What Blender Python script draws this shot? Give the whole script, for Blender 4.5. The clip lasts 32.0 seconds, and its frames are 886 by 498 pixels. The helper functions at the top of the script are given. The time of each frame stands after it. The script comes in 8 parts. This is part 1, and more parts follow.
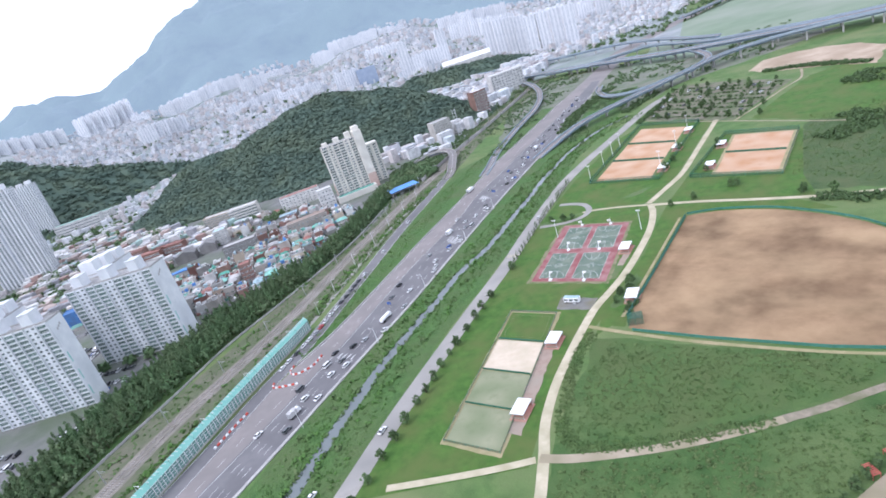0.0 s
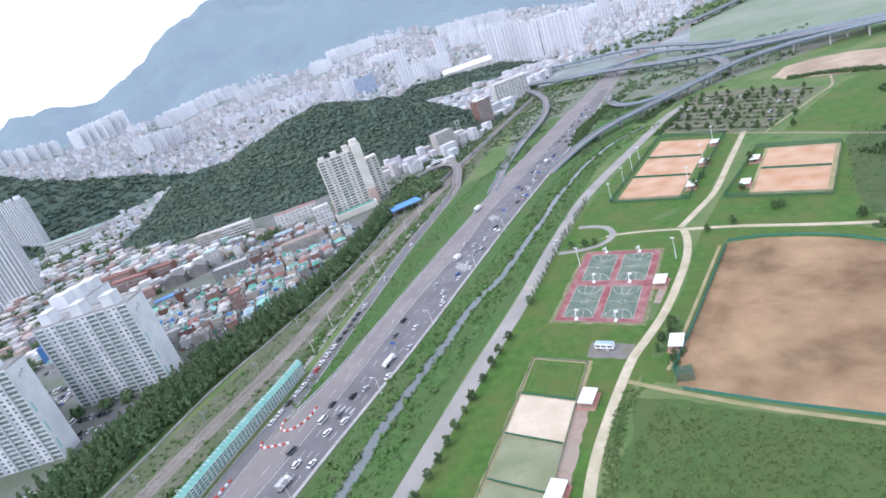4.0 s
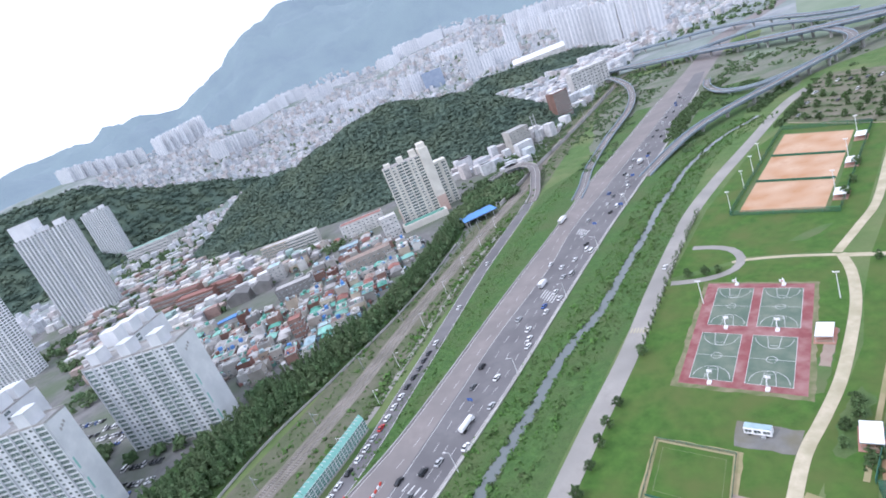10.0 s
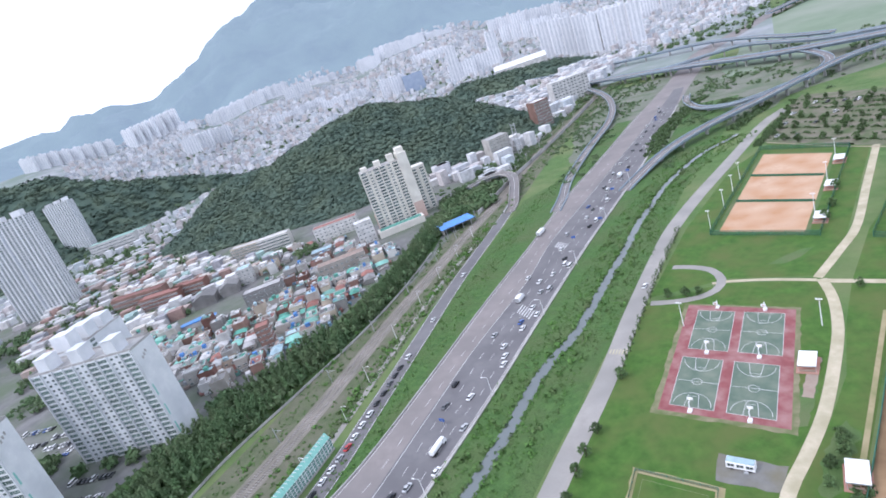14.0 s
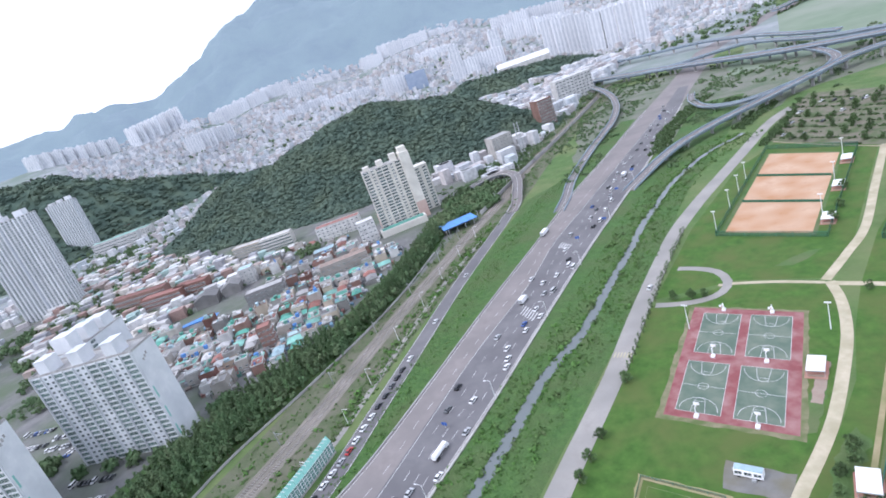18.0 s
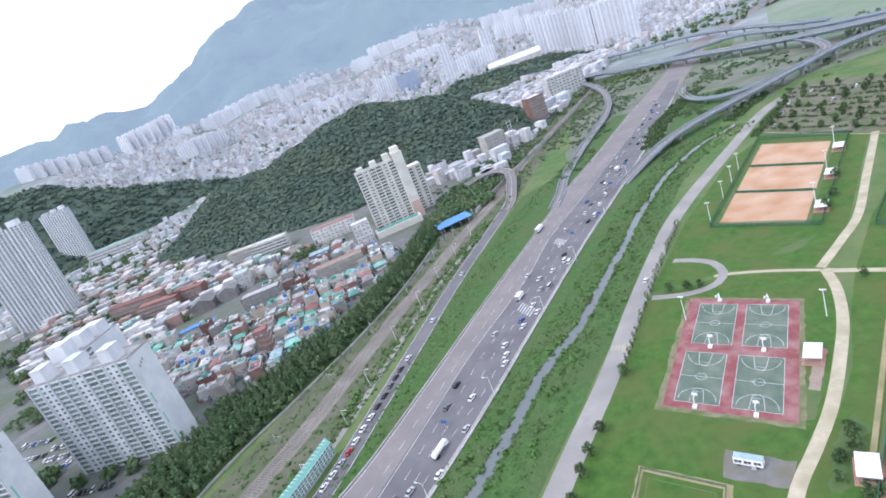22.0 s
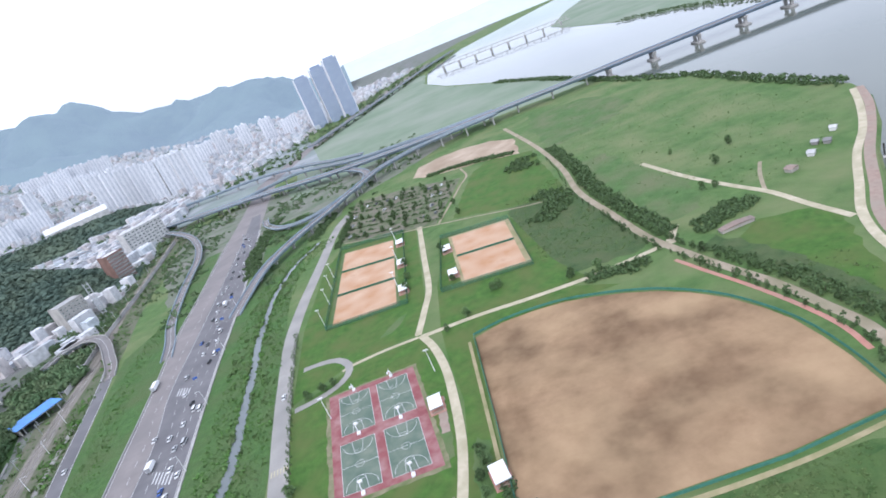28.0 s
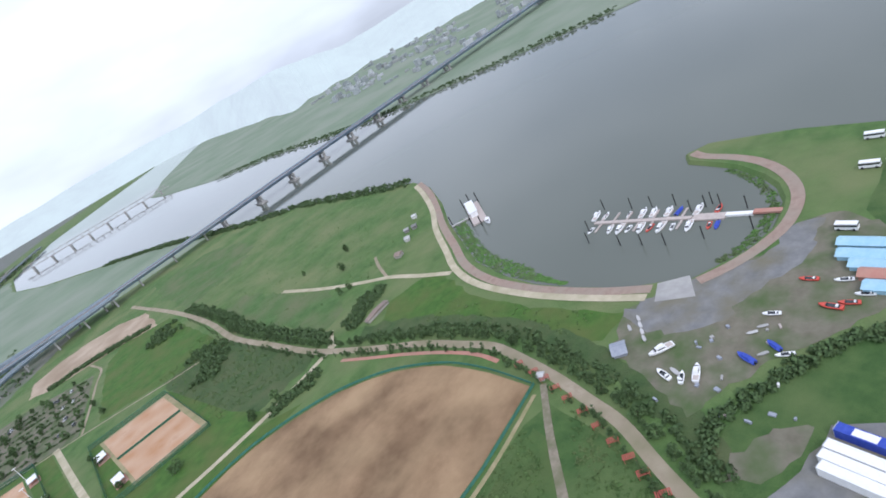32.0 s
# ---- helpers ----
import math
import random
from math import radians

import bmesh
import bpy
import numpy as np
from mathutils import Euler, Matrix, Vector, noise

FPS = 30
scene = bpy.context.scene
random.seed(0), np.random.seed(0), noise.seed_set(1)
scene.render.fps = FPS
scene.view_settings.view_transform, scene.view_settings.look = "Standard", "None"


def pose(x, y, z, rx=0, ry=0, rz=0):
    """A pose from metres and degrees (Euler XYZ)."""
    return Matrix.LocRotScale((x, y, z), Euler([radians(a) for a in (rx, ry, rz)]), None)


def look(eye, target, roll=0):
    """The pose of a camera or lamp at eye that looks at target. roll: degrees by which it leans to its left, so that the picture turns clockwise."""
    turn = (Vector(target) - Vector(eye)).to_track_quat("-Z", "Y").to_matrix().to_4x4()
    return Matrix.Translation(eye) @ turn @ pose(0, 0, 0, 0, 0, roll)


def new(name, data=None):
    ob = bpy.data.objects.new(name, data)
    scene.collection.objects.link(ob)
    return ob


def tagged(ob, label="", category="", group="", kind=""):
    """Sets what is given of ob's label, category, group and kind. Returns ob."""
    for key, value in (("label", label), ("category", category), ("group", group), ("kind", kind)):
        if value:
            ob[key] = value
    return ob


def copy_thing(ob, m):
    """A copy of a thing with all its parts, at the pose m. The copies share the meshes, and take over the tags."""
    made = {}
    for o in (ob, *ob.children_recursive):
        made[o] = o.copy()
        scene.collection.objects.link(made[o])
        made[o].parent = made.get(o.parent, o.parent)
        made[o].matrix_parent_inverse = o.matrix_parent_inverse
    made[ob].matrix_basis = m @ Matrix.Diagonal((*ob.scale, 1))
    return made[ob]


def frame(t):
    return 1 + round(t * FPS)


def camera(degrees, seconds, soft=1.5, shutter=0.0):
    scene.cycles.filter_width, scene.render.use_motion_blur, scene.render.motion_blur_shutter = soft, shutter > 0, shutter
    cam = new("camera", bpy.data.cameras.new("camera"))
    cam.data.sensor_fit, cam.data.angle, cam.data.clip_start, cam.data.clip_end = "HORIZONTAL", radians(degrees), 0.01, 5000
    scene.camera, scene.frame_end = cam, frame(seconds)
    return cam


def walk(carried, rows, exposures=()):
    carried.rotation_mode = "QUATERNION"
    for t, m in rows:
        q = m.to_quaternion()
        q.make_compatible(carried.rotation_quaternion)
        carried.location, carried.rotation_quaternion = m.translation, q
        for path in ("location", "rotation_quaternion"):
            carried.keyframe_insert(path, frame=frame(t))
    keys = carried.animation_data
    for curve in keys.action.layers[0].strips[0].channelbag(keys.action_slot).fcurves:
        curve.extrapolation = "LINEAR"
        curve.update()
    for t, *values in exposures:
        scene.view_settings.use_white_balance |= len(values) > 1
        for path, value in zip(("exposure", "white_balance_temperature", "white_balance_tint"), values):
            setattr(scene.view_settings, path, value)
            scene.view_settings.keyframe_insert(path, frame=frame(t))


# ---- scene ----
cam = camera(76.01, 32.0, soft=1.75)
PATH = [
    (0, (145.79, -228.56, 132.70), (84.39, -157.62, 98.08), -19.09),
    (0.5, (142.62, -225.04, 132.76), (81.06, -154.14, 98.36), -19.16),
    (1, (139.51, -221.52, 132.85), (77.91, -150.53, 98.70), -19.37),
    (1.5, (136.46, -217.94, 132.96), (74.96, -146.87, 98.82), -19.58),
    (2, (133.36, -214.32, 133.09), (71.94, -143.16, 98.99), -19.49),
    (2.5, (130.15, -210.67, 133.27), (69.01, -139.23, 99.25), -19.46),
    (3, (126.92, -207.07, 133.46), (65.46, -135.74, 99.76), -19.94),
    (3.5, (123.84, -203.54, 133.64), (62.47, -132.14, 99.94), -19.54),
    (5.5, (112.23, -189.66, 134.92), (50.88, -118.12, 101.48), -19.52),
    (6, (109.30, -186.13, 135.04), (47.87, -114.63, 101.68), -19.44),
    (6.5, (106.28, -182.57, 135.15), (45.23, -110.73, 101.80), -19.63),
    (7, (103.04, -178.88, 135.29), (41.68, -107.26, 102.06), -19.70),
    (7.5, (99.42, -175.06, 135.48), (38.56, -103.04, 102.16), -19.44),
    (8, (95.52, -171.07, 135.67), (32.38, -100.72, 103.04), -19.43),
    (8.5, (91.89, -167.14, 135.82), (23.58, -101.31, 104.20), -18.35),
    (9, (88.96, -163.64, 135.92), (18.13, -100.24, 104.88), -18.77),
    (9.5, (86.88, -160.86, 136.00), (14.30, -99.14, 105.62), -20.17),
    (10, (85.64, -158.86, 136.05), (15.03, -95.06, 105.33), -22.74),
    (10.5, (84.77, -157.44, 136.15), (17.97, -90.08, 104.51), -22.43),
    (11, (83.96, -156.26, 136.27), (17.49, -88.54, 104.70), -21.62),
    (11.5, (83.02, -155.09, 136.39), (16.51, -87.45, 104.75), -20.41),
    (12, (81.96, -153.98, 136.48), (14.90, -86.83, 104.97), -20.17),
    (12.5, (80.87, -152.96, 136.54), (13.50, -86.18, 104.89), -20.22),
    (13, (79.89, -152.09, 136.59), (12.76, -85.15, 104.75), -20.19),
    (13.5, (79.04, -151.37, 136.64), (11.55, -84.76, 104.90), -20.30),
    (14, (78.40, -150.80, 136.69), (10.99, -84.10, 104.95), -20.09),
    (14.5, (77.97, -150.28, 136.74), (10.44, -83.66, 105.10), -20.26),
    (16.5, (76.96, -148.46, 137.03), (8.83, -82.54, 105.20), -20.47),
    (17, (76.80, -148.24, 137.07), (8.96, -82.03, 105.21), -20.81),
    (17.5, (76.73, -148.17, 137.07), (9.01, -81.82, 105.25), -20.51),
    (18, (76.70, -148.15, 137.06), (8.91, -81.90, 105.20), -20.19),
    (18.5, (76.70, -148.20, 137.03), (9.27, -81.68, 104.95), -20.03),
    (19, (76.67, -148.25, 136.99), (9.32, -81.65, 104.92), -20.05),
    (19.5, (76.63, -148.27, 136.93), (9.22, -81.69, 104.92), -20.23),
    (20, (76.59, -148.27, 136.82), (9.27, -81.62, 104.79), -20.24),
    (20.5, (76.58, -148.25, 136.66), (9.15, -81.66, 104.73), -20.56),
    (21, (76.61, -148.17, 136.42), (9.43, -81.36, 104.42), -20.42),
    (21.5, (76.71, -148.05, 136.09), (9.39, -81.39, 104.09), -20.97),
    (22, (76.86, -148.01, 135.72), (9.53, -81.36, 103.72), -21.57),
    (22.5, (77.13, -148.11, 135.33), (10.61, -80.55, 103.54), -21.73),
    (23, (77.56, -148.36, 134.93), (14.25, -77.90, 102.89), -20.64),
    (23.5, (78.07, -148.86, 134.61), (17.74, -75.80, 102.62), -18.36),
    (24, (78.67, -149.50, 134.42), (19.57, -75.15, 103.13), -22.13),
    (24.5, (79.42, -150.21, 134.32), (25.49, -72.29, 102.38), -23.74),
    (26.5, (75.71, -150.67, 130.25), (36.07, -64.75, 97.88), -25.28),
    (27, (75.50, -150.82, 129.41), (38.93, -63.80, 96.37), -23.46),
    (27.5, (76.15, -151.12, 128.31), (50.55, -60.52, 94.60), -20.92),
    (28, (74.68, -153.58, 129.62), (69.80, -59.98, 94.78), -22.77),
    (28.5, (73.71, -159.37, 131.05), (83.37, -66.16, 96.16), -25.63),
    (29, (73.55, -160.02, 129.71), (85.82, -66.88, 95.45), -28.61),
    (29.5, (72.90, -160.81, 129.25), (90.22, -68.90, 93.86), -25.74),
    (30, (71.91, -161.21, 128.07), (93.99, -70.56, 92.07), -24.92),
    (30.5, (72.92, -161.62, 126.55), (102.65, -73.67, 89.38), -24.28),
    (31, (73.18, -162.87, 126.25), (111.68, -78.64, 88.52), -26.17),
    (31.5, (71.68, -161.88, 126.75), (116.52, -80.51, 89.75), -32.70),
    (32, (72.98, -164.17, 124.68), (126.37, -88.95, 86.07), -29.89),
]
walk(cam, [(t, look(eye, target, roll)) for t, eye, target, roll in PATH],
     [(0, 0.36, 5780, 20), (12, 0.27, 5800, 20), (26.5, 0.30, 5800, 19), (28, 0.24, 5800, 18), (29.2, -0.03, 5850, 17), (30, -0.12, 5850, 17), (32, -0.15, 5850, 17)])

# ---- sky and sun: bright, thinly overcast morning ----
SUN_EL, SUN_AZ = 48.0, 205.0
world = bpy.data.worlds.new("sky")
scene.world = world
world.use_nodes = True
wn, wl = world.node_tree.nodes, world.node_tree.links
wn.clear()
sky = wn.new("ShaderNodeTexSky")
sky.sky_type = "NISHITA"
sky.sun_disc = False
sky.sun_elevation, sky.sun_rotation = radians(SUN_EL), radians(SUN_AZ)
sky.air_density, sky.dust_density, sky.ozone_density = 1.0, 4.0, 1.0
dimmed = wn.new("ShaderNodeMix")
dimmed.data_type = "RGBA"
dimmed.blend_type = "MULTIPLY"
dimmed.inputs[0].default_value = 1.0
dimmed.inputs[7].default_value = (0.10, 0.10, 0.10, 1)
cloud = wn.new("ShaderNodeTexNoise")
cloud.inputs["Scale"].default_value = 1.7
cloud.inputs["Detail"].default_value = 5.0
stretch = wn.new("ShaderNodeMapping")
stretch.inputs["Scale"].default_value = (1.0, 1.0, 3.0)
coords = wn.new("ShaderNodeTexCoord")
cover = wn.new("ShaderNodeMapRange")
cover.inputs[1].default_value, cover.inputs[2].default_value = 0.35, 0.60
cover.inputs[3].default_value, cover.inputs[4].default_value = 0.55, 1.0
veil = wn.new("ShaderNodeMix")
veil.data_type = "RGBA"
veil.inputs[7].default_value = (0.88, 0.95, 1.0, 1)
back = wn.new("ShaderNodeBackground")
wout = wn.new("ShaderNodeOutputWorld")
wl.new(coords.outputs["Generated"], stretch.inputs[0])
wl.new(stretch.outputs[0], cloud.inputs[0])
wl.new(cloud.outputs[0], cover.inputs[0])
wl.new(sky.outputs[0], dimmed.inputs[6])
wl.new(cover.outputs[0], veil.inputs[0])
wl.new(dimmed.outputs[2], veil.inputs[6])
wl.new(veil.outputs[2], back.inputs[0])
wl.new(back.outputs[0], wout.inputs[0])
back.inputs[1].default_value = 1.35

sun = new("sun", bpy.data.lights.new("sun", "SUN"))
sun.data.energy, sun.data.angle, sun.data.color = 1.4, radians(14), (1.0, 0.96, 0.9)
sun.matrix_basis = pose(0, 0, 300, 90 - SUN_EL, 0, 180 - SUN_AZ)


# ---- materials ----
def material(name, low, high, size=4.0, rough=0.8, fine=0.0, tone=None, tone_size=40.0, bump=0.0, metal=0.0, each=0.0, spec=0.3):
    """A surface that wavers between two colours at two scales; size and tone_size in metres."""
    m = bpy.data.materials.new(name)
    m.use_nodes = True
    n, l = m.node_tree.nodes, m.node_tree.links
    b = n["Principled BSDF"]
    b.inputs["Roughness"].default_value, b.inputs["Metallic"].default_value = rough, metal
    b.inputs["Specular IOR Level"].default_value = spec
    co = n.new("ShaderNodeTexCoord")
    a = n.new("ShaderNodeTexNoise")
    a.inputs["Scale"].default_value, a.inputs["Detail"].default_value, a.inputs["Roughness"].default_value = 1.0 / size, 6.0, 0.65
    l.new(co.outputs["Object"], a.inputs[0])
    ramp = n.new("ShaderNodeValToRGB")
    ramp.color_ramp.elements[0].position, ramp.color_ramp.elements[1].position = 0.32, 0.68
    ramp.color_ramp.elements[0].color, ramp.color_ramp.elements[1].color = (*low, 1), (*high, 1)
    l.new(a.outputs[0], ramp.inputs[0])
    colour = ramp.outputs[0]
    if tone:
        w = n.new("ShaderNodeTexNoise")
        w.inputs["Scale"].default_value, w.inputs["Detail"].default_value = 1.0 / tone_size, 4.0
        l.new(co.outputs["Object"], w.inputs[0])
        r2 = n.new("ShaderNodeMapRange")
        r2.inputs[1].default_value, r2.inputs[2].default_value = 0.40, 0.68
        l.new(w.outputs[0], r2.inputs[0])
        mix = n.new("ShaderNodeMix")
        mix.data_type = "RGBA"
        mix.inputs[7].default_value = (*tone, 1)
        l.new(r2.outputs[0], mix.inputs[0])
        l.new(colour, mix.inputs[6])
        colour = mix.outputs[2]
    if each:
        info = n.new("ShaderNodeObjectInfo")
        r3 = n.new("ShaderNodeMapRange")
        r3.inputs[3].default_value, r3.inputs[4].default_value = 1 - each, 1 + each
        l.new(info.outputs["Random"], r3.inputs[0])
        hsv = n.new("ShaderNodeHueSaturation")
        l.new(r3.outputs[0], hsv.inputs["Value"])
        l.new(colour, hsv.inputs["Color"])
        colour = hsv.outputs[0]
    l.new(colour, b.inputs["Base Color"])
    if bump:
        f = n.new("ShaderNodeTexNoise")
        f.inputs["Scale"].default_value, f.inputs["Detail"].default_value = 1.0 / (fine or size * 0.3), 4.0
        l.new(co.outputs["Object"], f.inputs[0])
        bp = n.new("ShaderNodeBump")
        bp.inputs["Distance"].default_value, bp.inputs["Strength"].default_value = bump, 0.8
        l.new(f.outputs[0], bp.inputs["Height"])
        l.new(bp.outputs[0], b.inputs["Normal"])
    return m


def blotchy(name):
    """Bare sandy earth with broad damp dark stains and orange and pale dry patches."""
    m = material(name, (0.222, 0.140, 0.076), (0.325, 0.214, 0.124), 9, 0.95, 1.0, (0.120, 0.073, 0.039), 34, 0.02)
    n, l = m.node_tree.nodes, m.node_tree.links
    b = n["Principled BSDF"]
    was = b.inputs["Base Color"].links[0].from_socket
    co = n.new("ShaderNodeTexCoord")
    move = n.new("ShaderNodeMapping")
    move.inputs["Location"].default_value = (31.0, 47.0, 5.0)
    move.inputs["Scale"].default_value = (1.0, 1.25, 1.0)
    w = n.new("ShaderNodeTexNoise")
    w.inputs["Scale"].default_value, w.inputs["Detail"].default_value, w.inputs["Roughness"].default_value = 1 / 36, 6.0, 0.58
    r = n.new("ShaderNodeMapRange")
    r.inputs[1].default_value, r.inputs[2].default_value, r.inputs[4].default_value = 0.38, 0.74, 0.85
    mix = n.new("ShaderNodeMix")
    mix.data_type = "RGBA"
    mix.inputs[7].default_value = (0.430, 0.300, 0.172, 1)
    l.new(co.outputs["Object"], move.inputs[0])
    l.new(move.outputs[0], w.inputs[0])
    l.new(w.outputs[0], r.inputs[0])
    l.new(r.outputs[0], mix.inputs[0])
    l.new(was, mix.inputs[6])
    l.new(mix.outputs[2], b.inputs["Base Color"])
    return m


def isles(m, low, high):
    """Let every loose piece of a joined mesh take its own tone between two factors."""
    n, l = m.node_tree.nodes, m.node_tree.links
    b = n["Principled BSDF"]
    was = b.inputs["Base Color"].links[0].from_socket
    g = n.new("ShaderNodeNewGeometry")
    r = n.new("ShaderNodeMapRange")
    r.inputs[3].default_value, r.inputs[4].default_value = low, high
    l.new(g.outputs["Random Per Island"], r.inputs[0])
    hsv = n.new("ShaderNodeHueSaturation")
    l.new(r.outputs[0], hsv.inputs["Value"])
    l.new(was, hsv.inputs["Color"])
    l.new(hsv.outputs[0], b.inputs["Base Color"])
    return m


MEADOW = material("meadow", (0.058, 0.118, 0.032), (0.108, 0.180, 0.055), 9, 0.9, 0.9, (0.155, 0.185, 0.078), 38, 0.4)
TALL_GRASS = material("tall green grass", (0.038, 0.086, 0.022), (0.070, 0.128, 0.036), 6, 0.9, 0.8, (0.096, 0.140, 0.048), 24, 0.5)
SCRUB = material("dark scrubby grass", (0.038, 0.074, 0.024), (0.070, 0.115, 0.038), 4, 0.9, 0.8, (0.085, 0.108, 0.045), 14, 0.5)
MOWN = material("mown meadow", (0.050, 0.098, 0.027), (0.080, 0.134, 0.038), 5, 0.9, 0.7, (0.078, 0.110, 0.036), 17, 0.3)
LAWN = material("mown lawn", (0.040, 0.098, 0.016), (0.074, 0.155, 0.027), 4.5, 0.9, 0.35, (0.094, 0.126, 0.034), 17, 0.12)
RAIL_VERGE = material("dry weedy railway verge", (0.072, 0.098, 0.046), (0.118, 0.138, 0.075), 3, 0.95, 0.8, (0.150, 0.145, 0.105), 13, 0.4)
HAZED_WEEDS = material("weeds greyed for haze", (0.095, 0.130, 0.080), (0.155, 0.180, 0.118), 9, 0.95, 1.0, (0.200, 0.195, 0.165), 26, 0.3)
WEEDS = material("tall weeds", (0.044, 0.100, 0.026), (0.082, 0.165, 0.044), 3.5, 0.9, 1.2, (0.085, 0.125, 0.045), 22, 1.2)
ROUGH_GRASS = material("rough grass", (0.055, 0.115, 0.030), (0.090, 0.165, 0.050), 7, 0.9, 0.8, (0.130, 0.150, 0.070), 26, 0.4)
# Meadow green lightened and greyed: distance haze mixed into the base colour.
HAZED_MEADOW = material("far meadow paled for haze", (0.150, 0.205, 0.132), (0.205, 0.258, 0.180), 60, 0.9, 8, (0.240, 0.272, 0.210), 140, 0.0)
TRODDEN = material("trodden earth and thin grass", (0.175, 0.165, 0.095), (0.265, 0.238, 0.150), 2.5, 0.95, 0.4, (0.105, 0.140, 0.050), 7, 0.05)
DRY_GRASS = material("dry grass", (0.30, 0.25, 0.14), (0.38, 0.32, 0.19), 2.5, 0.9, 0.5, (0.22, 0.22, 0.10), 9, 0.1)
ASPHALT = material("asphalt", (0.150, 0.145, 0.150), (0.190, 0.183, 0.185), 6, 0.85, 0.4, (0.130, 0.125, 0.130), 25, 0.01)
WARM_ASPHALT = material("old reddish asphalt", (0.215, 0.192, 0.183), (0.262, 0.236, 0.225), 7, 0.85, 0.4, (0.195, 0.178, 0.172), 30, 0.01)
CONCRETE = material("concrete", (0.36, 0.35, 0.33), (0.48, 0.47, 0.44), 3, 0.85, 0.4, (0.30, 0.29, 0.28), 14, 0.01)
PARK_ROAD = material("pale park road", (0.285, 0.268, 0.245), (0.365, 0.345, 0.318), 5, 0.85, 0.4, (0.24, 0.232, 0.215), 20, 0.01)
SAND_PATH = material("sandy path", (0.43, 0.375, 0.265), (0.54, 0.48, 0.355), 3, 0.95, 0.4, (0.36, 0.325, 0.215), 9, 0.03)
MUD_PATH = material("earth track", (0.30, 0.245, 0.175), (0.41, 0.345, 0.26), 2.5, 0.95, 0.4, (0.24, 0.215, 0.135), 10, 0.04)
INFIELD = blotchy("damp sandy infield")
CLAY = material("orange clay court", (0.46, 0.29, 0.185), (0.56, 0.40, 0.28), 6, 0.95, 0.6, (0.43, 0.235, 0.125), 12, 0.01)
SAND_COURT = material("sand court", (0.52, 0.43, 0.32), (0.62, 0.53, 0.42), 5, 0.95, 0.6, (0.48, 0.41, 0.30), 11, 0.01)
SAND_GROUND = material("sandy sports ground earth", (0.34, 0.26, 0.185), (0.48, 0.38, 0.285), 14, 0.95, 0.6, (0.30, 0.225, 0.155), 30, 0.01)
TURF_SAND = material("worn sanded turf", (0.20, 0.22, 0.13), (0.30, 0.30, 0.20), 5, 0.95, 0.6, (0.17, 0.20, 0.11), 10, 0.01)
COURT_RED = material("red sports coating", (0.205, 0.060, 0.062), (0.255, 0.085, 0.085), 3, 0.75, 0.4, (0.33, 0.185, 0.175), 7, 0.003)
COURT_GREEN = material("grey green sports coating", (0.085, 0.128, 0.094), (0.118, 0.160, 0.122), 3, 0.75, 0.4, (0.175, 0.205, 0.155), 7, 0.003)
BALLAST = material("rusty railway ballast", (0.19, 0.168, 0.142), (0.275, 0.25, 0.218), 1.2, 0.95, 0.3, (0.165, 0.155, 0.125), 14, 0.05)
GRAVEL = material("grey gravel yard", (0.155, 0.157, 0.158), (0.235, 0.235, 0.232), 5, 0.95, 0.5, (0.165, 0.150, 0.100), 16, 0.03)
YARD = material("muddy boat yard gravel", (0.140, 0.128, 0.092), (0.205, 0.188, 0.145), 6, 0.95, 0.5, (0.080, 0.118, 0.045), 11, 0.03)
CITY_GROUND = material("city street asphalt", (0.13, 0.13, 0.13), (0.21, 0.205, 0.20), 10, 0.9, 0.5, (0.10, 0.13, 0.08), 45, 0.02)
PINK_PATH = material("pink path coating", (0.42, 0.19, 0.15), (0.50, 0.26, 0.20), 3, 0.9, 0.4, (0.40, 0.24, 0.19), 12, 0.01)
BROWN_PATH = material("brown embankment", (0.27, 0.19, 0.15), (0.36, 0.27, 0.22), 3, 0.9, 0.4, (0.30, 0.25, 0.20), 12, 0.05)
EARTH_TRACK = material("rutted brown track", (0.20, 0.17, 0.125), (0.31, 0.265, 0.205), 2, 0.95, 0.4, (0.15, 0.15, 0.085), 5, 0.04)
PAINT = material("white road paint", (0.46, 0.46, 0.45), (0.62, 0.62, 0.61), 1.5, 0.7)
WHITE = material("white paint", (0.70, 0.71, 0.71), (0.80, 0.80, 0.79), 6, 0.6, each=0.04)
TENT = material("white awning fabric", (0.78, 0.78, 0.78), (0.86, 0.86, 0.86), 1.0, 0.6)
STEEL = material("galvanised steel", (0.42, 0.44, 0.45), (0.55, 0.56, 0.57), 1.0, 0.45, metal=0.6)
DARK = material("dark rubber", (0.015, 0.015, 0.016), (0.03, 0.03, 0.03), 0.3, 0.8)
TEAL = material("teal netting cloth", (0.045, 0.16, 0.115), (0.075, 0.22, 0.165), 2, 0.8)
NET = material("green net", (0.03, 0.11, 0.07), (0.05, 0.15, 0.10), 2, 0.9)
RED_BOX = material("red sports bench paint", (0.36, 0.085, 0.065), (0.44, 0.12, 0.09), 0.8, 0.6)
# Leaf greens lifted and blued; distance haze is part of this colour.
FOREST = isles(material("forest leaves blued for haze", (0.082, 0.122, 0.098), (0.112, 0.158, 0.122), 5, 0.95, 1.2, (0.122, 0.160, 0.112), 42, 0.2, spec=0.1), 0.82, 1.18)
BUSH = isles(material("bank bushes", (0.070, 0.150, 0.038), (0.118, 0.232, 0.062), 3, 0.8, 0.5, (0.110, 0.150, 0.066), 9, 0.2, spec=0.1), 0.86, 1.16)
BARK = material("bark", (0.07, 0.05, 0.035), (0.12, 0.09, 0.065), 0.4, 0.9)


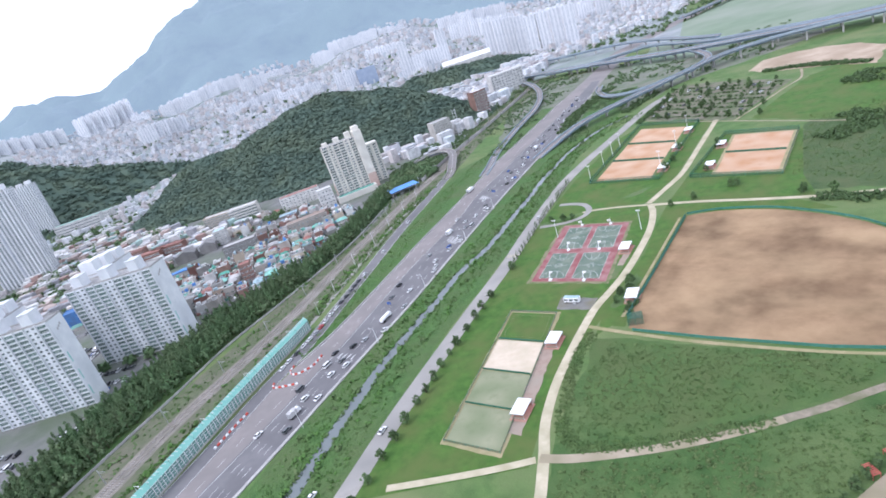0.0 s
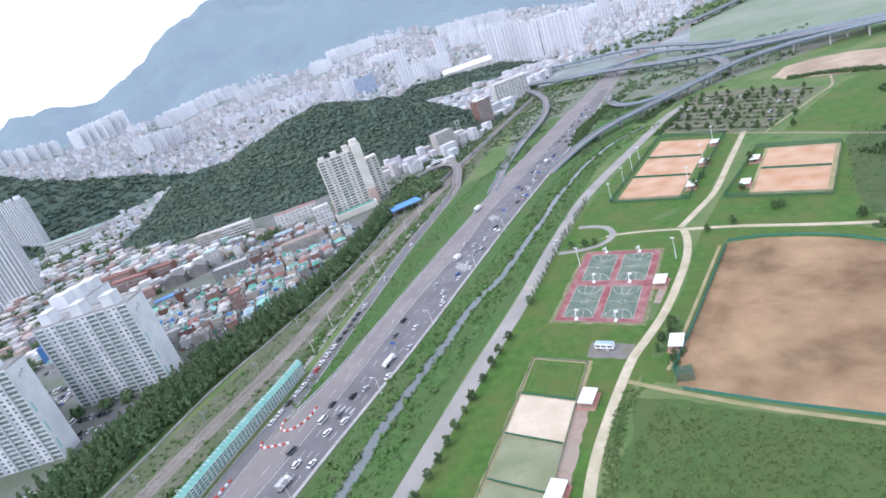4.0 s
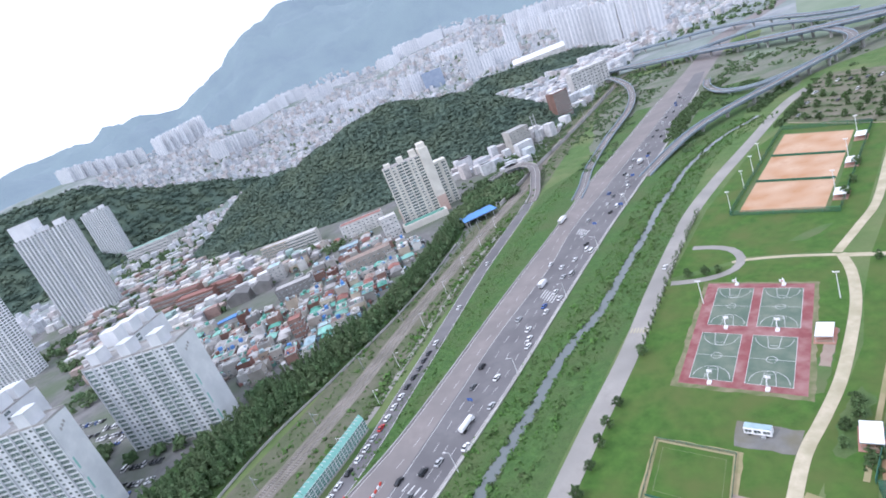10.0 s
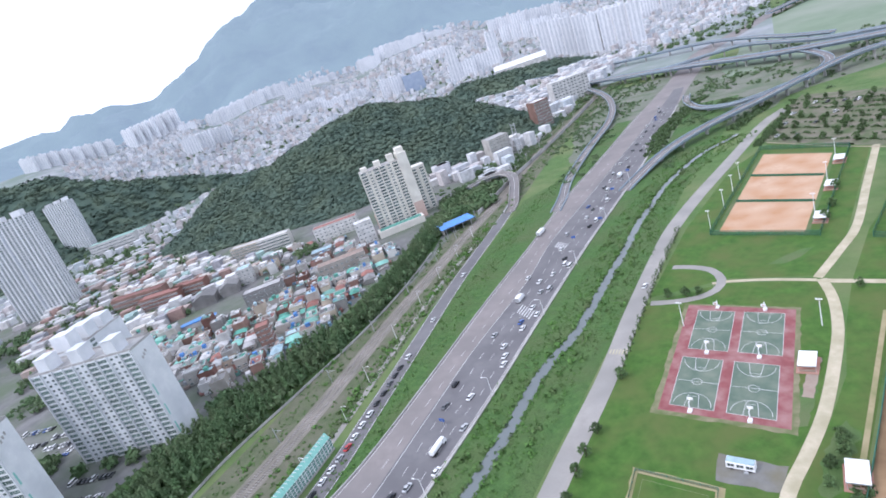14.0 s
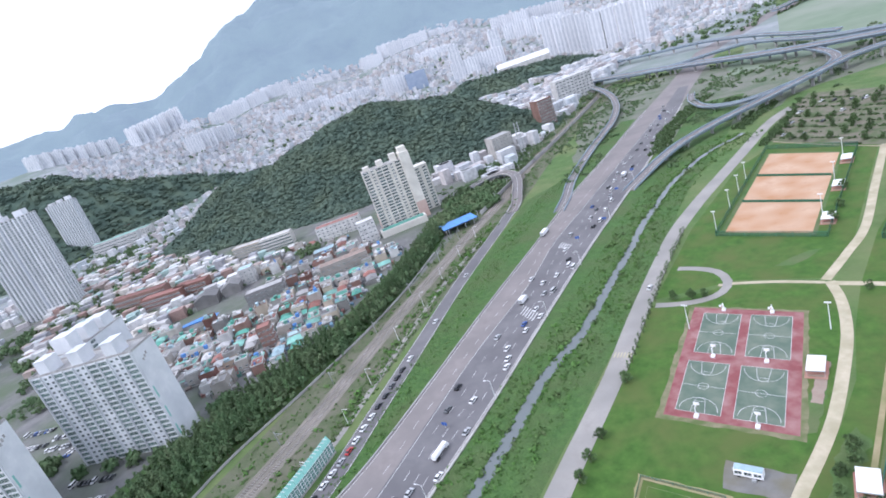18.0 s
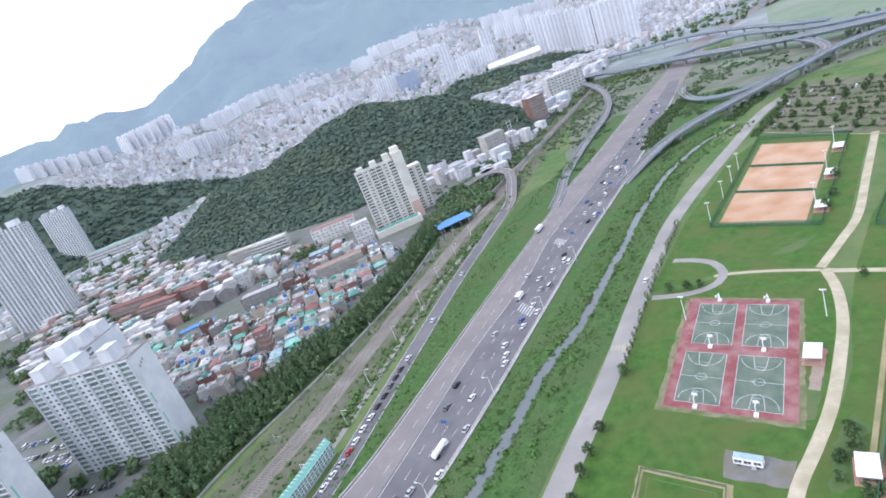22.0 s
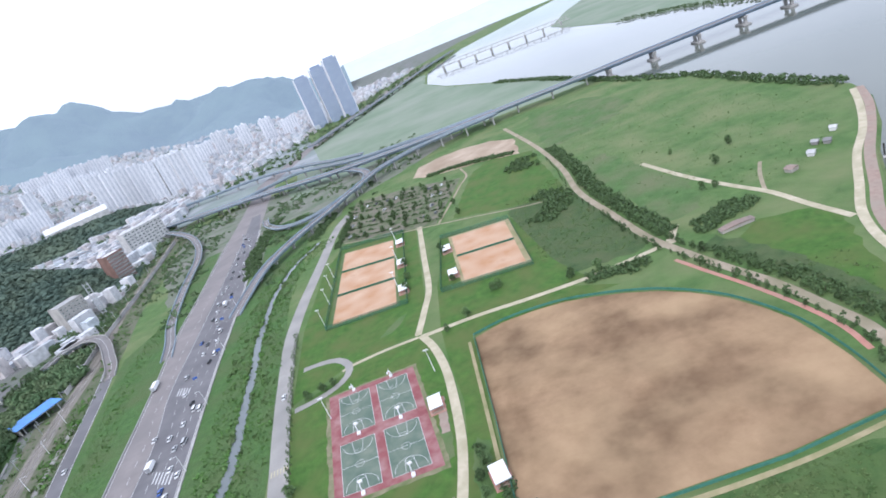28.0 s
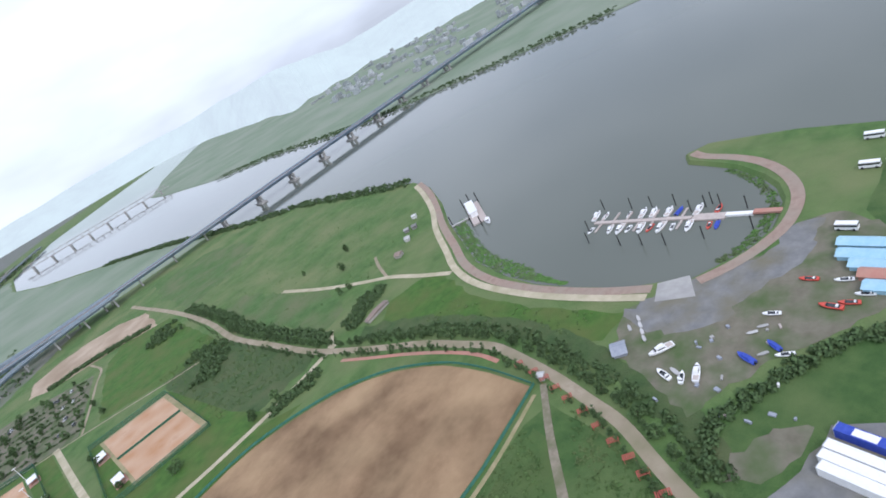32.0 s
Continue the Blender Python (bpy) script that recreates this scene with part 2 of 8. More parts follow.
def water_material(name, tint, rough, wave):
    m = bpy.data.materials.new(name)
    m.use_nodes = True
    n, l = m.node_tree.nodes, m.node_tree.links
    b = n["Principled BSDF"]
    b.inputs["Base Color"].default_value = (*tint, 1)
    b.inputs["Roughness"].default_value, b.inputs["IOR"].default_value = rough, 1.33
    co = n.new("ShaderNodeTexCoord")
    a = n.new("ShaderNodeTexNoise")
    a.inputs["Scale"].default_value, a.inputs["Detail"].default_value = wave, 3.0
    l.new(co.outputs["Object"], a.inputs[0])
    bp = n.new("ShaderNodeBump")
    bp.inputs["Distance"].default_value, bp.inputs["Strength"].default_value = 0.05, 0.35
    l.new(a.outputs[0], bp.inputs["Height"])
    l.new(bp.outputs[0], b.inputs["Normal"])
    return m


RIVER = water_material("slow river water", (0.128, 0.140, 0.118), 0.07, 0.35)
BROOK = water_material("still brook water", (0.150, 0.170, 0.170), 0.12, 0.8)


# ---- shapes ----
def part(name, bm, mat, parent=None, label=""):
    me = bpy.data.meshes.new(name)
    bm.to_mesh(me)
    bm.free()
    me.materials.append(mat)
    ob = new(name, me)
    ob.parent = parent
    if label:
        ob["label"] = label
    return ob


def mesh_of(verts, faces, mat, name="mesh"):
    me = bpy.data.meshes.new(name)
    me.from_pydata(verts, [], faces)
    me.materials.append(mat)
    return me


def spline(pts, step=6.0):
    """A smooth line through points of two or three numbers."""
    p = [Vector(q) if len(q) == 3 else Vector((q[0], q[1], 0)) for q in pts]
    p = [p[0] * 2 - p[1]] + p + [p[-1] * 2 - p[-2]]
    out = []
    for a, b, c, d in zip(p, p[1:], p[2:], p[3:]):
        k = max(1, int((c - b).length / step))
        for i in range(k):
            t = i / k
            out.append(0.5 * (2 * b + (c - a) * t + (2 * a - 5 * b + 4 * c - d) * t * t + (3 * b - a - 3 * c + d) * t**3))
    return out + [p[-2]]


def sides(line, width):
    """Left and right edges of a line; width is a number or one per end."""
    w0, w1 = width if isinstance(width, tuple) else (width, width)
    left, right = [], []
    for i, p in enumerate(line):
        d = (line[min(i + 1, len(line) - 1)] - line[max(i - 1, 0)]).to_2d().normalized()
        w = (w0 + (w1 - w0) * i / max(1, len(line) - 1)) / 2
        left.append(Vector((p.x - d.y * w, p.y + d.x * w, p.z)))
        right.append(Vector((p.x + d.y * w, p.y - d.x * w, p.z)))
    return left, right


def ribbon(name, pts, width, z, mat, step=6.0, thick=0.0, parent=None):
    line = spline(pts, step)
    left, right = sides(line, width)
    n = len(line)
    up = Vector((0, 0, z))
    verts = [v + up for v in left] + [v + up for v in right]
    faces = [(i, n + i, n + i + 1, i + 1) for i in range(n - 1)]
    if thick:
        lo = Vector((0, 0, z - thick))
        verts += [v + lo for v in left] + [v + lo for v in right]
        m = 2 * n
        faces += [(m + i, m + i + 1, m + n + i + 1, m + n + i) for i in range(n - 1)]
        faces += [(i, i + 1, m + i + 1, m + i) for i in range(n - 1)] + [(n + i + 1, n + i, m + n + i, m + n + i + 1) for i in range(n - 1)]
        faces += [(0, m, m + n, n), (n - 1, 2 * n - 1, m + 2 * n - 1, m + n - 1)]
    ob = new(name, mesh_of(verts, faces, mat, name))
    ob.parent = parent
    return ob


def sheet(name, pts, z, mat, drop=0.0, spread=0.0, parent=None):
    """A flat many-sided sheet; with drop, sloping banks go down all round."""
    bm = bmesh.new()
    vs = [bm.verts.new((p[0], p[1], z)) for p in pts]
    f = bm.faces.new(vs)
    f.normal_update()
    if f.normal.z < 0:
        f.normal_flip()
    if drop:
        c = len(pts)
        low = []
        area = sum(pts[i][0] * pts[(i + 1) % c][1] - pts[(i + 1) % c][0] * pts[i][1] for i in range(c))
        s = 1 if area > 0 else -1
        for i in range(c):
            d = (Vector(pts[(i + 1) % c][:2]) - Vector(pts[i - 1][:2])).normalized() * s
            low.append(bm.verts.new((pts[i][0] + d.y * spread, pts[i][1] - d.x * spread, z - drop)))
        for i in range(c):
            j = (i + 1) % c
            bm.faces.new((vs[i], low[i], low[j], vs[j]) if s > 0 else (vs[j], low[j], low[i], vs[i]))
    bmesh.ops.triangulate(bm, faces=[f])
    return part(name, bm, mat, parent)


def add_box(bm, cx, cy, z0, sx, sy, sz, turn=0.0, taper=1.0):
    """A box standing on z0, turned by degrees about the vertical, its top scaled by taper."""
    c, s = math.cos(radians(turn)), math.sin(radians(turn))
    vs = []
    for z, k in ((z0, 1.0), (z0 + sz, taper)):
        for x, y in ((-1, -1), (1, -1), (1, 1), (-1, 1)):
            px, py = x * sx / 2 * k, y * sy / 2 * k
            vs.append(bm.verts.new((cx + c * px - s * py, cy + s * px + c * py, z)))
    for q in ((3, 2, 1, 0), (4, 5, 6, 7), (0, 1, 5, 4), (1, 2, 6, 5), (2, 3, 7, 6), (3, 0, 4, 7)):
        bm.faces.new([vs[i] for i in q])
    return vs


def boxes(name, rows, mat, parent=None, label=""):
    bm = bmesh.new()
    for row in rows:
        add_box(bm, *row)
    return part(name, bm, mat, parent, label)


def ragged(pts, step, amount, seed=1):
    """The same outline with an uneven edge."""
    r = random.Random(seed)
    out = []
    for a, b in zip(pts, pts[1:] + pts[:1]):
        n = max(1, int(math.hypot(b[0] - a[0], b[1] - a[1]) / step))
        for i in range(n):
            k = amount if i else amount * 0.3
            out.append((a[0] + (b[0] - a[0]) * i / n + r.uniform(-k, k), a[1] + (b[1] - a[1]) * i / n + r.uniform(-k, k)))
    return out


def setting(ob, label, category):
    return tagged(ob, label, category, kind="structure")


# ---- land and water ----
SHORE = [(150, 1800), (122, 1400), (155, 1162), (223, 887), (267, 704), (297, 506), (316, 425), (330, 372), (334, 281), (339, 200), (328, 172),
         (300, 132), (274, 102), (250, 68), (234, 45), (223, 16), (218, -5), (217, -25), (218, -50), (222, -62), (224, -72), (230, -77), (241, -86),
         (255, -91), (265, -91), (273, -90), (284, -85), (292, -78), (303, -64), (309, -50), (313, -39), (320, -35), (328, -43), (329, -80),
         (324, -112), (315, -200), (300, -600), (280, -4400)]
setting(sheet("water", [(-200, -4400), (4600, -4400), (4600, 4600), (-200, 4600)], -1.6, RIVER), "broad grey river water, calm, mirroring the sky", "river")
land = setting(sheet("ground", SHORE + [(-4600, -4400), (-4600, 4600), (1800, 4500), (900, 3200), (350, 2400)], 0, MEADOW, 3.0, 3.0),
               "flat green riverside grassland meeting the city", "ground")
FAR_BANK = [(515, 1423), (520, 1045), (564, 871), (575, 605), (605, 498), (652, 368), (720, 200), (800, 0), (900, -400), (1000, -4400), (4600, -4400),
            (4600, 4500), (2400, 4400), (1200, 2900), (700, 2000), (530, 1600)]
setting(sheet("ground_far_bank", FAR_BANK, 0, HAZED_MEADOW, 3.0, 4.0), "green wooded far river bank, colour paled for haze", "river bank")
setting(sheet("ground_city", [(-188, -600), (-184, -30), (-200, 90), (-232, 190), (-262, 330), (-330, 600), (-420, 800), (-300, 1100), (-150, 1500), (60, 2200),
                              (400, 3000), (1000, 4000), (-4500, 4500), (-4500, -4300), (-400, -4300)], 0.05, CITY_GROUND), "grey city ground between houses", "ground")

# ---- expressway ----
setting(sheet("road", [(-47, -190), (-53, -135), (-58, -96), (-67, -19), (-78, 51), (-91, 138), (-100, 213), (-112, 300), (-140, 470), (-160, 600), (-185, 800), (-150, 1000), (30, 1700), (215, 2300),
                       (180, 2300), (-10, 1700), (-185, 1000), (-222, 800), (-195, 600), (-180, 470), (-158, 300), (-150, 232), (-133, 138), (-120, 60), (-108, -3), (-99, -55), (-97, -88), (-92, -125), (-82, -165), (-78, -190)],
              0.10, WARM_ASPHALT), "wide reddish grey asphalt expressway", "road")
# the darker carriageway with the traffic
setting(sheet("road_carriageway", [(-48, -190), (-54, -135), (-59, -96), (-68, -19), (-79, 51), (-92, 138), (-101, 213), (-113, 300), (-141, 470), (-160, 560),
                       (-172, 560), (-158, 470), (-138, 300), (-128, 213), (-120, 140), (-107, 87), (-99, 21), (-91, -23), (-82, -69), (-74, -120), (-66, -190)],
              0.104, ASPHALT), "dark grey asphalt carriageway with dashed lanes", "road")
RAMP = [(-79, -190), (-88, -150), (-98.5, -110), (-107.5, -70), (-122, -26), (-138, 22), (-160, 88), (-186, 180), (-200, 222)]
setting(ribbon("road_ramp", RAMP, 9.4, 0.11, ASPHALT), "two-lane asphalt slip road beside a green strip", "road")
setting(sheet("verge", [(-98, -85), (-100, -50), (-108, -3), (-120, 60), (-133, 138), (-150, 232), (-158, 300), (-180, 440), (-196, 440), (-186, 340), (-172, 280),
                        (-190, 225), (-179, 180), (-155, 85), (-134, 18), (-116, -30), (-103, -72)], 0.06, WEEDS), "green weedy slope between road and slip road", "verge")
RAILWAY = [(-113, -215), (-121, -180), (-132, -142), (-143.5, -80), (-154, -35), (-176, 41), (-190, 97), (-205, 156), (-220, 231), (-250, 340), (-285, 520), (-320, 700)]
setting(ribbon("ground_railway", RAILWAY, 11, 0.12, BALLAST), "rusty brown railway ballast bed with two tracks", "railway bed")
setting(ribbon("verge_railway", RAILWAY, 46, 0.03, RAIL_VERGE), "dry weedy strip along the railway", "verge")
ROAD_PARK = [(6, -200), (-3, -150), (-10, -112), (-16, -70), (-21, -30), (-26, 16), (-33, 60), (-39.5, 108), (-44, 150), (-43.5, 195), (-41, 235), (-38, 280), (-36, 318), (-32, 352), (-24, 380)]
setting(ribbon("verge_brook", [(-15, -200), (-26, -150), (-36, -110), (-44, -68), (-50, -16), (-56, 41), (-62, 90), (-68, 140), (-76, 190), (-80, 240), (-80, 300), (-90, 380), (-100, 460)], 44, 0.03, WEEDS),
        "overgrown green banks of a brook", "verge")
BROOK_LINE = [(-16, -190), (-26, -152), (-36, -112), (-44, -72), (-50, -20), (-54, 10), (-53, 43), (-58, 85), (-63, 129), (-68, 160), (-70, 190), (-72, 224), (-70.5, 252), (-66, 282), (-59, 302), (-51, 317), (-49, 326)]
setting(ribbon("water_brook", BROOK_LINE, (6.5, 3.6), 0.07, BROOK), "narrow dull brook between weedy banks", "brook")
setting(ribbon("road_park", ROAD_PARK, 8.5, 0.09, PARK_ROAD), "pale concrete park road", "road")

# ---- park lawns, courts and paths ----
setting(sheet("lawn", [(-2, -150), (54, -118), (48, -90), (45, -60), (50, -20), (46, 30), (44, 65), (36, 92), (-2, 88), (-30, 68), (-26, 20), (-18, -30), (-8, -90)], 0.04, LAWN), "short bright green lawn", "lawn")
setting(sheet("lawn_north", [(-30, 74), (0, 93), (34, 96), (40, 130), (40, 260), (-20, 290), (-34, 240), (-36, 150)], 0.04, LAWN), "short green lawn round clay courts", "lawn")
setting(sheet("lawn_east", [(46, 93), (120, 88), (112, 118), (106, 200), (60, 216), (48, 140)], 0.04, LAWN), "short green lawn", "lawn")
setting(sheet("lawn_baseball", [(46, 90), (60, 90), (112, 84), (130, 70), (60, 76), (58, -30), (50, -45), (47, -10), (50, 30), (47, 60)], 0.045, LAWN), "green strip beside the ball field", "lawn")
setting(sheet("infield", [(61, 72), (75, 76), (90, 75.5), (104, 73), (116, 68), (128, 61.5), (140, 53), (149, 43.5), (157, 32), (163, 18), (166, 7), (167, -6), (167, -18), (165, -38.5), (131, -41.5), (93, -40.5), (62, -38), (59.5, -24), (60, 10)], 0.07, INFIELD),
        "bare sandy brown baseball field", "ball field")
for lift, (nm, pts, w, mt, lb) in enumerate((
    ("path_south", [(74, -190), (66, -140), (58, -115), (51, -98), (46.5, -79), (44.5, -62), (43, -42), (42.5, -24), (44.5, -9), (46.3, 9), (46.3, 31), (45, 56), (41, 78), (35.5, 93)], 3.8, SAND_PATH, "pale sandy footpath"),
    ("path_north", [(34, 94), (39, 119), (43, 144), (43, 195), (43, 258)], 3.8, SAND_PATH, "pale sandy footpath"),
    ("path_cross", [(36, 91.5), (64, 91), (91, 88), (119, 86), (140, 87), (166, 89)], 3.2, SAND_PATH, "narrow pale footpath"),
    ("path_west", [(34, 92), (16, 92), (0, 90), (-6, 88)], 2.2, SAND_PATH, "narrow stone footpath"),
    ("path_islet", [(-29, 104), (-20, 104), (-10, 101), (-3, 92), (-3, 82), (-9, 75), (-18, 71), (-28, 69)], 4.0, PARK_ROAD, "curved concrete path"),
    ("path_field", [(56, -113.5), (66, -111), (80, -105), (95, -97.5), (108, -89.5), (122, -79.5)], (3.8, 3.2), MUD_PATH, "sandy track beside a meadow"),
    ("path_track", [(121, -80), (130, -73.5), (149, -57), (167, -43)], (3.2, 2.3), EARTH_TRACK, "rutted brown earth track"),
    ("path_corner", [(55, -114.5), (44, -121.5), (28, -130.5), (10, -140)], 3.0, SAND_PATH, "narrow footpath"),
    ("path_avenue", [(135, -115), (148, -93), (159, -76), (165, -61), (171, -45), (177, -24), (180, -9), (178, 8), (175, 29), (168, 54), (161, 83), (157, 106), (155, 148), (153, 200), (160, 264), (162, 353), (157, 480)], 4.2, MUD_PATH, "sandy avenue lined with small trees"),
    ("path_shelter", [(163, 90), (168, 98), (172, 104)], 4.0, SAND_PATH, "short sandy link path"),
    ("path_meadow", [(224, 53), (221, 76), (219, 100), (213, 122), (205, 158), (199, 205)], 3.4, SAND_PATH, "sandy footpath through a meadow"),
    ("path_infield_edge", [(45, -38.5), (56, -40.4), (66, -41.8), (93, -44.6), (131, -45.4), (162, -42.6)], (2.2, 1.5), DRY_GRASS, "strip of dry trodden grass"),
    ("path_bank", [(332, 190), (314, 162), (290, 130), (266, 104), (244, 75), (227, 52), (216, 26), (211, -8), (211, -38), (213, -60)], 3.8, SAND_PATH, "pale gravel bank road"),
    ("path_spit", [(223, -75), (231, -82.5), (242, -89.5), (256, -94.5), (273, -94), (288.5, -87), (302, -74.5), (310, -60), (315, -45), (320, -38)], 4.6, BROWN_PATH, "brown gravel bank road"),
)):
    setting(ribbon(nm, pts, w, 0.092 + 0.004 * lift, mt, 4.0), lb, "path")
setting(ribbon("embankment", [(336, 190), (318, 160), (293, 128), (270, 101), (248, 71), (231, 48), (220, 22), (215, -8), (215, -38), (218, -60)], 4.6, 0.075, BROWN_PATH, 4.0), "brown stone river embankment", "embankment")
setting(sheet("yard", ragged([(206, -55), (213, -62), (224, -74), (240, -93), (256, -98), (262, -110), (250, -128), (225, -135), (205, -122), (190, -106), (176, -98), (166, -92), (172, -84), (178, -74), (186, -60)], 3.0, 1.3), 0.06, YARD), "muddy gravel boat yard with grassy patches", "yard")
setting(sheet("yard_lane", ragged([(206, -55), (213, -62), (224, -74), (240, -93), (256, -98), (258, -106), (240, -106), (226, -100), (214, -92), (204, -90), (198, -80), (196, -68)], 3.0, 1.8, 2), 0.072, GRAVEL), "wet grey gravel lane through the boat yard", "yard")
setting(sheet("slipway", [(211, -64), (221, -61), (226, -71), (215, -77)], 0.12, CONCRETE, 0.1), "pale concrete boat slipway", "slipway")
setting(sheet("ground_belt", [(-140, -210), (-150, -165), (-160, -125), (-173, -81), (-179, -30), (-187, 26), (-199, 76), (-218, 130), (-240, 175), (-262, 178), (-250, 130), (-234, 84), (-220, 20), (-221, -50), (-224, -100), (-218, -135), (-196, -190), (-185, -210)], 0.07, WEEDS), "dark green ground under the poplar belt", "ground")
setting(sheet("parking", [(-28, 296), (33, 262), (56, 250), (88, 350), (40, 390), (-18, 415), (-28, 363)], 0.06, YARD), "grey gravel parking ground among trees", "parking ground")
setting(sheet("sand_field", ragged([(44, 420), (53, 460), (75, 468), (102, 467), (134, 449), (154, 418), (146, 352), (118, 374), (90, 387), (61, 401)], 8, 1.6), 0.06, SAND_GROUND), "bare sandy sports ground", "sports ground")
setting(sheet("lawn_bank", ragged([(200, 79), (219, 72), (222, 56), (209, 27), (203, -13), (204, -45), (205, -57), (190, -54), (184, -33), (190, -9), (190, 15), (185, 38), (178, 66)], 5, 1.0), 0.035, LAWN), "bright green lawn behind the bank road", "lawn")
setting(sheet("pavement_containers", ragged([(148, -116), (158, -121), (172, -124), (178, -140), (150, -150), (140, -130)], 4, 0.8), 0.05, GRAVEL), "grey gravel pad under containers", "pavement")
setting(sheet("earth_patch", ragged([(150, -107), (158, -106), (168, -113), (171, -121), (162, -120), (152, -114)], 2.5, 1.2), 0.045, YARD), "bare trodden earth among grass", "earth patch")
setting(sheet("ground_scrub", ragged([(170, 110), (190, 112), (205, 150), (196, 210), (190, 260), (175, 260), (166, 200)], 6, 3.0), 0.03, ROUGH_GRASS), "dry yellowish rough grass", "ground")
setting(sheet("ground_thicket", ragged([(107, 96), (150, 93), (158, 100), (154, 150), (152, 204), (108, 222), (106, 204), (104, 122)], 5, 2.0, 11), 0.037, SCRUB), "dark green scrubby grass between court and avenue", "ground")
setting(sheet("ground_hedge_foot", ragged([(150, -104), (163, -88), (172, -70), (180, -48), (186, -22), (187, 0), (183, 30), (176, 54), (170, 74), (180, 80), (192, 44), (196, 10), (195, -24), (190, -48), (182, -66), (176, -80), (168, -96), (156, -108)], 4, 1.6, 12), 0.041, SCRUB), "dark rough grass under the hedge", "ground")
setting(sheet("ground_scrub_north", ragged([(170, 330), (230, 340), (270, 380), (250, 470), (190, 500), (172, 420)], 8, 4.0), 0.03, ROUGH_GRASS), "dry yellowish rough grass", "ground")
# Sheet paler than the near meadow, in place of distance haze.
setting(sheet("ground_north", ragged([(-120, 560), (0, 590), (120, 575), (300, 552), (286, 600), (262, 700), (218, 885), (150, 1160), (118, 1400), (140, 1750), (60, 1750), (-60, 1350), (-140, 1000), (-150, 800)], 25, 5), 0.03, HAZED_MEADOW), "grassland beyond the viaduct, colour paled for haze", "ground")
# Greyer, paler sheet over the meadow; the haze is in its colour.
setting(sheet("ground_interchange", ragged([(-98, 320), (-70, 345), (-40, 380), (-28, 425), (60, 500), (120, 560), (-60, 640), (-200, 660), (-300, 640), (-270, 500), (-230, 400), (-190, 310)], 12, 3.0, 14), 0.02, HAZED_WEEDS), "patchy grey green weeds between the ramps, greyed for haze", "ground")
setting(sheet("ground_south_meadow", ragged([(58, -46), (150, -46), (160, -50), (150, -84), (135, -112), (120, -128), (82, -168), (64, -168), (62, -118), (56, -100), (54, -70)], 6, 0.8), 0.025, TALL_GRASS), "tall dark green meadow grass", "ground")
setting(sheet("ground_yard_meadow", ragged([(150, -106), (163, -102), (176, -106), (190, -114), (206, -130), (225, -140), (262, -116), (330, -118), (330, -300), (60, -300), (84, -170), (122, -130), (136, -114)], 8, 1.2), 0.025, TALL_GRASS), "tall dark green grass round the boat yard", "ground")
setting(sheet("lawn_meadow", ragged([(70, 246), (110, 222), (148, 204), (150, 250), (156, 345), (146, 352), (118, 372), (100, 352), (84, 300)], 6, 1.0), 0.035, LAWN), "short bright green lawn beside the parking ground", "lawn")
setting(ribbon("path_lawn", [(58, 248), (72, 287), (85, 326), (94, 350), (92, 384)], 2.0, 0.162, MUD_PATH, 4.0), "narrow sandy path beside a lawn", "path")
setting(ribbon("path_parking", [(-22, 292), (18, 267), (57, 247), (86, 231), (118, 213), (150, 200)], 1.5, 0.166, MUD_PATH, 4.0), "narrow sandy path along the parking ground", "path")
setting(ribbon("path_fence", [(57, -30), (57.4, 10), (57.8, 70)], 1.5, 0.17, DRY_GRASS, 6.0), "strip of dry trodden grass along a fence", "path")
setting(sheet("ground_bare", ragged([(39.6, 1), (43, 3), (43.4, 24), (41, 26), (38.6, 20)], 2, 0.5), 0.05, ROUGH_GRASS), "dry worn grass beside the courts", "ground")
setting(sheet("ground_bare_shelter", ragged([(49, -26), (54, -20), (56, 4), (52, 8), (48, -6)], 2.5, 0.8), 0.052, ROUGH_GRASS), "dry worn grass under trees", "ground")
setting(sheet("lawn_corner", ragged([(47.5, -23), (59, -24), (60.5, -37), (49, -36.5)], 3, 0.6, 8), 0.056, LAWN), "short green lawn beside the ball field", "lawn")
setting(sheet("ground_mown", ragged([(50, -46.5), (53, -60), (57.5, -76), (65, -91), (76, -98), (90, -95.5), (117, -78.5), (146, -61), (150, -50), (93, -48), (62, -45)], 4, 0.7, 9), 0.034, MOWN), "meadow mown in a broad rounded sweep", "ground")


# ---- city materials ----
IVORY = material("ivory painted wall", (0.66, 0.63, 0.56), (0.76, 0.73, 0.66), 5, 0.7, tone=(0.60, 0.57, 0.51), tone_size=9)
APT_WALL = material("white painted concrete wall", (0.62, 0.64, 0.66), (0.74, 0.75, 0.76), 7, 0.7, tone=(0.56, 0.58, 0.60), tone_size=12)
# Pale painted walls, with a slight blue mixed in for distance haze.
FAR_WALL = material("pale apartment wall with haze tint", (0.60, 0.615, 0.64), (0.74, 0.745, 0.755), 12, 0.7, each=0.10)
ROOF_GREY = material("weathered roof concrete", (0.34, 0.33, 0.32), (0.48, 0.47, 0.45), 3, 0.85, tone=(0.28, 0.27, 0.26), tone_size=7)
GLASS = material("dark window glass", (0.055, 0.085, 0.085), (0.12, 0.155, 0.15), 2.5, 0.15, spec=0.6, each=0.35)
GREEN_GLASS = material("green tinted balcony glass", (0.075, 0.125, 0.112), (0.15, 0.205, 0.19), 3.0, 0.15, spec=0.6, each=0.3)
# Both far glasses are lightened so their colour carries distance haze.
BLUE_GLASS = material("blue grey glass paled for haze", (0.24, 0.30, 0.40), (0.34, 0.40, 0.50), 14, 0.25, spec=0.6)
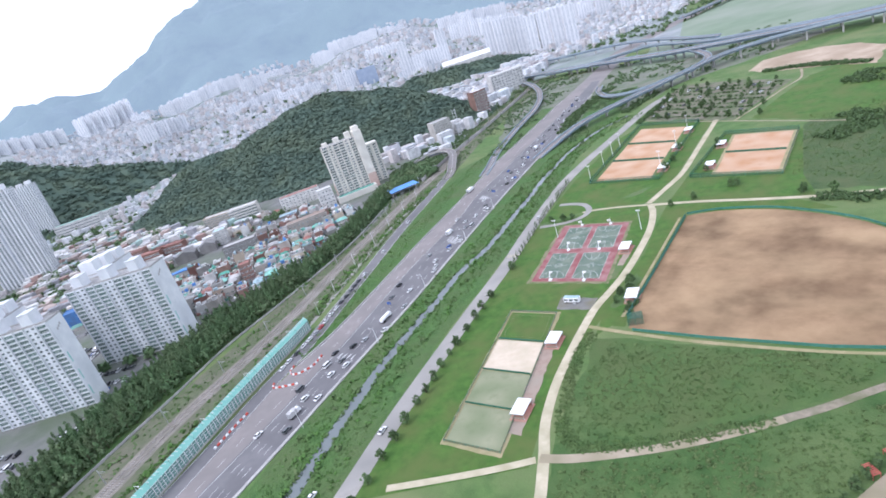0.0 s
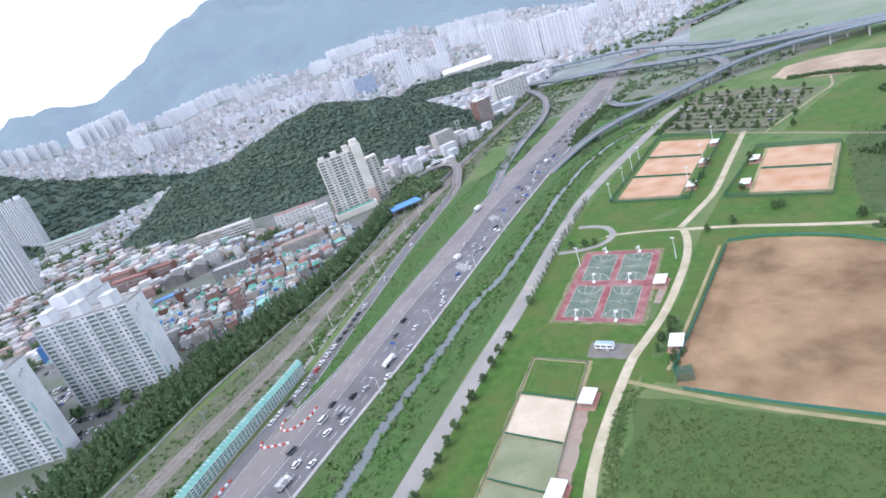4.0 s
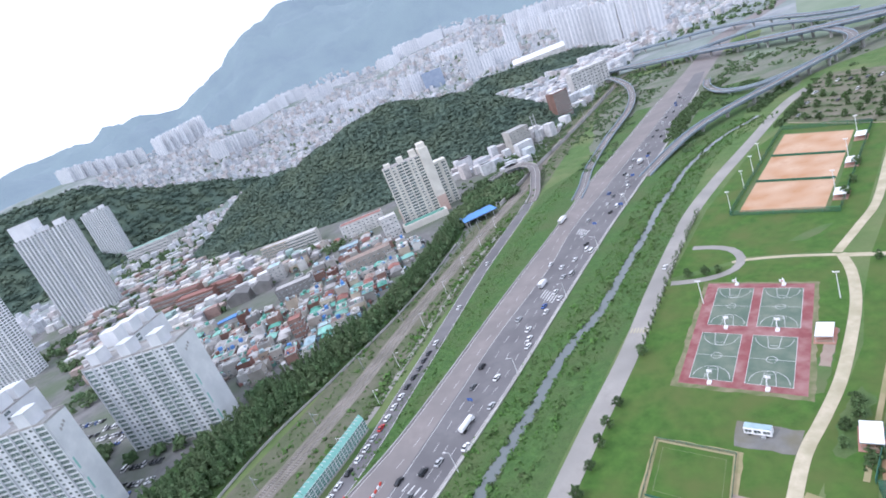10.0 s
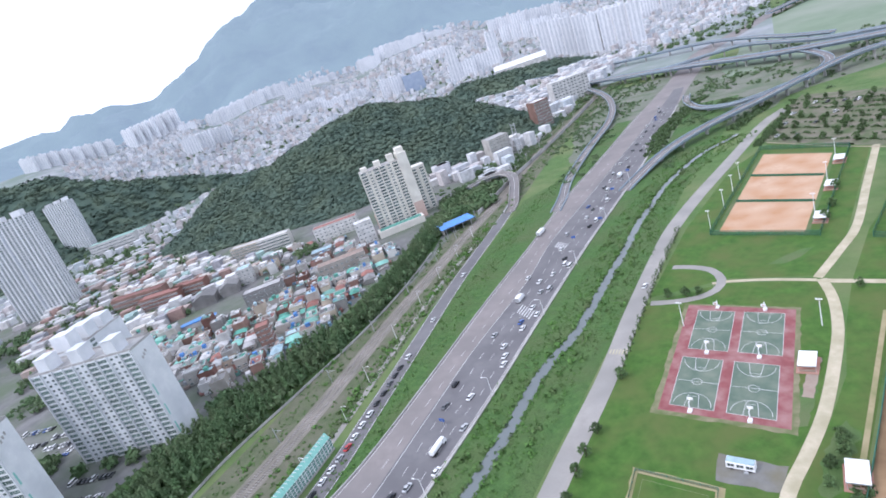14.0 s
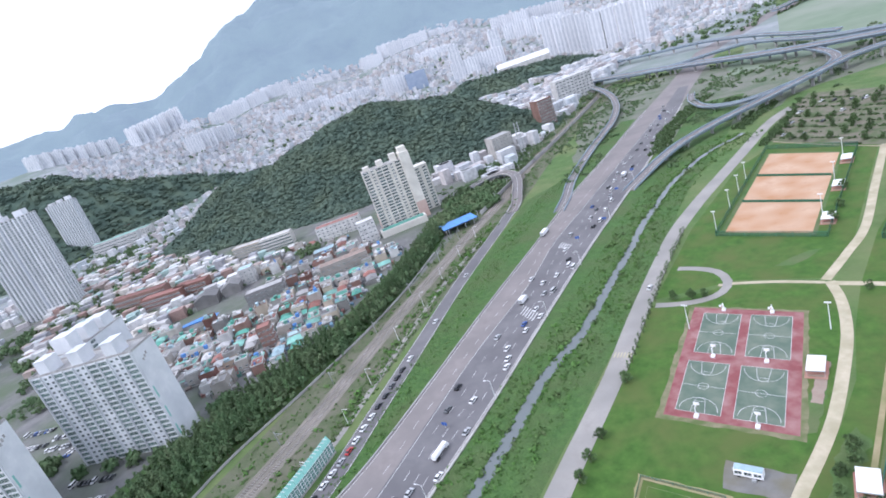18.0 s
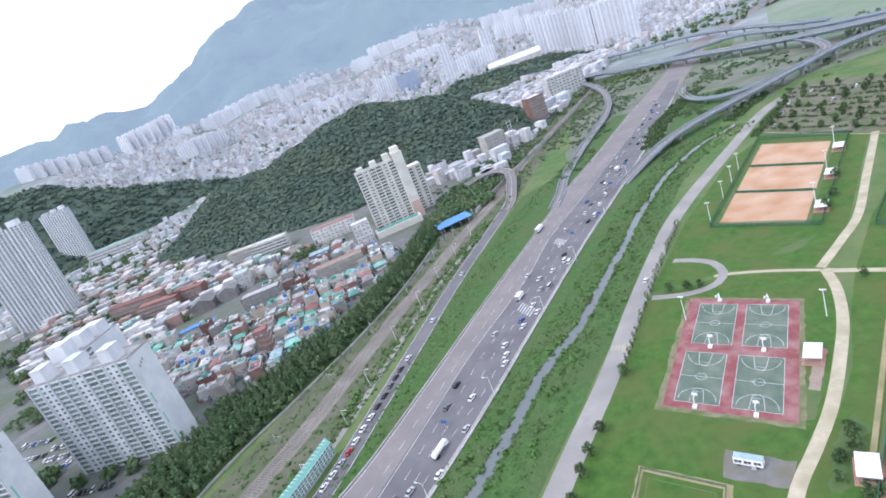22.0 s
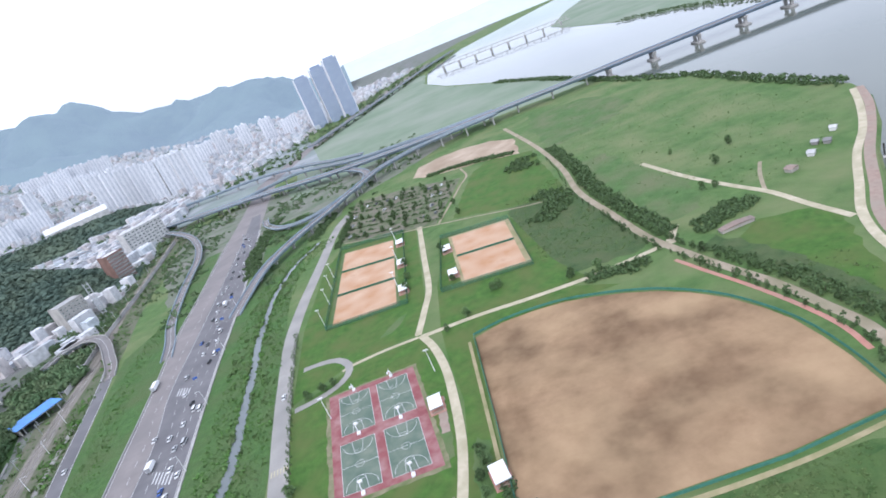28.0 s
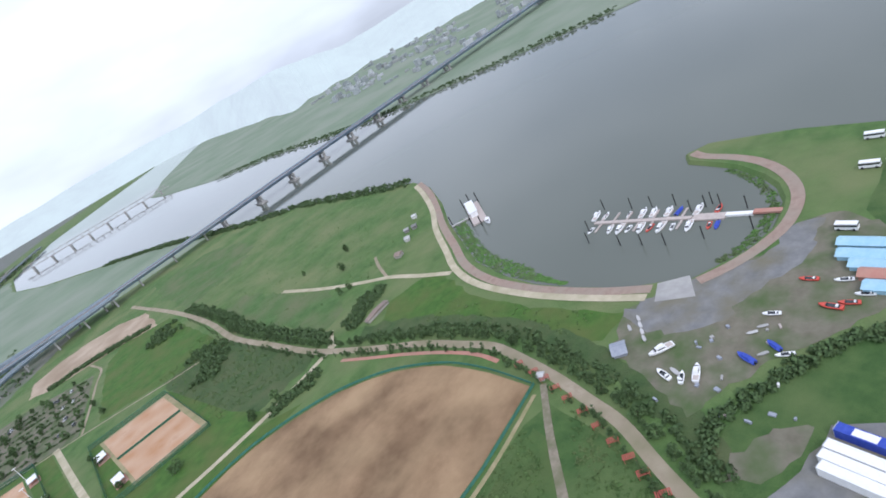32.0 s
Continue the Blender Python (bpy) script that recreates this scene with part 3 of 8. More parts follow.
HAZED_GLASS = material("far window glass paled for haze", (0.34, 0.37, 0.41), (0.44, 0.47, 0.51), 20, 0.4)
GREEN_STRIPE = material("green painted stripe", (0.22, 0.50, 0.44), (0.30, 0.56, 0.50), 3, 0.7)
SALMON = material("salmon painted base", (0.50, 0.36, 0.31), (0.56, 0.42, 0.36), 3, 0.7)
WALLS = [material("rendered wall %d" % i, tuple(v * 0.86 for v in c), tuple(min(0.8, v * 1.15) for v in c), 3, 0.8, tone=tuple(v * 0.7 for v in c), tone_size=6, each=0.2)
         for i, c in enumerate(((0.52, 0.50, 0.46), (0.20, 0.105, 0.085), (0.40, 0.37, 0.33), (0.27, 0.165, 0.135), (0.62, 0.61, 0.59), (0.26, 0.25, 0.24), (0.50, 0.43, 0.34)))]
ROOFS = [material("roof coating %d" % i, tuple(v * 0.82 + 0.02 for v in c), tuple(min(0.75, v * 1.08 + 0.03) for v in c), 2.5, 0.8, tone=tuple(v * 0.6 + 0.06 for v in c), tone_size=4, each=0.25)
         for i, c in enumerate(((0.09, 0.33, 0.25), (0.44, 0.43, 0.42), (0.20, 0.43, 0.36), (0.27, 0.11, 0.085), (0.56, 0.55, 0.54), (0.20, 0.195, 0.19), (0.07, 0.22, 0.52), (0.34, 0.25, 0.205), (0.40, 0.55, 0.60)))]


def basis(x, y, turn, z=0.0):
    return pose(x, y, z, 0, 0, turn)


def thing(name, label, category, m, group="", kind=""):
    e = new(name)
    e.empty_display_size = 1.0
    e.matrix_basis = m
    return tagged(e, label, category, group, kind)


def put(name, me, parent, m):
    ob = new(name, me)
    ob.parent = parent
    ob.matrix_basis = m
    return ob


def window_mesh(w, h, mullions, deep=0.12, f=0.09, pane_mat=None):
    """A glazed window that faces -y, its centre at the origin: white frame and bars round dark panes set back in it."""
    bm = bmesh.new()
    pane = (w - f * (mullions + 2)) / (mullions + 1)
    xs = [-w / 2]
    for i in range(mullions + 1):
        xs += [xs[-1] + f, xs[-1] + f + pane]
    xs.append(w / 2)
    zs = [-h / 2, -h / 2 + f, h / 2 - f, h / 2]
    grid = [[bm.verts.new((x, -deep, z)) for x in xs] for z in zs]
    for r in range(3):
        for c in range(len(xs) - 1):
            q = bm.faces.new((grid[r][c], grid[r][c + 1], grid[r + 1][c + 1], grid[r + 1][c]))
            q.material_index = 0 if r == 1 and c % 2 else 1
    rim = [grid[0][0], grid[0][-1], grid[3][-1], grid[3][0]]
    low = [bm.verts.new((v.co.x, 0.05, v.co.z)) for v in rim]
    edges = (grid[0], [g[-1] for g in grid], grid[3][::-1], [g[0] for g in grid][::-1])
    for k, line in enumerate(edges):
        q = bm.faces.new([*line, low[(k + 1) % 4], low[k]])
        q.material_index = 1
    for q in [q for q in bm.faces if q.material_index == 0]:
        for v in bmesh.ops.inset_region(bm, faces=[q], thickness=0.02, depth=-0.07)["faces"]:
            v.material_index = 1
    me = bpy.data.meshes.new("window")
    bm.to_mesh(me)
    bm.free()
    me.materials.append(pane_mat or GLASS)
    me.materials.append(WHITE)
    return me


def many(name, me, places, parent, kind="stuff"):
    """One mesh that repeats another at many poses: for windows too small to tell apart."""
    nv = len(me.vertices)
    co = np.empty(nv * 3)
    me.vertices.foreach_get("co", co)
    co = np.c_[co.reshape(-1, 3), np.ones(nv)]
    polys, mats = [tuple(p.vertices) for p in me.polygons], [p.material_index for p in me.polygons]
    verts, faces, idx = [], [], []
    for k, m in enumerate(places):
        verts.extend((co @ np.array(m).T)[:, :3].tolist())
        faces.extend(tuple(v + k * nv for v in p) for p in polys)
        idx.extend(mats)
    out = bpy.data.meshes.new(name)
    out.from_pydata(verts, [], faces)
    for mt in me.materials:
        out.materials.append(mt)
    out.polygons.foreach_set("material_index", idx)
    ob = new(name, out)
    ob.parent = parent
    ob["kind"] = kind
    return ob


BIG_WINDOW, SMALL_WINDOW, BROAD_WINDOW = window_mesh(3.7, 1.75, 2), window_mesh(1.75, 1.3, 0, f=0.06), window_mesh(2.0, 1.2, 1)
BALCONY_WINDOW = window_mesh(5.5, 2.0, 3, f=0.055, pane_mat=GREEN_GLASS)


def apartment_house(x, y, turn, floors, wing, label, L=63.0, D=16.0, F=2.75):
    """A slab block of flats seen from its balcony side: x along the front, the front faces -y, a wing behind its near end."""
    b = thing("apartment_house", label, "apartment house", basis(x, y, turn), "white slab blocks of flats")
    H = floors * F + 0.8
    bm = bmesh.new()
    add_box(bm, L / 2, D / 2, 0, L, D, H)
    part("wall", bm, APT_WALL, b)
    bm = bmesh.new()
    add_box(bm, L / 2, D / 2, H, L - 0.6, D - 0.6, 0.15)
    for cx, cy, sx, sy in ((L / 2, 0.15, L, 0.3), (L / 2, D - 0.15, L, 0.3), (0.15, D / 2, 0.3, D - 0.6), (L - 0.15, D / 2, 0.3, D - 0.6)):
        add_box(bm, cx, cy, H, sx, sy, 1.1)
    part("roof", bm, ROOF_GREY, b)
    if wing:
        bm = bmesh.new()
        add_box(bm, 8.0, D + wing / 2, 0, 16.0, wing, H + 2.6)
        part("wall", bm, APT_WALL, b, "white rear wing")
        bm = bmesh.new()
        add_box(bm, 8.0, D + wing / 2, H + 2.6, 16.4, wing, 0.5)
        part("roof", bm, ROOF_GREY, b)
        for k in range(3):
            bm = bmesh.new()
            add_box(bm, 9.5, D + 5 + k * wing / 3, H + 3.1, 10.5, 8.0, 8.5 - k)
            part("penthouse", bm, APT_WALL, b)
        for f in range(floors):
            for k in range(int(wing // 4.2)):
                put("window", SMALL_WINDOW if k % 2 else BROAD_WINDOW, b, pose(-0.02, D + 2.5 + k * 4.2, 1.7 + f * F, 0, 0, -90))
        for f in range(floors - 4, floors + 1):
            for k in range(3):
                put("window", BIG_WINDOW, b, pose(16.03, D + 3.0 + k * 5.0, 1.8 + f * F, 0, 0, 90))
    cols = "BSBBSBBSB"
    widths = {"B": 6.5, "S": 7.5}
    at = (L - sum(widths[c] for c in cols)) / 2
    for i, c in enumerate(cols):
        w = widths[c]
        bm = bmesh.new()
        add_box(bm, at, -0.35, 0, 0.45, 0.7, H + 0.4)
        part("pilaster", bm, APT_WALL, b)
        if c == "S":
            bm = bmesh.new()
            add_box(bm, at + w / 2, 4.4, H + 0.15, 7.0, 8.4, 7.5, 0, 0.97)
            add_box(bm, at + w / 2, 4.4, H + 7.65, 7.2, 8.6, 0.3)
            part("penthouse", bm, APT_WALL, b)
        for f in range(floors):
            z = 1.75 + f * F
            if c == "B":
                put("window", BALCONY_WINDOW, b, pose(at + w / 2 + 0.1, -0.05, z))
            else:
                put("window", SMALL_WINDOW, b, pose(at + 2.2, -0.05, z))
                put("window", SMALL_WINDOW, b, pose(at + w - 1.9, -0.05, z + (0.5 if f % 2 else 0.0)))
        at += w
    bm = bmesh.new()
    add_box(bm, at, -0.35, 0, 0.45, 0.7, H + 0.4)
    part("pilaster", bm, APT_WALL, b)
    for z in (6.0, 17.0, 29.0):
        boxes("stripe", [(L + 0.02, 0.9, z, 0.06, 0.9, 6.5, 0)], GREEN_STRIPE, b, "faded green painted stripe")
    bm = bmesh.new()
    for k in range(3):
        add_box(bm, L + 0.03, 4.4 + k * 1.6, H - 7.5 + k, 0.06, 1.0, 1.6)
    part("wall_lettering", bm, ROOF_GREY, b)
    return b


apartment_house(-270.4, -113.3, 31.9, 20, 38, "white twenty-storey slab block with green glazed balconies")
apartment_house(-271.0, -179.0, 36, 20, 34, "white twenty-storey rear slab block with green glazed balconies", D=12.5)


def tower_block(x, y, turn, w, d, floors, bays, label, wall, group):
    """A tall block with columns of windows on two sides and stepped plant rooms."""
    b = thing("apartment_tower", label, "apartment tower", basis(x, y, turn), group)
    F = 2.9
    H = floors * F
    bm = bmesh.new()
    add_box(bm, w / 2, d / 2, 0, w, d, H)
    part("wall", bm, wall, b)
    bm = bmesh.new()
    add_box(bm, w / 2, d / 2, H, w - 0.4, d - 0.4, 0.4)
    part("roof", bm, ROOF_GREY, b)
    for k in range(3):
        bm = bmesh.new()
        add_box(bm, w * (0.14 + 0.36 * k), d * 0.45, H + 0.4, w * 0.16, d * 0.5, 3.5 + 1.6 * k)
        part("penthouse", bm, wall, b)
    for i in range(bays + 1):
        bm = bmesh.new()
        add_box(bm, w * i / bays, -0.35, 0, 0.6 if x > -500 else 1.7, 0.7, H + 0.3)
        part("pilaster", bm, wall, b)
    s = w / bays / 4.4
    if x < -500:
        places = [pose(w * (i + 0.5) / bays, -0.05, 1.8 + f * F) @ Matrix.Diagonal((s * 0.66, 1, 1.25, 1)) for f in range(floors) for i in range(bays)]
        places += [pose(w + 0.05, d * (i + 0.5) / 4, 1.8 + f * F, 0, 0, 90) for f in range(floors) for i in range(4)]
        many("window_grid", BIG_WINDOW, places, b)
        return b
    for f in range(floors):
        for i in range(bays):
            put("window", BIG_WINDOW if i % 3 != 1 else BROAD_WINDOW, b, pose(w * (i + 0.5) / bays, -0.05, 1.8 + f * F) @ Matrix.Diagonal((s, 1, 1.05, 1)))
    return b


# ivory tower at the foot of the hill, with a podium
t = tower_block(-322, 178, 53, 37, 15, 20, 6, "ivory twenty-storey tower block with broad blank end pier", IVORY, "ivory tower by the hill")
bm = bmesh.new()
add_box(bm, 41.5, 5, 0, 9, 17, 64)
part("wall", bm, IVORY, t, "broad ivory end pier")
bm = bmesh.new()
add_box(bm, 41.5, 5, 64, 7, 12, 4.5)
part("penthouse", bm, IVORY, t)
for gx in (-0.3, 41.5):
    bm = bmesh.new()
    add_box(bm, gx, -3.6 if gx > 0 else 7, 0, 9.2 if gx > 0 else 0.5, 0.3 if gx > 0 else 15, 16)
    part("plinth", bm, SALMON, t, "salmon painted plinth")
bm = bmesh.new()
add_box(bm, 18, -14, 0, 44, 12, 6)
part("podium", bm, IVORY, t)
bm = bmesh.new()
add_box(bm, 18, -14, 6, 40, 8.5, 0.25)
part("podium_roof", bm, ROOFS[0], t, "green roof coating")
bm = bmesh.new()
add_box(bm, 54, 22, 0, 14, 13, 44)
part("wall", bm, IVORY, t, "lower rear block")
for f in range(14):
    for k in range(2):
        put("window", BIG_WINDOW, t, pose(50.5 + 7 * k, 15.4, 2 + f * 3))
# far towers at the western edge
t = tower_block(-765, -32, 50, 64, 24, 42, 13, "tall white apartment tower with closely set windows", FAR_WALL, "tall towers west of the town")
bm = bmesh.new()
add_box(bm, 13, 15, 0, 26, 24, 140)
part("wall", bm, FAR_WALL, t, "taller rear shaft")
# Shade of a stair recess, built as a slightly proud darker strip.
bm = bmesh.new()
add_box(bm, 30.5, 0.4, 0, 3.4, 1.4, 121)
part("recess", bm, HAZED_GLASS, t, "dark strip standing in for a shaded stair recess")
tower_block(-1205, 152, 40, 50, 20, 38, 10, "tall pale apartment tower before a wooded ridge", FAR_WALL, "tall towers west of the town")
tower_block(-640, -130, 40, 40, 20, 30, 8, "tall white apartment tower beside parked cars", FAR_WALL, "tall towers west of the town")

# ---- named larger buildings of the town ----
def plain_building(name, x, y, turn, w, d, h, wall, roof, label, category="building", rows=0, cols=0, rim=0.6):
    b = thing(name, label, category, basis(x, y, turn))
    bm = bmesh.new()
    add_box(bm, 0, 0, 0, w, d, h)
    part("wall", bm, wall, b)
    bm = bmesh.new()
    add_box(bm, 0, 0, h, w - 0.5, d - 0.5, 0.12)
    part("roof", bm, roof, b)
    bm = bmesh.new()
    for cx, cy, sx, sy in ((0, -d / 2 + 0.12, w, 0.24), (0, d / 2 - 0.12, w, 0.24), (-w / 2 + 0.12, 0, 0.24, d - 0.5), (w / 2 - 0.12, 0, 0.24, d - 0.5)):
        add_box(bm, cx, cy, h, sx, sy, rim)
    part("parapet", bm, wall, b)
    if (x < -440 or y > 480) and rows:
        many("window_grid", BROAD_WINDOW, [pose(-w / 2 + w * (c + 0.5) / cols, -d / 2 - 0.03, 1.7 + r * (h - 0.6) / rows) @ Matrix.Diagonal((1.8, 1, 1.6, 1)) for r in range(rows) for c in range(cols)], b)
        return b
    for r in range(rows):
        for c in range(cols):
            put("window", BROAD_WINDOW, b, pose(-w / 2 + w * (c + 0.5) / cols, -d / 2 - 0.03, 1.7 + r * (h - 0.6) / rows))
        for c in range(max(1, int(cols * d / w))):
            n = max(1, int(cols * d / w))
            put("window", BROAD_WINDOW, b, pose(w / 2 + 0.03, -d / 2 + d * (c + 0.5) / n, 1.7 + r * (h - 0.6) / rows, 0, 0, 90))
    return b


def gable_hall(name, x, y, turn, w, d, h, ridge, wall, roof, label):
    b = thing(name, label, "hall", basis(x, y, turn))
    bm = bmesh.new()
    add_box(bm, 0, 0, 0, w, d, h)
    part("wall", bm, wall, b)
    vs = [(-w / 2 - .5, -d / 2 - .4, h), (w / 2 + .5, -d / 2 - .4, h), (w / 2 + .5, d / 2 + .4, h), (-w / 2 - .5, d / 2 + .4, h), (0, -d / 2 - .4, h + ridge), (0, d / 2 + .4, h + ridge)]
    ob = new("roof", mesh_of(vs, [(0, 1, 4), (1, 2, 5, 4), (2, 3, 5), (3, 0, 4, 5), (3, 2, 1, 0)], roof, "roof"))
    ob.parent = b
    return b


gable_hall("market_hall", -421, 42, 50, 20, 17, 8, 4, WALLS[5], ROOFS[5], "dark grey gabled market hall")
gable_hall("market_hall", -412, 63, 50, 16, 15, 8, 4, WALLS[5], ROOFS[5], "dark grey gabled market hall beside its twin")
plain_building("office_block", -342, 56, 48, 32, 12, 11, ROOFS[5], ROOFS[1], "black clad low building on a wide street", "building", 3, 8)
gable_hall("canopy_hall", -379, 12, 47, 30, 7, 4, 1.2, WALLS[4], ROOFS[6], "long low hall with bright blue roof")
plain_building("office_block", -413, 82, 48, 13, 12, 15, WALLS[4], ROOFS[8], "white block with pale blue roof shed", "building", 4, 3)
plain_building("flats", -505, 140, 35, 34, 12, 13, WALLS[6], ROOFS[4], "cream low block of flats under the hill", "building", 4, 8)
plain_building("flats", -474, 158, 40, 36, 12, 14, WALLS[0], ROOFS[4], "long cream block with railed galleries", "building", 4, 10)
plain_building("school", -392, 182, 45, 46, 13, 14, WALLS[4], ROOFS[3], "white building with red roof edge", "building", 4, 10)
plain_building("office_block", -322, 160, 53, 16, 12, 20, WALLS[4], ROOFS[4], "white six-storey office block", "building", 5, 4)
plain_building("shop_hall", -356, 131, 47, 20, 13, 7, WALLS[5], ROOFS[8], "low hall with pale blue white roof", "building", 1, 5)
plain_building("shop_hall", -300, 108, 50, 40, 12, 9, WALLS[2], ROOFS[7], "brown low commercial row with red roof edge", "building", 2, 9)
plain_building("flats", -257, 2, 50, 9, 9, 15, WALLS[3], ROOFS[3], "red brick block beside green roofs", "building", 4, 3)
plain_building("school", -1060, 190, 40, 90, 16, 22, WALLS[4], ROOFS[2], "long white school building with pale green roof", "school", 4, 24)
plain_building("school", -1105, 235, 40, 80, 22, 16, WALLS[4], ROOFS[2], "long white school wing with pale green roof", "school", 3, 16)
plain_building("school", -1225, 250, 40, 62, 22, 22, WALLS[1], ROOFS[3], "red brick school block before the ridge", "school", 5, 14)
plain_building("flats", -545, 32, 35, 60, 12, 14, WALLS[3], ROOFS[3], "long red brown terrace", "building", 3, 14)
plain_building("flats", -500, 36, 35, 44, 14, 12, WALLS[1], ROOFS[3], "long red brown terrace", "building", 3, 10)
plain_building("flats", -482, 58, 35, 36, 12, 12, WALLS[1], ROOFS[3], "red brown terrace beside a market street", "building", 3, 8)
plain_building("exhibition_hall", -400, -74, 50, 26, 14, 15, ROOFS[6], ROOFS[6], "large hall hung with plain blue cloth", "building")
plain_building("office_block", -318, 492, 62, 22, 18, 36, WALLS[3], ROOFS[4], "red brick tower building with white upper floors", "building", 9, 5)
plain_building("office_block", -350, 640, 55, 60, 18, 36, WALLS[4], ROOFS[4], "white office block by the viaduct", "building", 8, 10)
plain_building("office_block", -312, 375, 62, 26, 18, 26, WALLS[0], ROOFS[4], "grey office block beside a steel mast", "building", 7, 6)
mast = thing("mast", "grey steel lattice billboard mast", "mast", basis(-286, 378, 40))
for dx, dy in ((-2, -2), (2, -2), (2, 2), (-2, 2)):
    boxes("leg", [(dx, dy, 0, 0.5, 0.5, 36, 0)], STEEL, mast)
for k in range(9):
    boxes("brace", [(0, -2, 2 + 4 * k, 4, 0.25, 0.3, 0), (0, 2, 2 + 4 * k, 4, 0.25, 0.3, 0), (-2, 0, 2 + 4 * k, 0.25, 3.6, 0.3, 0), (2, 0, 2 + 4 * k, 0.25, 3.6, 0.3, 0)], STEEL, mast)
shed_roof = thing("market_shed", "open shed with bright blue sheet roof", "shed", basis(-228, 176, 57) @ Matrix.Diagonal((1.25, 1.35, 1, 1)))
boxes("roof", [(0, 0, 5.2, 24, 13, 0.3, 0)], ROOFS[6], shed_roof)
boxes("wall", [(0, 5.5, 0, 22, 0.3, 5.2, 0), (-10.5, 0, 0, 0.3, 10.4, 5.2, 0)], WALLS[0], shed_roof)
for k in range(4):
    boxes("post", [(-9 + 6 * k, -5.6, 0, 0.35, 0.35, 5.2, 0)], STEEL, shed_roof)


# ---- the lie of the wooded hills ----
def ease(t):
    t = min(1.0, max(0.0, t))
    return t * t * (3 - 2 * t)


RIDGE = [(-798, 305, 28), (-708, 272, 64), (-640, 309, 62), (-620, 339, 76), (-581, 390, 91), (-555, 421, 96), (-517, 446, 83), (-479, 462, 76), (-434, 467, 58), (-398, 471, 26)]


def hill_height(x, y, ridge, reach):
    best = 0.0
    for (ax, ay, ah), (bx, by, bh) in zip(ridge, ridge[1:]):
        dx, dy = bx - ax, by - ay
        t = min(1, max(0, ((x - ax) * dx + (y - ay) * dy) / (dx * dx + dy * dy)))
        d = math.hypot(x - ax - t * dx, y - ay - t * dy)
        h = ah + (bh - ah) * t
        best = max(best, h * ease(1 - d / (reach * (0.2 + h / 115))))
    return best


# ---- the old town: small houses with coated flat roofs ----
def inside(x, y, poly):
    hit = False
    for (ax, ay), (bx, by) in zip(poly, poly[1:] + poly[:1]):
        if (ay > y) != (by > y) and x < (bx - ax) * (y - ay) / (by - ay) + ax:
            hit = not hit
    return hit


TOWN = [(-240, -50), (-222, 0), (-240, 84), (-262, 140), (-330, 146), (-380, 172), (-420, 160), (-530, 130), (-700, 150), (-840, 190), (-900, 60), (-640, -60), (-520, -85), (-400, -85), (-330, -60), (-300, -45)]
STREET = [(-408, -10), (-360, 10), (-340, 30), (-372, 78), (-350, 115), (-392, 160), (-412, 152), (-392, 100), (-400, 76), (-430, 8)]
TAKEN = [(-421, 42, 14), (-412, 63, 12), (-342, 56, 19), (-379, 12, 14), (-413, 82, 10), (-505, 140, 18), (-474, 158, 18), (-392, 182, 24), (-322, 160, 11), (-356, 131, 12),
         (-300, 108, 21), (-257, 2, 8), (-545, 32, 28), (-500, 36, 20), (-482, 58, 18), (-300, 195, 35)]
rng = random.Random(5)
FURTHER, CLUTTER = [], []
c, s = math.cos(radians(50)), math.sin(radians(50))
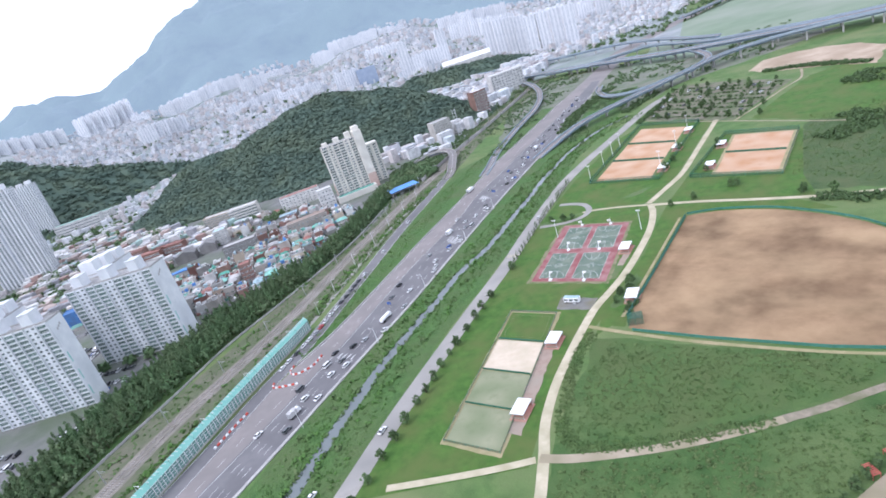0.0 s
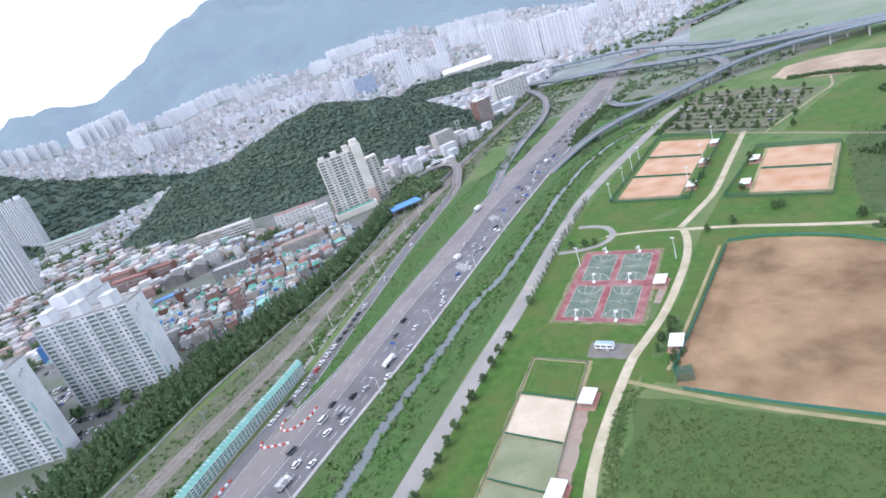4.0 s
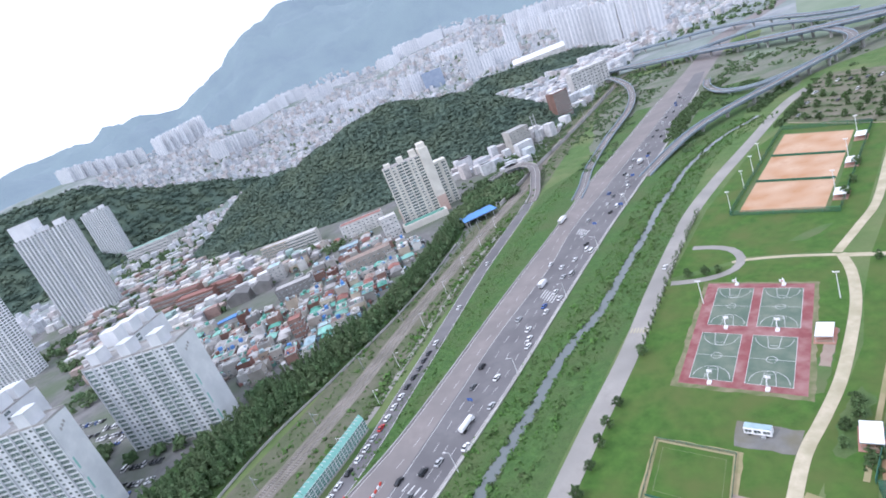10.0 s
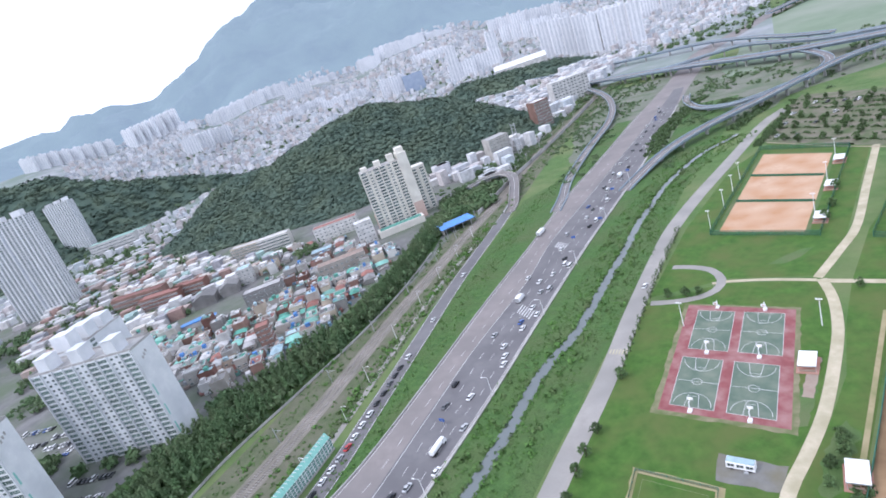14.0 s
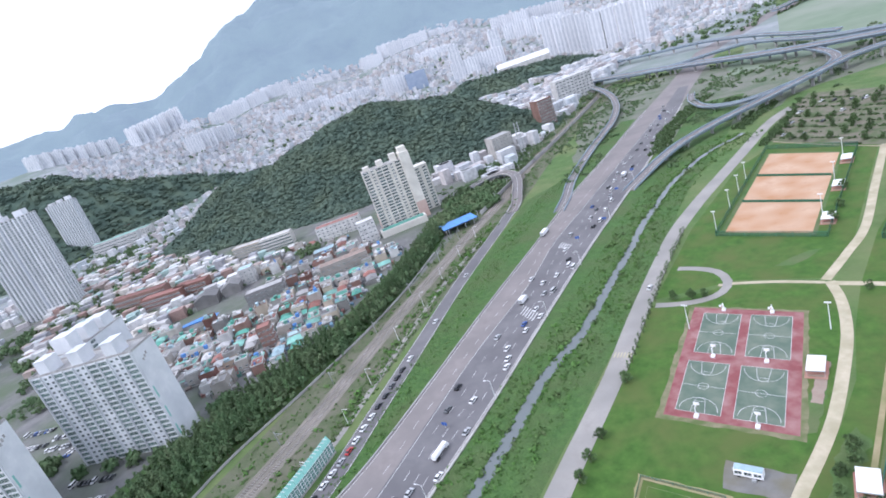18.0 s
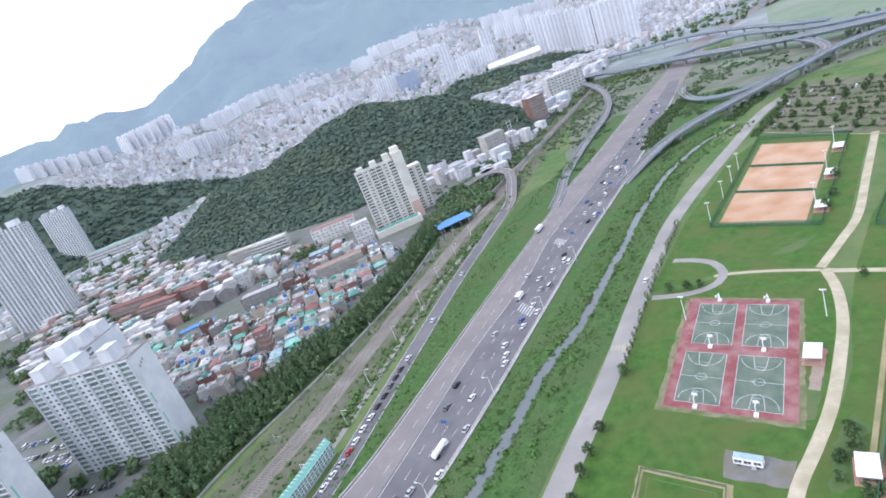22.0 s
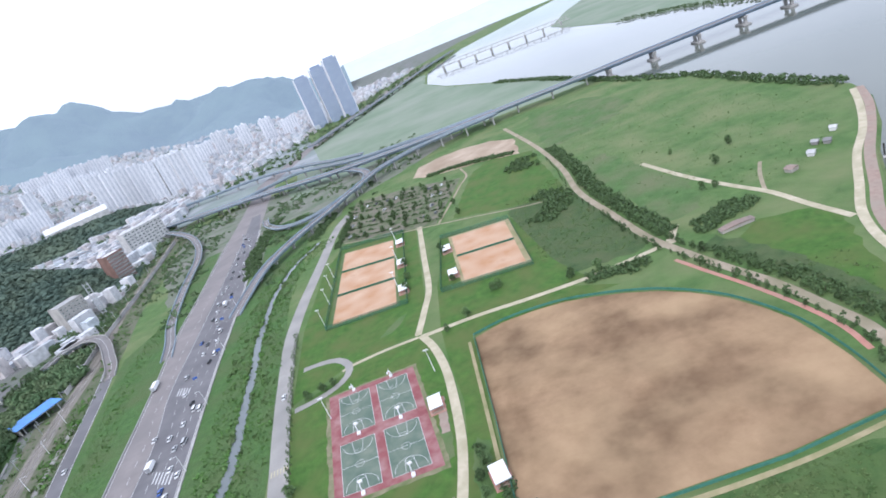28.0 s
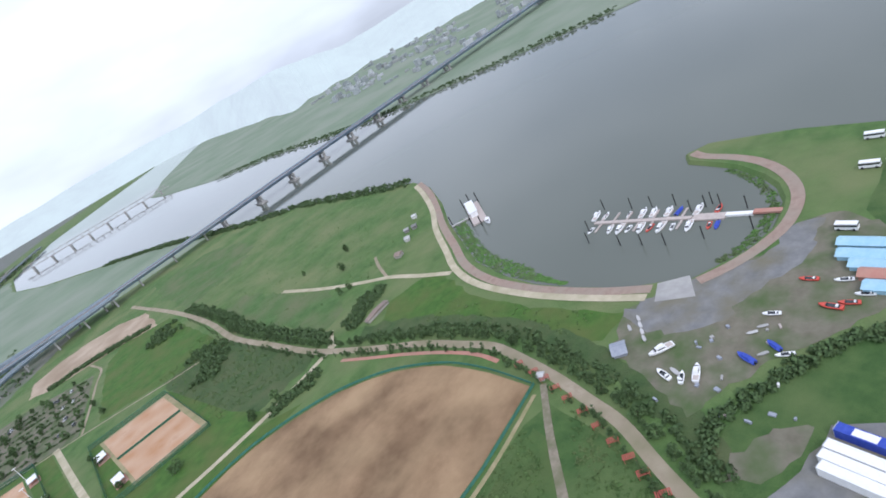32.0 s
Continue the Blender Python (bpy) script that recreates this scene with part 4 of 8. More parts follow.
for gi in range(-32, 46):
    for gj in range(-24, 64):
        u, v = gi * 10.8 + rng.uniform(-1.6, 1.6), gj * 9.6 + rng.uniform(-1.2, 1.2)
        x, y = -300 + c * u - s * v, 20 + s * u + c * v
        if not inside(x, y, TOWN) or inside(x, y, STREET) or hill_height(x, y, RIDGE, 205) > 1.5 or any((x - a) ** 2 + (y - b) ** 2 < (r + 5) ** 2 for a, b, r in TAKEN):
            continue
        near = x > -425
        if not near:
            if rng.random() < 0.75:
                FURTHER.append((x, y))
            continue
        if rng.random() < 0.10:
            continue
        w, d = rng.uniform(7.0, 11.2), rng.uniform(6.2, 9.8)
        h = rng.choice((2.8, 3.0, 3.2, 3.4, 3.4, 5.4, 5.8, 6.2, 8.6)) + rng.uniform(0, 0.6)
        wi = rng.choice((0, 0, 1, 2, 2, 3, 4, 5, 5, 6))
        ri = rng.choice((0, 0, 0, 2, 2, 1, 1, 5, 3, 4, 8, 7) if (x + 250) ** 2 + (y - 25) ** 2 < 85 ** 2 else (1, 1, 1, 5, 5, 5, 5, 3, 4, 4, 4, 7, 1, 0, 2, 8))
        tone = ("green coated", "grey concrete", "turquoise coated", "red brown", "pale", "dark grey", "blue", "brown tiled", "pale blue")[ri]
        hs = thing("house", "small rendered town house with %s flat roof" % tone, "house", basis(x, y, 50 + rng.choice((0, 90)) + rng.uniform(-5, 5)), "houses of the old town")
        bm = bmesh.new()
        add_box(bm, 0, 0, 0, w, d, h)
        part("wall", bm, WALLS[wi], hs)
        if h < 4 and rng.random() < 0.6:
            vs = [(-w / 2 - .4, -d / 2 - .4, h), (w / 2 + .4, -d / 2 - .4, h), (w / 2 + .4, d / 2 + .4, h), (-w / 2 - .4, d / 2 + .4, h), (-w * .3, 0, h + 1.9), (w * .3, 0, h + 1.9)]
            ob = new("roof", mesh_of(vs, [(0, 1, 5, 4), (1, 2, 5), (2, 3, 4, 5), (3, 0, 4), (3, 2, 1, 0)], ROOFS[ri], "roof"))
            ob.parent = hs
        else:
            bm = bmesh.new()
            add_box(bm, 0, 0, h, w - 0.3, d - 0.3, 0.10)
            part("roof", bm, ROOFS[ri], hs)
            bm = bmesh.new()
            for cx, cy, sx, sy in ((0, -d / 2 + 0.1, w, 0.2), (0, d / 2 - 0.1, w, 0.2), (-w / 2 + 0.1, 0, 0.2, d - 0.4), (w / 2 - 0.1, 0, 0.2, d - 0.4)):
                add_box(bm, cx, cy, h, sx, sy, 0.8)
            part("parapet", bm, WALLS[wi] if rng.random() < 0.6 else WALLS[4], hs)
            if rng.random() < 0.75:
                bm = bmesh.new()
                add_box(bm, rng.uniform(-.25, .25) * w, rng.uniform(-.25, .25) * d, h + 0.1, rng.uniform(2, 3.4), rng.uniform(2, 3), 2.3)
                part("roof_hut", bm, WALLS[rng.choice((0, 4, wi))] if rng.random() < .6 else ROOFS[rng.choice((6, 0, 8))], hs)
            if near and rng.random() < 0.45:
                bm = bmesh.new()
                bmesh.ops.create_cone(bm, cap_ends=True, segments=8, radius1=0.7, radius2=0.6, depth=1.6, matrix=Matrix.Translation((rng.uniform(-.35, .35) * w, rng.uniform(-.35, .35) * d, h + 0.9)))
                part("water_tank", bm, rng.choice((ROOFS[6], ROOFS[8], WHITE)), hs)
        if rng.random() < 0.7:
            lw, ld, lh = rng.uniform(2.2, 4.5), rng.uniform(2, 3.2), rng.uniform(2.2, 2.8)
            side = rng.choice((-1, 1))
            lean = boxes("lean_to", [(rng.uniform(-.25, .25) * w, side * (d / 2 + ld / 2), 0, lw, ld, lh, 0)], WALLS[rng.choice((0, 2, 4, 5))], hs)
            boxes("lean_to_roof", [(lean.data.vertices[0].co.x + lw / 2, side * (d / 2 + ld / 2), lh, lw + 0.3, ld, 0.12, 0)], ROOFS[rng.choice((1, 4, 5, 0, 2, 6, 8, 7))], lean)
        for k in range(5):
            a, q = rng.uniform(0, 6.283), rng.uniform(0.5, 0.75)
            CLUTTER.append((x + q * w * math.cos(a), y + q * w * math.sin(a), 0, rng.uniform(1.2, 4.2), rng.uniform(1.0, 2.6), rng.uniform(1.8, 3.2), 50 + rng.uniform(-14, 14)))
        if h > 4 or not hs.children[-1].name.startswith("roof"):
            for k in range(rng.randrange(5)):
                CLUTTER.append((x + rng.uniform(-.28, .28) * w, y + rng.uniform(-.28, .28) * d, h + 0.1, rng.uniform(0.6, 2.4), rng.uniform(0.5, 1.6), rng.uniform(0.4, 1.5), 50 + rng.uniform(-30, 30)))
        if x > -280:
            for f in range(max(1, int(h / 3.1))):
                for k in (-.25, .25):
                    put("window", BROAD_WINDOW, hs, pose(k * w, -d / 2 - .02, 1.6 + 3 * f))


# ---- hills, far city and mountains ----
def between(table, a):
    if a <= table[0][0]:
        return table[0][1]
    for (x0, y0), (x1, y1) in zip(table, table[1:]):
        if a <= x1:
            t = (a - x0) / (x1 - x0)
            t = t * t * (3 - 2 * t)
            return y0 + (y1 - y0) * t
    return table[-1][1]


CX, CY, CZ = 76.7, -148.2, 137.0
SKYLINE = [(-6, -2.2), (6, -1.0), (9, -0.2), (11, 0.8), (14, 1.8), (18, 2.0), (24, 2.8), (28, 3.9), (32.5, 5.4), (41, 7.2), (47, 7.8), (51, 9.0), (53.5, 9.3), (55.6, 8.7), (57, 8.1), (58.6, 7.4), (61, 6.0),
           (63.6, 4.9), (65.4, 4.3), (66.7, 4.5), (68.9, 4.9), (70.9, 4.6), (72.8, 4.2), (74.7, 4.7), (77.3, 4.3), (84, 3.4), (100, 3.4), (118, 2.0)]
CITY_RISE = [(-6, -3.4), (12, -3.4), (20, -2.4), (27, -0.9), (33, -0.4), (38, 0.7), (43, 0.5), (47, -0.4), (52, 0.2), (57, 0.35), (61, -0.1), (64, 0.6), (69, 0.7), (76, 1.5), (95, 1.2), (118, 0.4)]
R0, R1, R2 = 1250.0, 2300.0, 3700.0


def rise(r, a):
    """Height of the land at a distance and bearing from the park."""
    zc = max(0.0, CZ + R1 * math.tan(radians(between(CITY_RISE, a))))
    zs = max(zc, CZ + R2 * math.tan(radians(between(SKYLINE, a))))
    if r <= R1:
        return zc * ease((r - R0) / (R1 - R0))
    t = (r - R1) / (R2 - R1)
    return zc + (zs - zc) * (t ** 0.8 if t < 1 else max(0.0, 1 - (t - 1) * 2.5))


def polar(r, a, z):
    return (CX - r * math.sin(radians(a)), CY + r * math.cos(radians(a)), z)


def land_fan(name, ra, rb, nr, a0, a1, na, mat, wobble):
    verts, faces = [], []
    for i in range(nr + 1):
        r = ra + (rb - ra) * i / nr
        for k in range(na + 1):
            a = a0 + (a1 - a0) * k / na
            z = rise(r, a)
            x, y, _ = polar(r, a, 0)
            if wobble and 0 < i:
                z += wobble * min(1, i / 4) * (noise.fractal(Vector((x, y, 0)) / 420, 1.0, 2.0, 5) - 0.1) * (0.25 if abs(r - R2) < 60 else 1)
            verts.append((x, y, max(z, 0.07)))
    for i in range(nr):
        for k in range(na):
            p = i * (na + 1) + k
            faces.append((p, p + na + 1, p + na + 2, p + 1))
    return new(name, mesh_of(verts, faces, mat, name))


# A surface that glows evenly; the emission imitates distance haze.
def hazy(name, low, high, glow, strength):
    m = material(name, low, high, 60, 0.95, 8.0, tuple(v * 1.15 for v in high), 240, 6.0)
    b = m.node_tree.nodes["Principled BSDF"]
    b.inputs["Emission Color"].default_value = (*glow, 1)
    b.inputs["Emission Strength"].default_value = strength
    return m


# Blue glow laid over dark woodland green as haze.
MOUNTAIN = hazy("wooded mountain with haze glow", (0.035, 0.060, 0.050), (0.055, 0.085, 0.065), (0.36, 0.46, 0.60), 0.56)
SLOPE = material("city slope ground", (0.22, 0.24, 0.25), (0.36, 0.37, 0.38), 40, 0.95, 10, (0.16, 0.21, 0.17), 120, 0.0)
setting(land_fan("ground_slope", 950, R1 + 60, 14, 11, 118, 84, SLOPE, 0), "pale built-up slope under the mountain", "ground")
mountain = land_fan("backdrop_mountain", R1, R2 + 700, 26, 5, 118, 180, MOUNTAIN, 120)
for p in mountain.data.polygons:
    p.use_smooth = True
setting(mountain, "wooded mountain range behind the city with a blue haze glow", "mountain")

# glowing uneven band added beyond the eastern bank in place of haze
HAZE_BAND = hazy("glowing haze band", (0.06, 0.09, 0.06), (0.10, 0.14, 0.10), (0.68, 0.75, 0.79), 0.95)
verts, faces = [], []
for k in range(241):
    a = -115 + k * 0.5
    near = 1.0 - ease((a + 30) / 14)
    h = 128 + 30 * noise.fractal(Vector((a * 0.06, 3.1, 0)), 1.0, 2.0, 4) - 18 * near
    d = 3900 - 1950 * near + 170 * near * noise.fractal(Vector((a * 0.35, 5.2, 0)), 1.0, 2.0, 5)
    verts += [polar(d, a, -2), polar(d + 400, a, h)]
    if k:
        faces.append((2 * k - 2, 2 * k, 2 * k + 1, 2 * k - 1))
setting(new("backdrop_far_hills", mesh_of(verts, faces, HAZE_BAND, "backdrop_far_hills")), "low glowing band on the horizon standing in for haze", "hills")


def lump(seed, sub, rough, flat=0.85):
    """A small uneven leafy clump: its points and triangles."""
    bm = bmesh.new()
    bmesh.ops.create_icosphere(bm, subdivisions=sub, radius=1.0)
    r = random.Random(seed)
    off = Vector((r.uniform(0, 99), r.uniform(0, 99), r.uniform(0, 99)))
    for v in bm.verts:
        v.co *= 1 + rough * noise.noise(v.co * 1.9 + off) + r.uniform(-.10, .10)
        v.co.z *= flat
    bm.verts.ensure_lookup_table()
    out = np.array([v.co[:] for v in bm.verts]), np.array([[v.index for v in f.verts] for f in bm.faces])
    bm.free()
    return out


def spray(seed, count):
    """A leafy clump: a dark uneven core with many small tilted leaf sprays round it."""
    r = random.Random(seed)
    core_v, core_f = lump(seed, 1, 0.4)
    vs, fs = [Vector(v) * 0.62 for v in core_v], [tuple(f) for f in core_f if r.random() < 0.6]
    for k in range(count):
        z = r.uniform(-0.35, 1.0)
        a = r.uniform(0, 6.283)
        q = math.sqrt(max(0.0, 1 - z * z))
        d = Vector((q * math.cos(a), q * math.sin(a), z))
        c = d * r.uniform(0.55, 1.05)
        out = (d + Vector((r.uniform(-.8, .8), r.uniform(-.8, .8), r.uniform(-.2, .9)))).normalized()
        u = out.orthogonal().normalized()
        w = out.cross(u)
        s = r.uniform(0.2, 0.36)
        n = len(vs)
        vs += [c - u * s - w * s * .6, c + u * s - w * s * .7, c + u * s * .8 + w * s * .8, c - u * s * .9 + w * s * .6 + out * s * .3]
        fs += [(n, n + 1, n + 2), (n, n + 2, n + 3)]
    return np.array([v[:] for v in vs]), np.array(fs)


SMALL_LUMPS = [spray(i + 20, 24) for i in range(6)]
FINE_SPRAYS = [spray(i + 40, 10) for i in range(8)]


def crown_lump(seed):
    """A rounded tree top seen from above: an uneven dome with a few loose sprays."""
    v, f = lump(seed, 1, 0.55)
    sv, sf = spray(seed + 7, 16)
    return np.concatenate((v * 0.8, sv)), np.concatenate((f, sf + len(v)))


CROWNS = [crown_lump(i + 60) for i in range(7)]


def clumps(name, spots, protos, mat, seed=1):
    """One mesh of leafy clumps; spots are x, y, z, radius, height factor."""
    r = random.Random(seed)
    vs, fs, n = [], [], 0
    for x, y, z, s, hf in spots:
        v, f = protos[r.randrange(len(protos))]
        a = r.uniform(0, 6.283)
        c, k = math.cos(a) * s, math.sin(a) * s
        w = np.c_[v[:, 0] * c - v[:, 1] * k + x, v[:, 0] * k + v[:, 1] * c + y, v[:, 2] * s * hf + z]
        vs.append(w)
        fs.append(f + n)
        n += len(v)
    V, Fc = np.concatenate(vs), np.concatenate(fs)
    me = bpy.data.meshes.new(name)
    me.vertices.add(len(V))
    me.vertices.foreach_set("co", V.ravel())
    me.loops.add(Fc.size)
    me.loops.foreach_set("vertex_index", Fc.ravel().astype(np.int32))
    me.polygons.add(len(Fc))
    me.polygons.foreach_set("loop_start", np.arange(0, Fc.size, 3, dtype=np.int32))
    me.update(calc_edges=True)
    me.materials.append(mat)
    return new(name, me)


# ---- the wooded hill in the town ----
def wooded_hill(name, ridge, reach, step, size, label, seed):
    xs, ys = [p[0] for p in ridge], [p[1] for p in ridge]
    x0, x1, y0, y1 = min(xs) - reach, max(xs) + reach, min(ys) - reach, max(ys) + reach
    nx, ny = int((x1 - x0) / 16), int((y1 - y0) / 16)
    verts = [(x0 + (x1 - x0) * i / nx, y0 + (y1 - y0) * j / ny, hill_height(x0 + (x1 - x0) * i / nx, y0 + (y1 - y0) * j / ny, ridge, reach) - 0.5) for j in range(ny + 1) for i in range(nx + 1)]
    faces = [(j * (nx + 1) + i, j * (nx + 1) + i + 1, (j + 1) * (nx + 1) + i + 1, (j + 1) * (nx + 1) + i) for j in range(ny) for i in range(nx)]
    setting(new("ground_" + name, mesh_of(verts, faces, FOREST, name)), "wooded slope under trees", "hill")
    r = random.Random(seed)
    spots = []
    for j in range(int((y1 - y0) / step)):
        for i in range(int((x1 - x0) / step)):
            x, y = x0 + (i + r.uniform(-.4, .9)) * step, y0 + (j + r.uniform(-.4, .9)) * step
            h = hill_height(x, y, ridge, reach)
            if h > 0.7:
                s = size * r.choice((0.55, 0.75, 0.9, 1.0, 1.2, 1.45)) * r.uniform(0.9, 1.1)
                spots.append((x, y, h + s * 0.05 + r.uniform(-0.6, 0.6), s, r.uniform(0.45, 0.8)))
    return tagged(clumps(name, spots, CROWNS, FOREST, seed), label, "forest", kind="stuff")


wooded_hill("forest", RIDGE, 205, 4.3, 4.2, "dense dark green wood on a rounded hill", 3)
RIDGE_WEST = [polar(1500, a, 0)[:2] + (h,) for a, h in ((104, 172), (95, 176), (86, 174), (78.8, 170), (76.1, 162), (73.2, 127), (69.3, 88), (65.7, 60), (62.5, 28))]
wooded_hill("forest_ridge", RIDGE_WEST, 150, 11.0, 8.0, "dark wooded ridge behind the towers", 4)
wooded_hill("forest_grove", [polar(d, a, 0)[:2] + (h,) for a, d, h in ((39.5, 1400, 28), (38, 1390, 42), (35, 1380, 38), (32, 1370, 34), (29, 1360, 30), (26.5, 1340, 14))], 150, 7.0, 5.2, "dark green wooded knoll among apartments", 5)

# ---- far city ----
def motley(name, tones):
    """Houses whose walls and roofs differ from one to the next."""
    m = bpy.data.materials.new(name)
    m.use_nodes = True
    n, l = m.node_tree.nodes, m.node_tree.links
    b = n["Principled BSDF"]
    b.inputs["Roughness"].default_value = 0.85
    g = n.new("ShaderNodeNewGeometry")
    ramp = n.new("ShaderNodeValToRGB")
    ramp.color_ramp.interpolation = "CONSTANT"
    el = ramp.color_ramp.elements
    while len(el) < len(tones):
        el.new(1.0)
    for i, c in enumerate(tones):
        el[i].position, el[i].color = i / len(tones), (*c, 1)
    co = n.new("ShaderNodeTexCoord")
    tx = n.new("ShaderNodeTexNoise")
    tx.inputs["Scale"].default_value = 0.25
    dirt = n.new("ShaderNodeMapRange")
    dirt.inputs[1].default_value, dirt.inputs[2].default_value, dirt.inputs[3].default_value = 0.3, 0.6, 0.72
    mix = n.new("ShaderNodeMix")
    mix.data_type, mix.blend_type = "RGBA", "MULTIPLY"
    mix.inputs[0].default_value = 1.0
    l.new(co.outputs["Object"], tx.inputs[0])
    l.new(tx.outputs[0], dirt.inputs[0])
    l.new(g.outputs["Random Per Island"], ramp.inputs[0])
    l.new(ramp.outputs[0], mix.inputs[6])
    l.new(dirt.outputs[0], mix.inputs[7])
    l.new(mix.outputs[2], b.inputs["Base Color"])
    return m


def clutter_box(c, w, d, h, turn):
    """A crooked lean-to or crate: a box with one edge of its top lower."""
    a = math.cos(radians(turn)), math.sin(radians(turn))
    out = []
    for k, (u, v) in enumerate(((-1, -1), (1, -1), (1, 1), (-1, 1)) * 2):
        u, v = u * w / 2, v * d / 2
        out.append((c[0] + u * a[0] - v * a[1], c[1] + u * a[1] + v * a[0], c[2] + (0 if k < 4 else h * (0.75 if k in (4, 5) else 1.0))))
    return out


vs, fs = [], []
for cx, cy, cz, w, d, h, turn in CLUTTER:
    n = len(vs)
    vs += clutter_box((cx, cy, cz), w, d, h, turn)
    fs += [tuple(n + q for q in f) for f in ((4, 5, 6, 7), (0, 1, 5, 4), (1, 2, 6, 5), (2, 3, 7, 6), (3, 0, 4, 7))]
JUNK = motley("lean-tos and yard clutter", ((0.30, 0.30, 0.30), (0.12, 0.12, 0.12), (0.45, 0.45, 0.44), (0.20, 0.16, 0.14), (0.16, 0.33, 0.28), (0.25, 0.24, 0.23), (0.60, 0.60, 0.60), (0.28, 0.14, 0.12), (0.10, 0.10, 0.105), (0.38, 0.36, 0.33), (0.20, 0.32, 0.42), (0.33, 0.34, 0.36)))
tagged(new("yard_clutter", mesh_of(vs, fs, JUNK, "yard_clutter")), "crooked lean-tos, awnings and crates crowding the yards and roofs of the old town", "clutter", kind="stuff")


# House tones lifted and greyed, so that haze sits in the wall colours.
FAR_HOUSE = motley("far city houses paled for haze", ((0.66, 0.67, 0.69), (0.54, 0.55, 0.57), (0.72, 0.72, 0.73), (0.52, 0.48, 0.47), (0.62, 0.62, 0.63), (0.48, 0.50, 0.53), (0.66, 0.64, 0.63), (0.56, 0.52, 0.51), (0.54, 0.58, 0.61)))
# Upper town tones raised and dulled likewise, for haze.
TOWN_HOUSE = motley("houses of the upper town", ((0.52, 0.51, 0.50), (0.34, 0.23, 0.20), (0.64, 0.64, 0.63), (0.44, 0.43, 0.43), (0.34, 0.46, 0.43), (0.44, 0.35, 0.31), (0.56, 0.52, 0.47), (0.33, 0.33, 0.35), (0.70, 0.69, 0.68)))
# Low contrast tones near the bank's own colour, as haze would leave them.
FAR_BANK_HOUSE = motley("far bank sheds paled for haze", ((0.40, 0.43, 0.44), (0.30, 0.33, 0.33), (0.50, 0.52, 0.53), (0.36, 0.38, 0.37)))
r = random.Random(11)
vs, fs = [], []
SIDES = ((0, 1, 5, 4), (1, 2, 6, 5), (2, 3, 7, 6), (3, 0, 4, 7), (4, 5, 6, 7))
CAMPUS = [(-1010, 130), (-1020, 230), (-1120, 300), (-1280, 280), (-1230, 130), (-1120, 110)]
for k in range(15000):
    a = r.uniform(-2, 92)
    d = 760 + 1640 * math.sqrt(r.random())
    x, y, _ = polar(d, a, 0)
    if x > -235 - max(0, (y - 330)) * 0.32 and y < 900 or (y >= 900 and x > -330 + (y - 900) * 0.34):
        continue
    if hill_height(x, y, RIDGE, 205) > 1 or (inside(x, y, TOWN)) or (25.5 < a < 40 and 1290 < d < 1450) :
        continue
    if hill_height(x, y, RIDGE_WEST, 150) > 1 or (a > 74 and d > 1200) or inside(x, y, CAMPUS):
        continue
    z = rise(d, a)
    w, dp = r.uniform(6, 14), r.uniform(6, 11)
    h = r.choice((4, 5, 6, 8, 9, 11, 14)) * r.uniform(0.8, 1.2)
    t = radians(r.choice((50, 35, 62)) + r.uniform(-8, 8))
    c, s = math.cos(t), math.sin(t)
    n = len(vs)
    for zz in (z - 3, z + h):
        for px, py in ((-w, -dp), (w, -dp), (w, dp), (-w, dp)):
            vs.append((x + (c * px - s * py) / 2, y + (s * px + c * py) / 2, zz))
    fs += [tuple(n + i for i in q) for q in SIDES]
far_v, far_f = vs, fs
vs, fs = [], []
for x, y in FURTHER:
    w, dp, h, t = r.uniform(7, 14), r.uniform(6, 10), r.choice((3, 3.4, 6, 6.4, 9)), radians(r.choice((50, 35, 62)) + r.uniform(-8, 8))
    c, s = math.cos(t), math.sin(t)
    n = len(vs)
    for zz in (0, h):
        for px, py in ((-w, -dp), (w, -dp), (w, dp), (-w, dp)):
            vs.append((x + (c * px - s * py) / 2, y + (s * px + c * py) / 2, zz))
    fs += [tuple(n + i for i in q) for q in SIDES]
tagged(new("upper_town_houses", mesh_of(vs, fs, TOWN_HOUSE, "upper_town_houses")), "closely packed low houses of the upper town", "houses", kind="stuff")
vs, fs = far_v, far_f
# houses and sheds between the hill and the railway
for k in range(760):
    y = r.uniform(300, 1000)
    x = -262 - (y - 330) * 0.2 - r.uniform(8, 150)
    if hill_height(x, y, RIDGE, 205) > 1 or any((x - a) ** 2 + (y - b) ** 2 < 24 ** 2 for a, b in ((-318, 492), (-350, 640), (-312, 375), (-286, 378))):
        continue
    w, dp, h, t = r.uniform(8, 20), r.uniform(7, 13), r.choice((4, 5, 7, 9, 12, 16)), radians(r.choice((60, 72)) + r.uniform(-6, 6))
    c, s = math.cos(t), math.sin(t)
    n = len(vs)
    for zz in (0, h):
        for px, py in ((-w, -dp), (w, -dp), (w, dp), (-w, dp)):
            vs.append((x + (c * px - s * py) / 2, y + (s * px + c * py) / 2, zz))
    fs += [tuple(n + i for i in q) for q in SIDES]
tagged(new("far_houses", mesh_of(vs, fs, FAR_HOUSE, "far_houses")), "countless far city houses, tones paled for haze", "houses", kind="stuff")


vs, fs = [], []
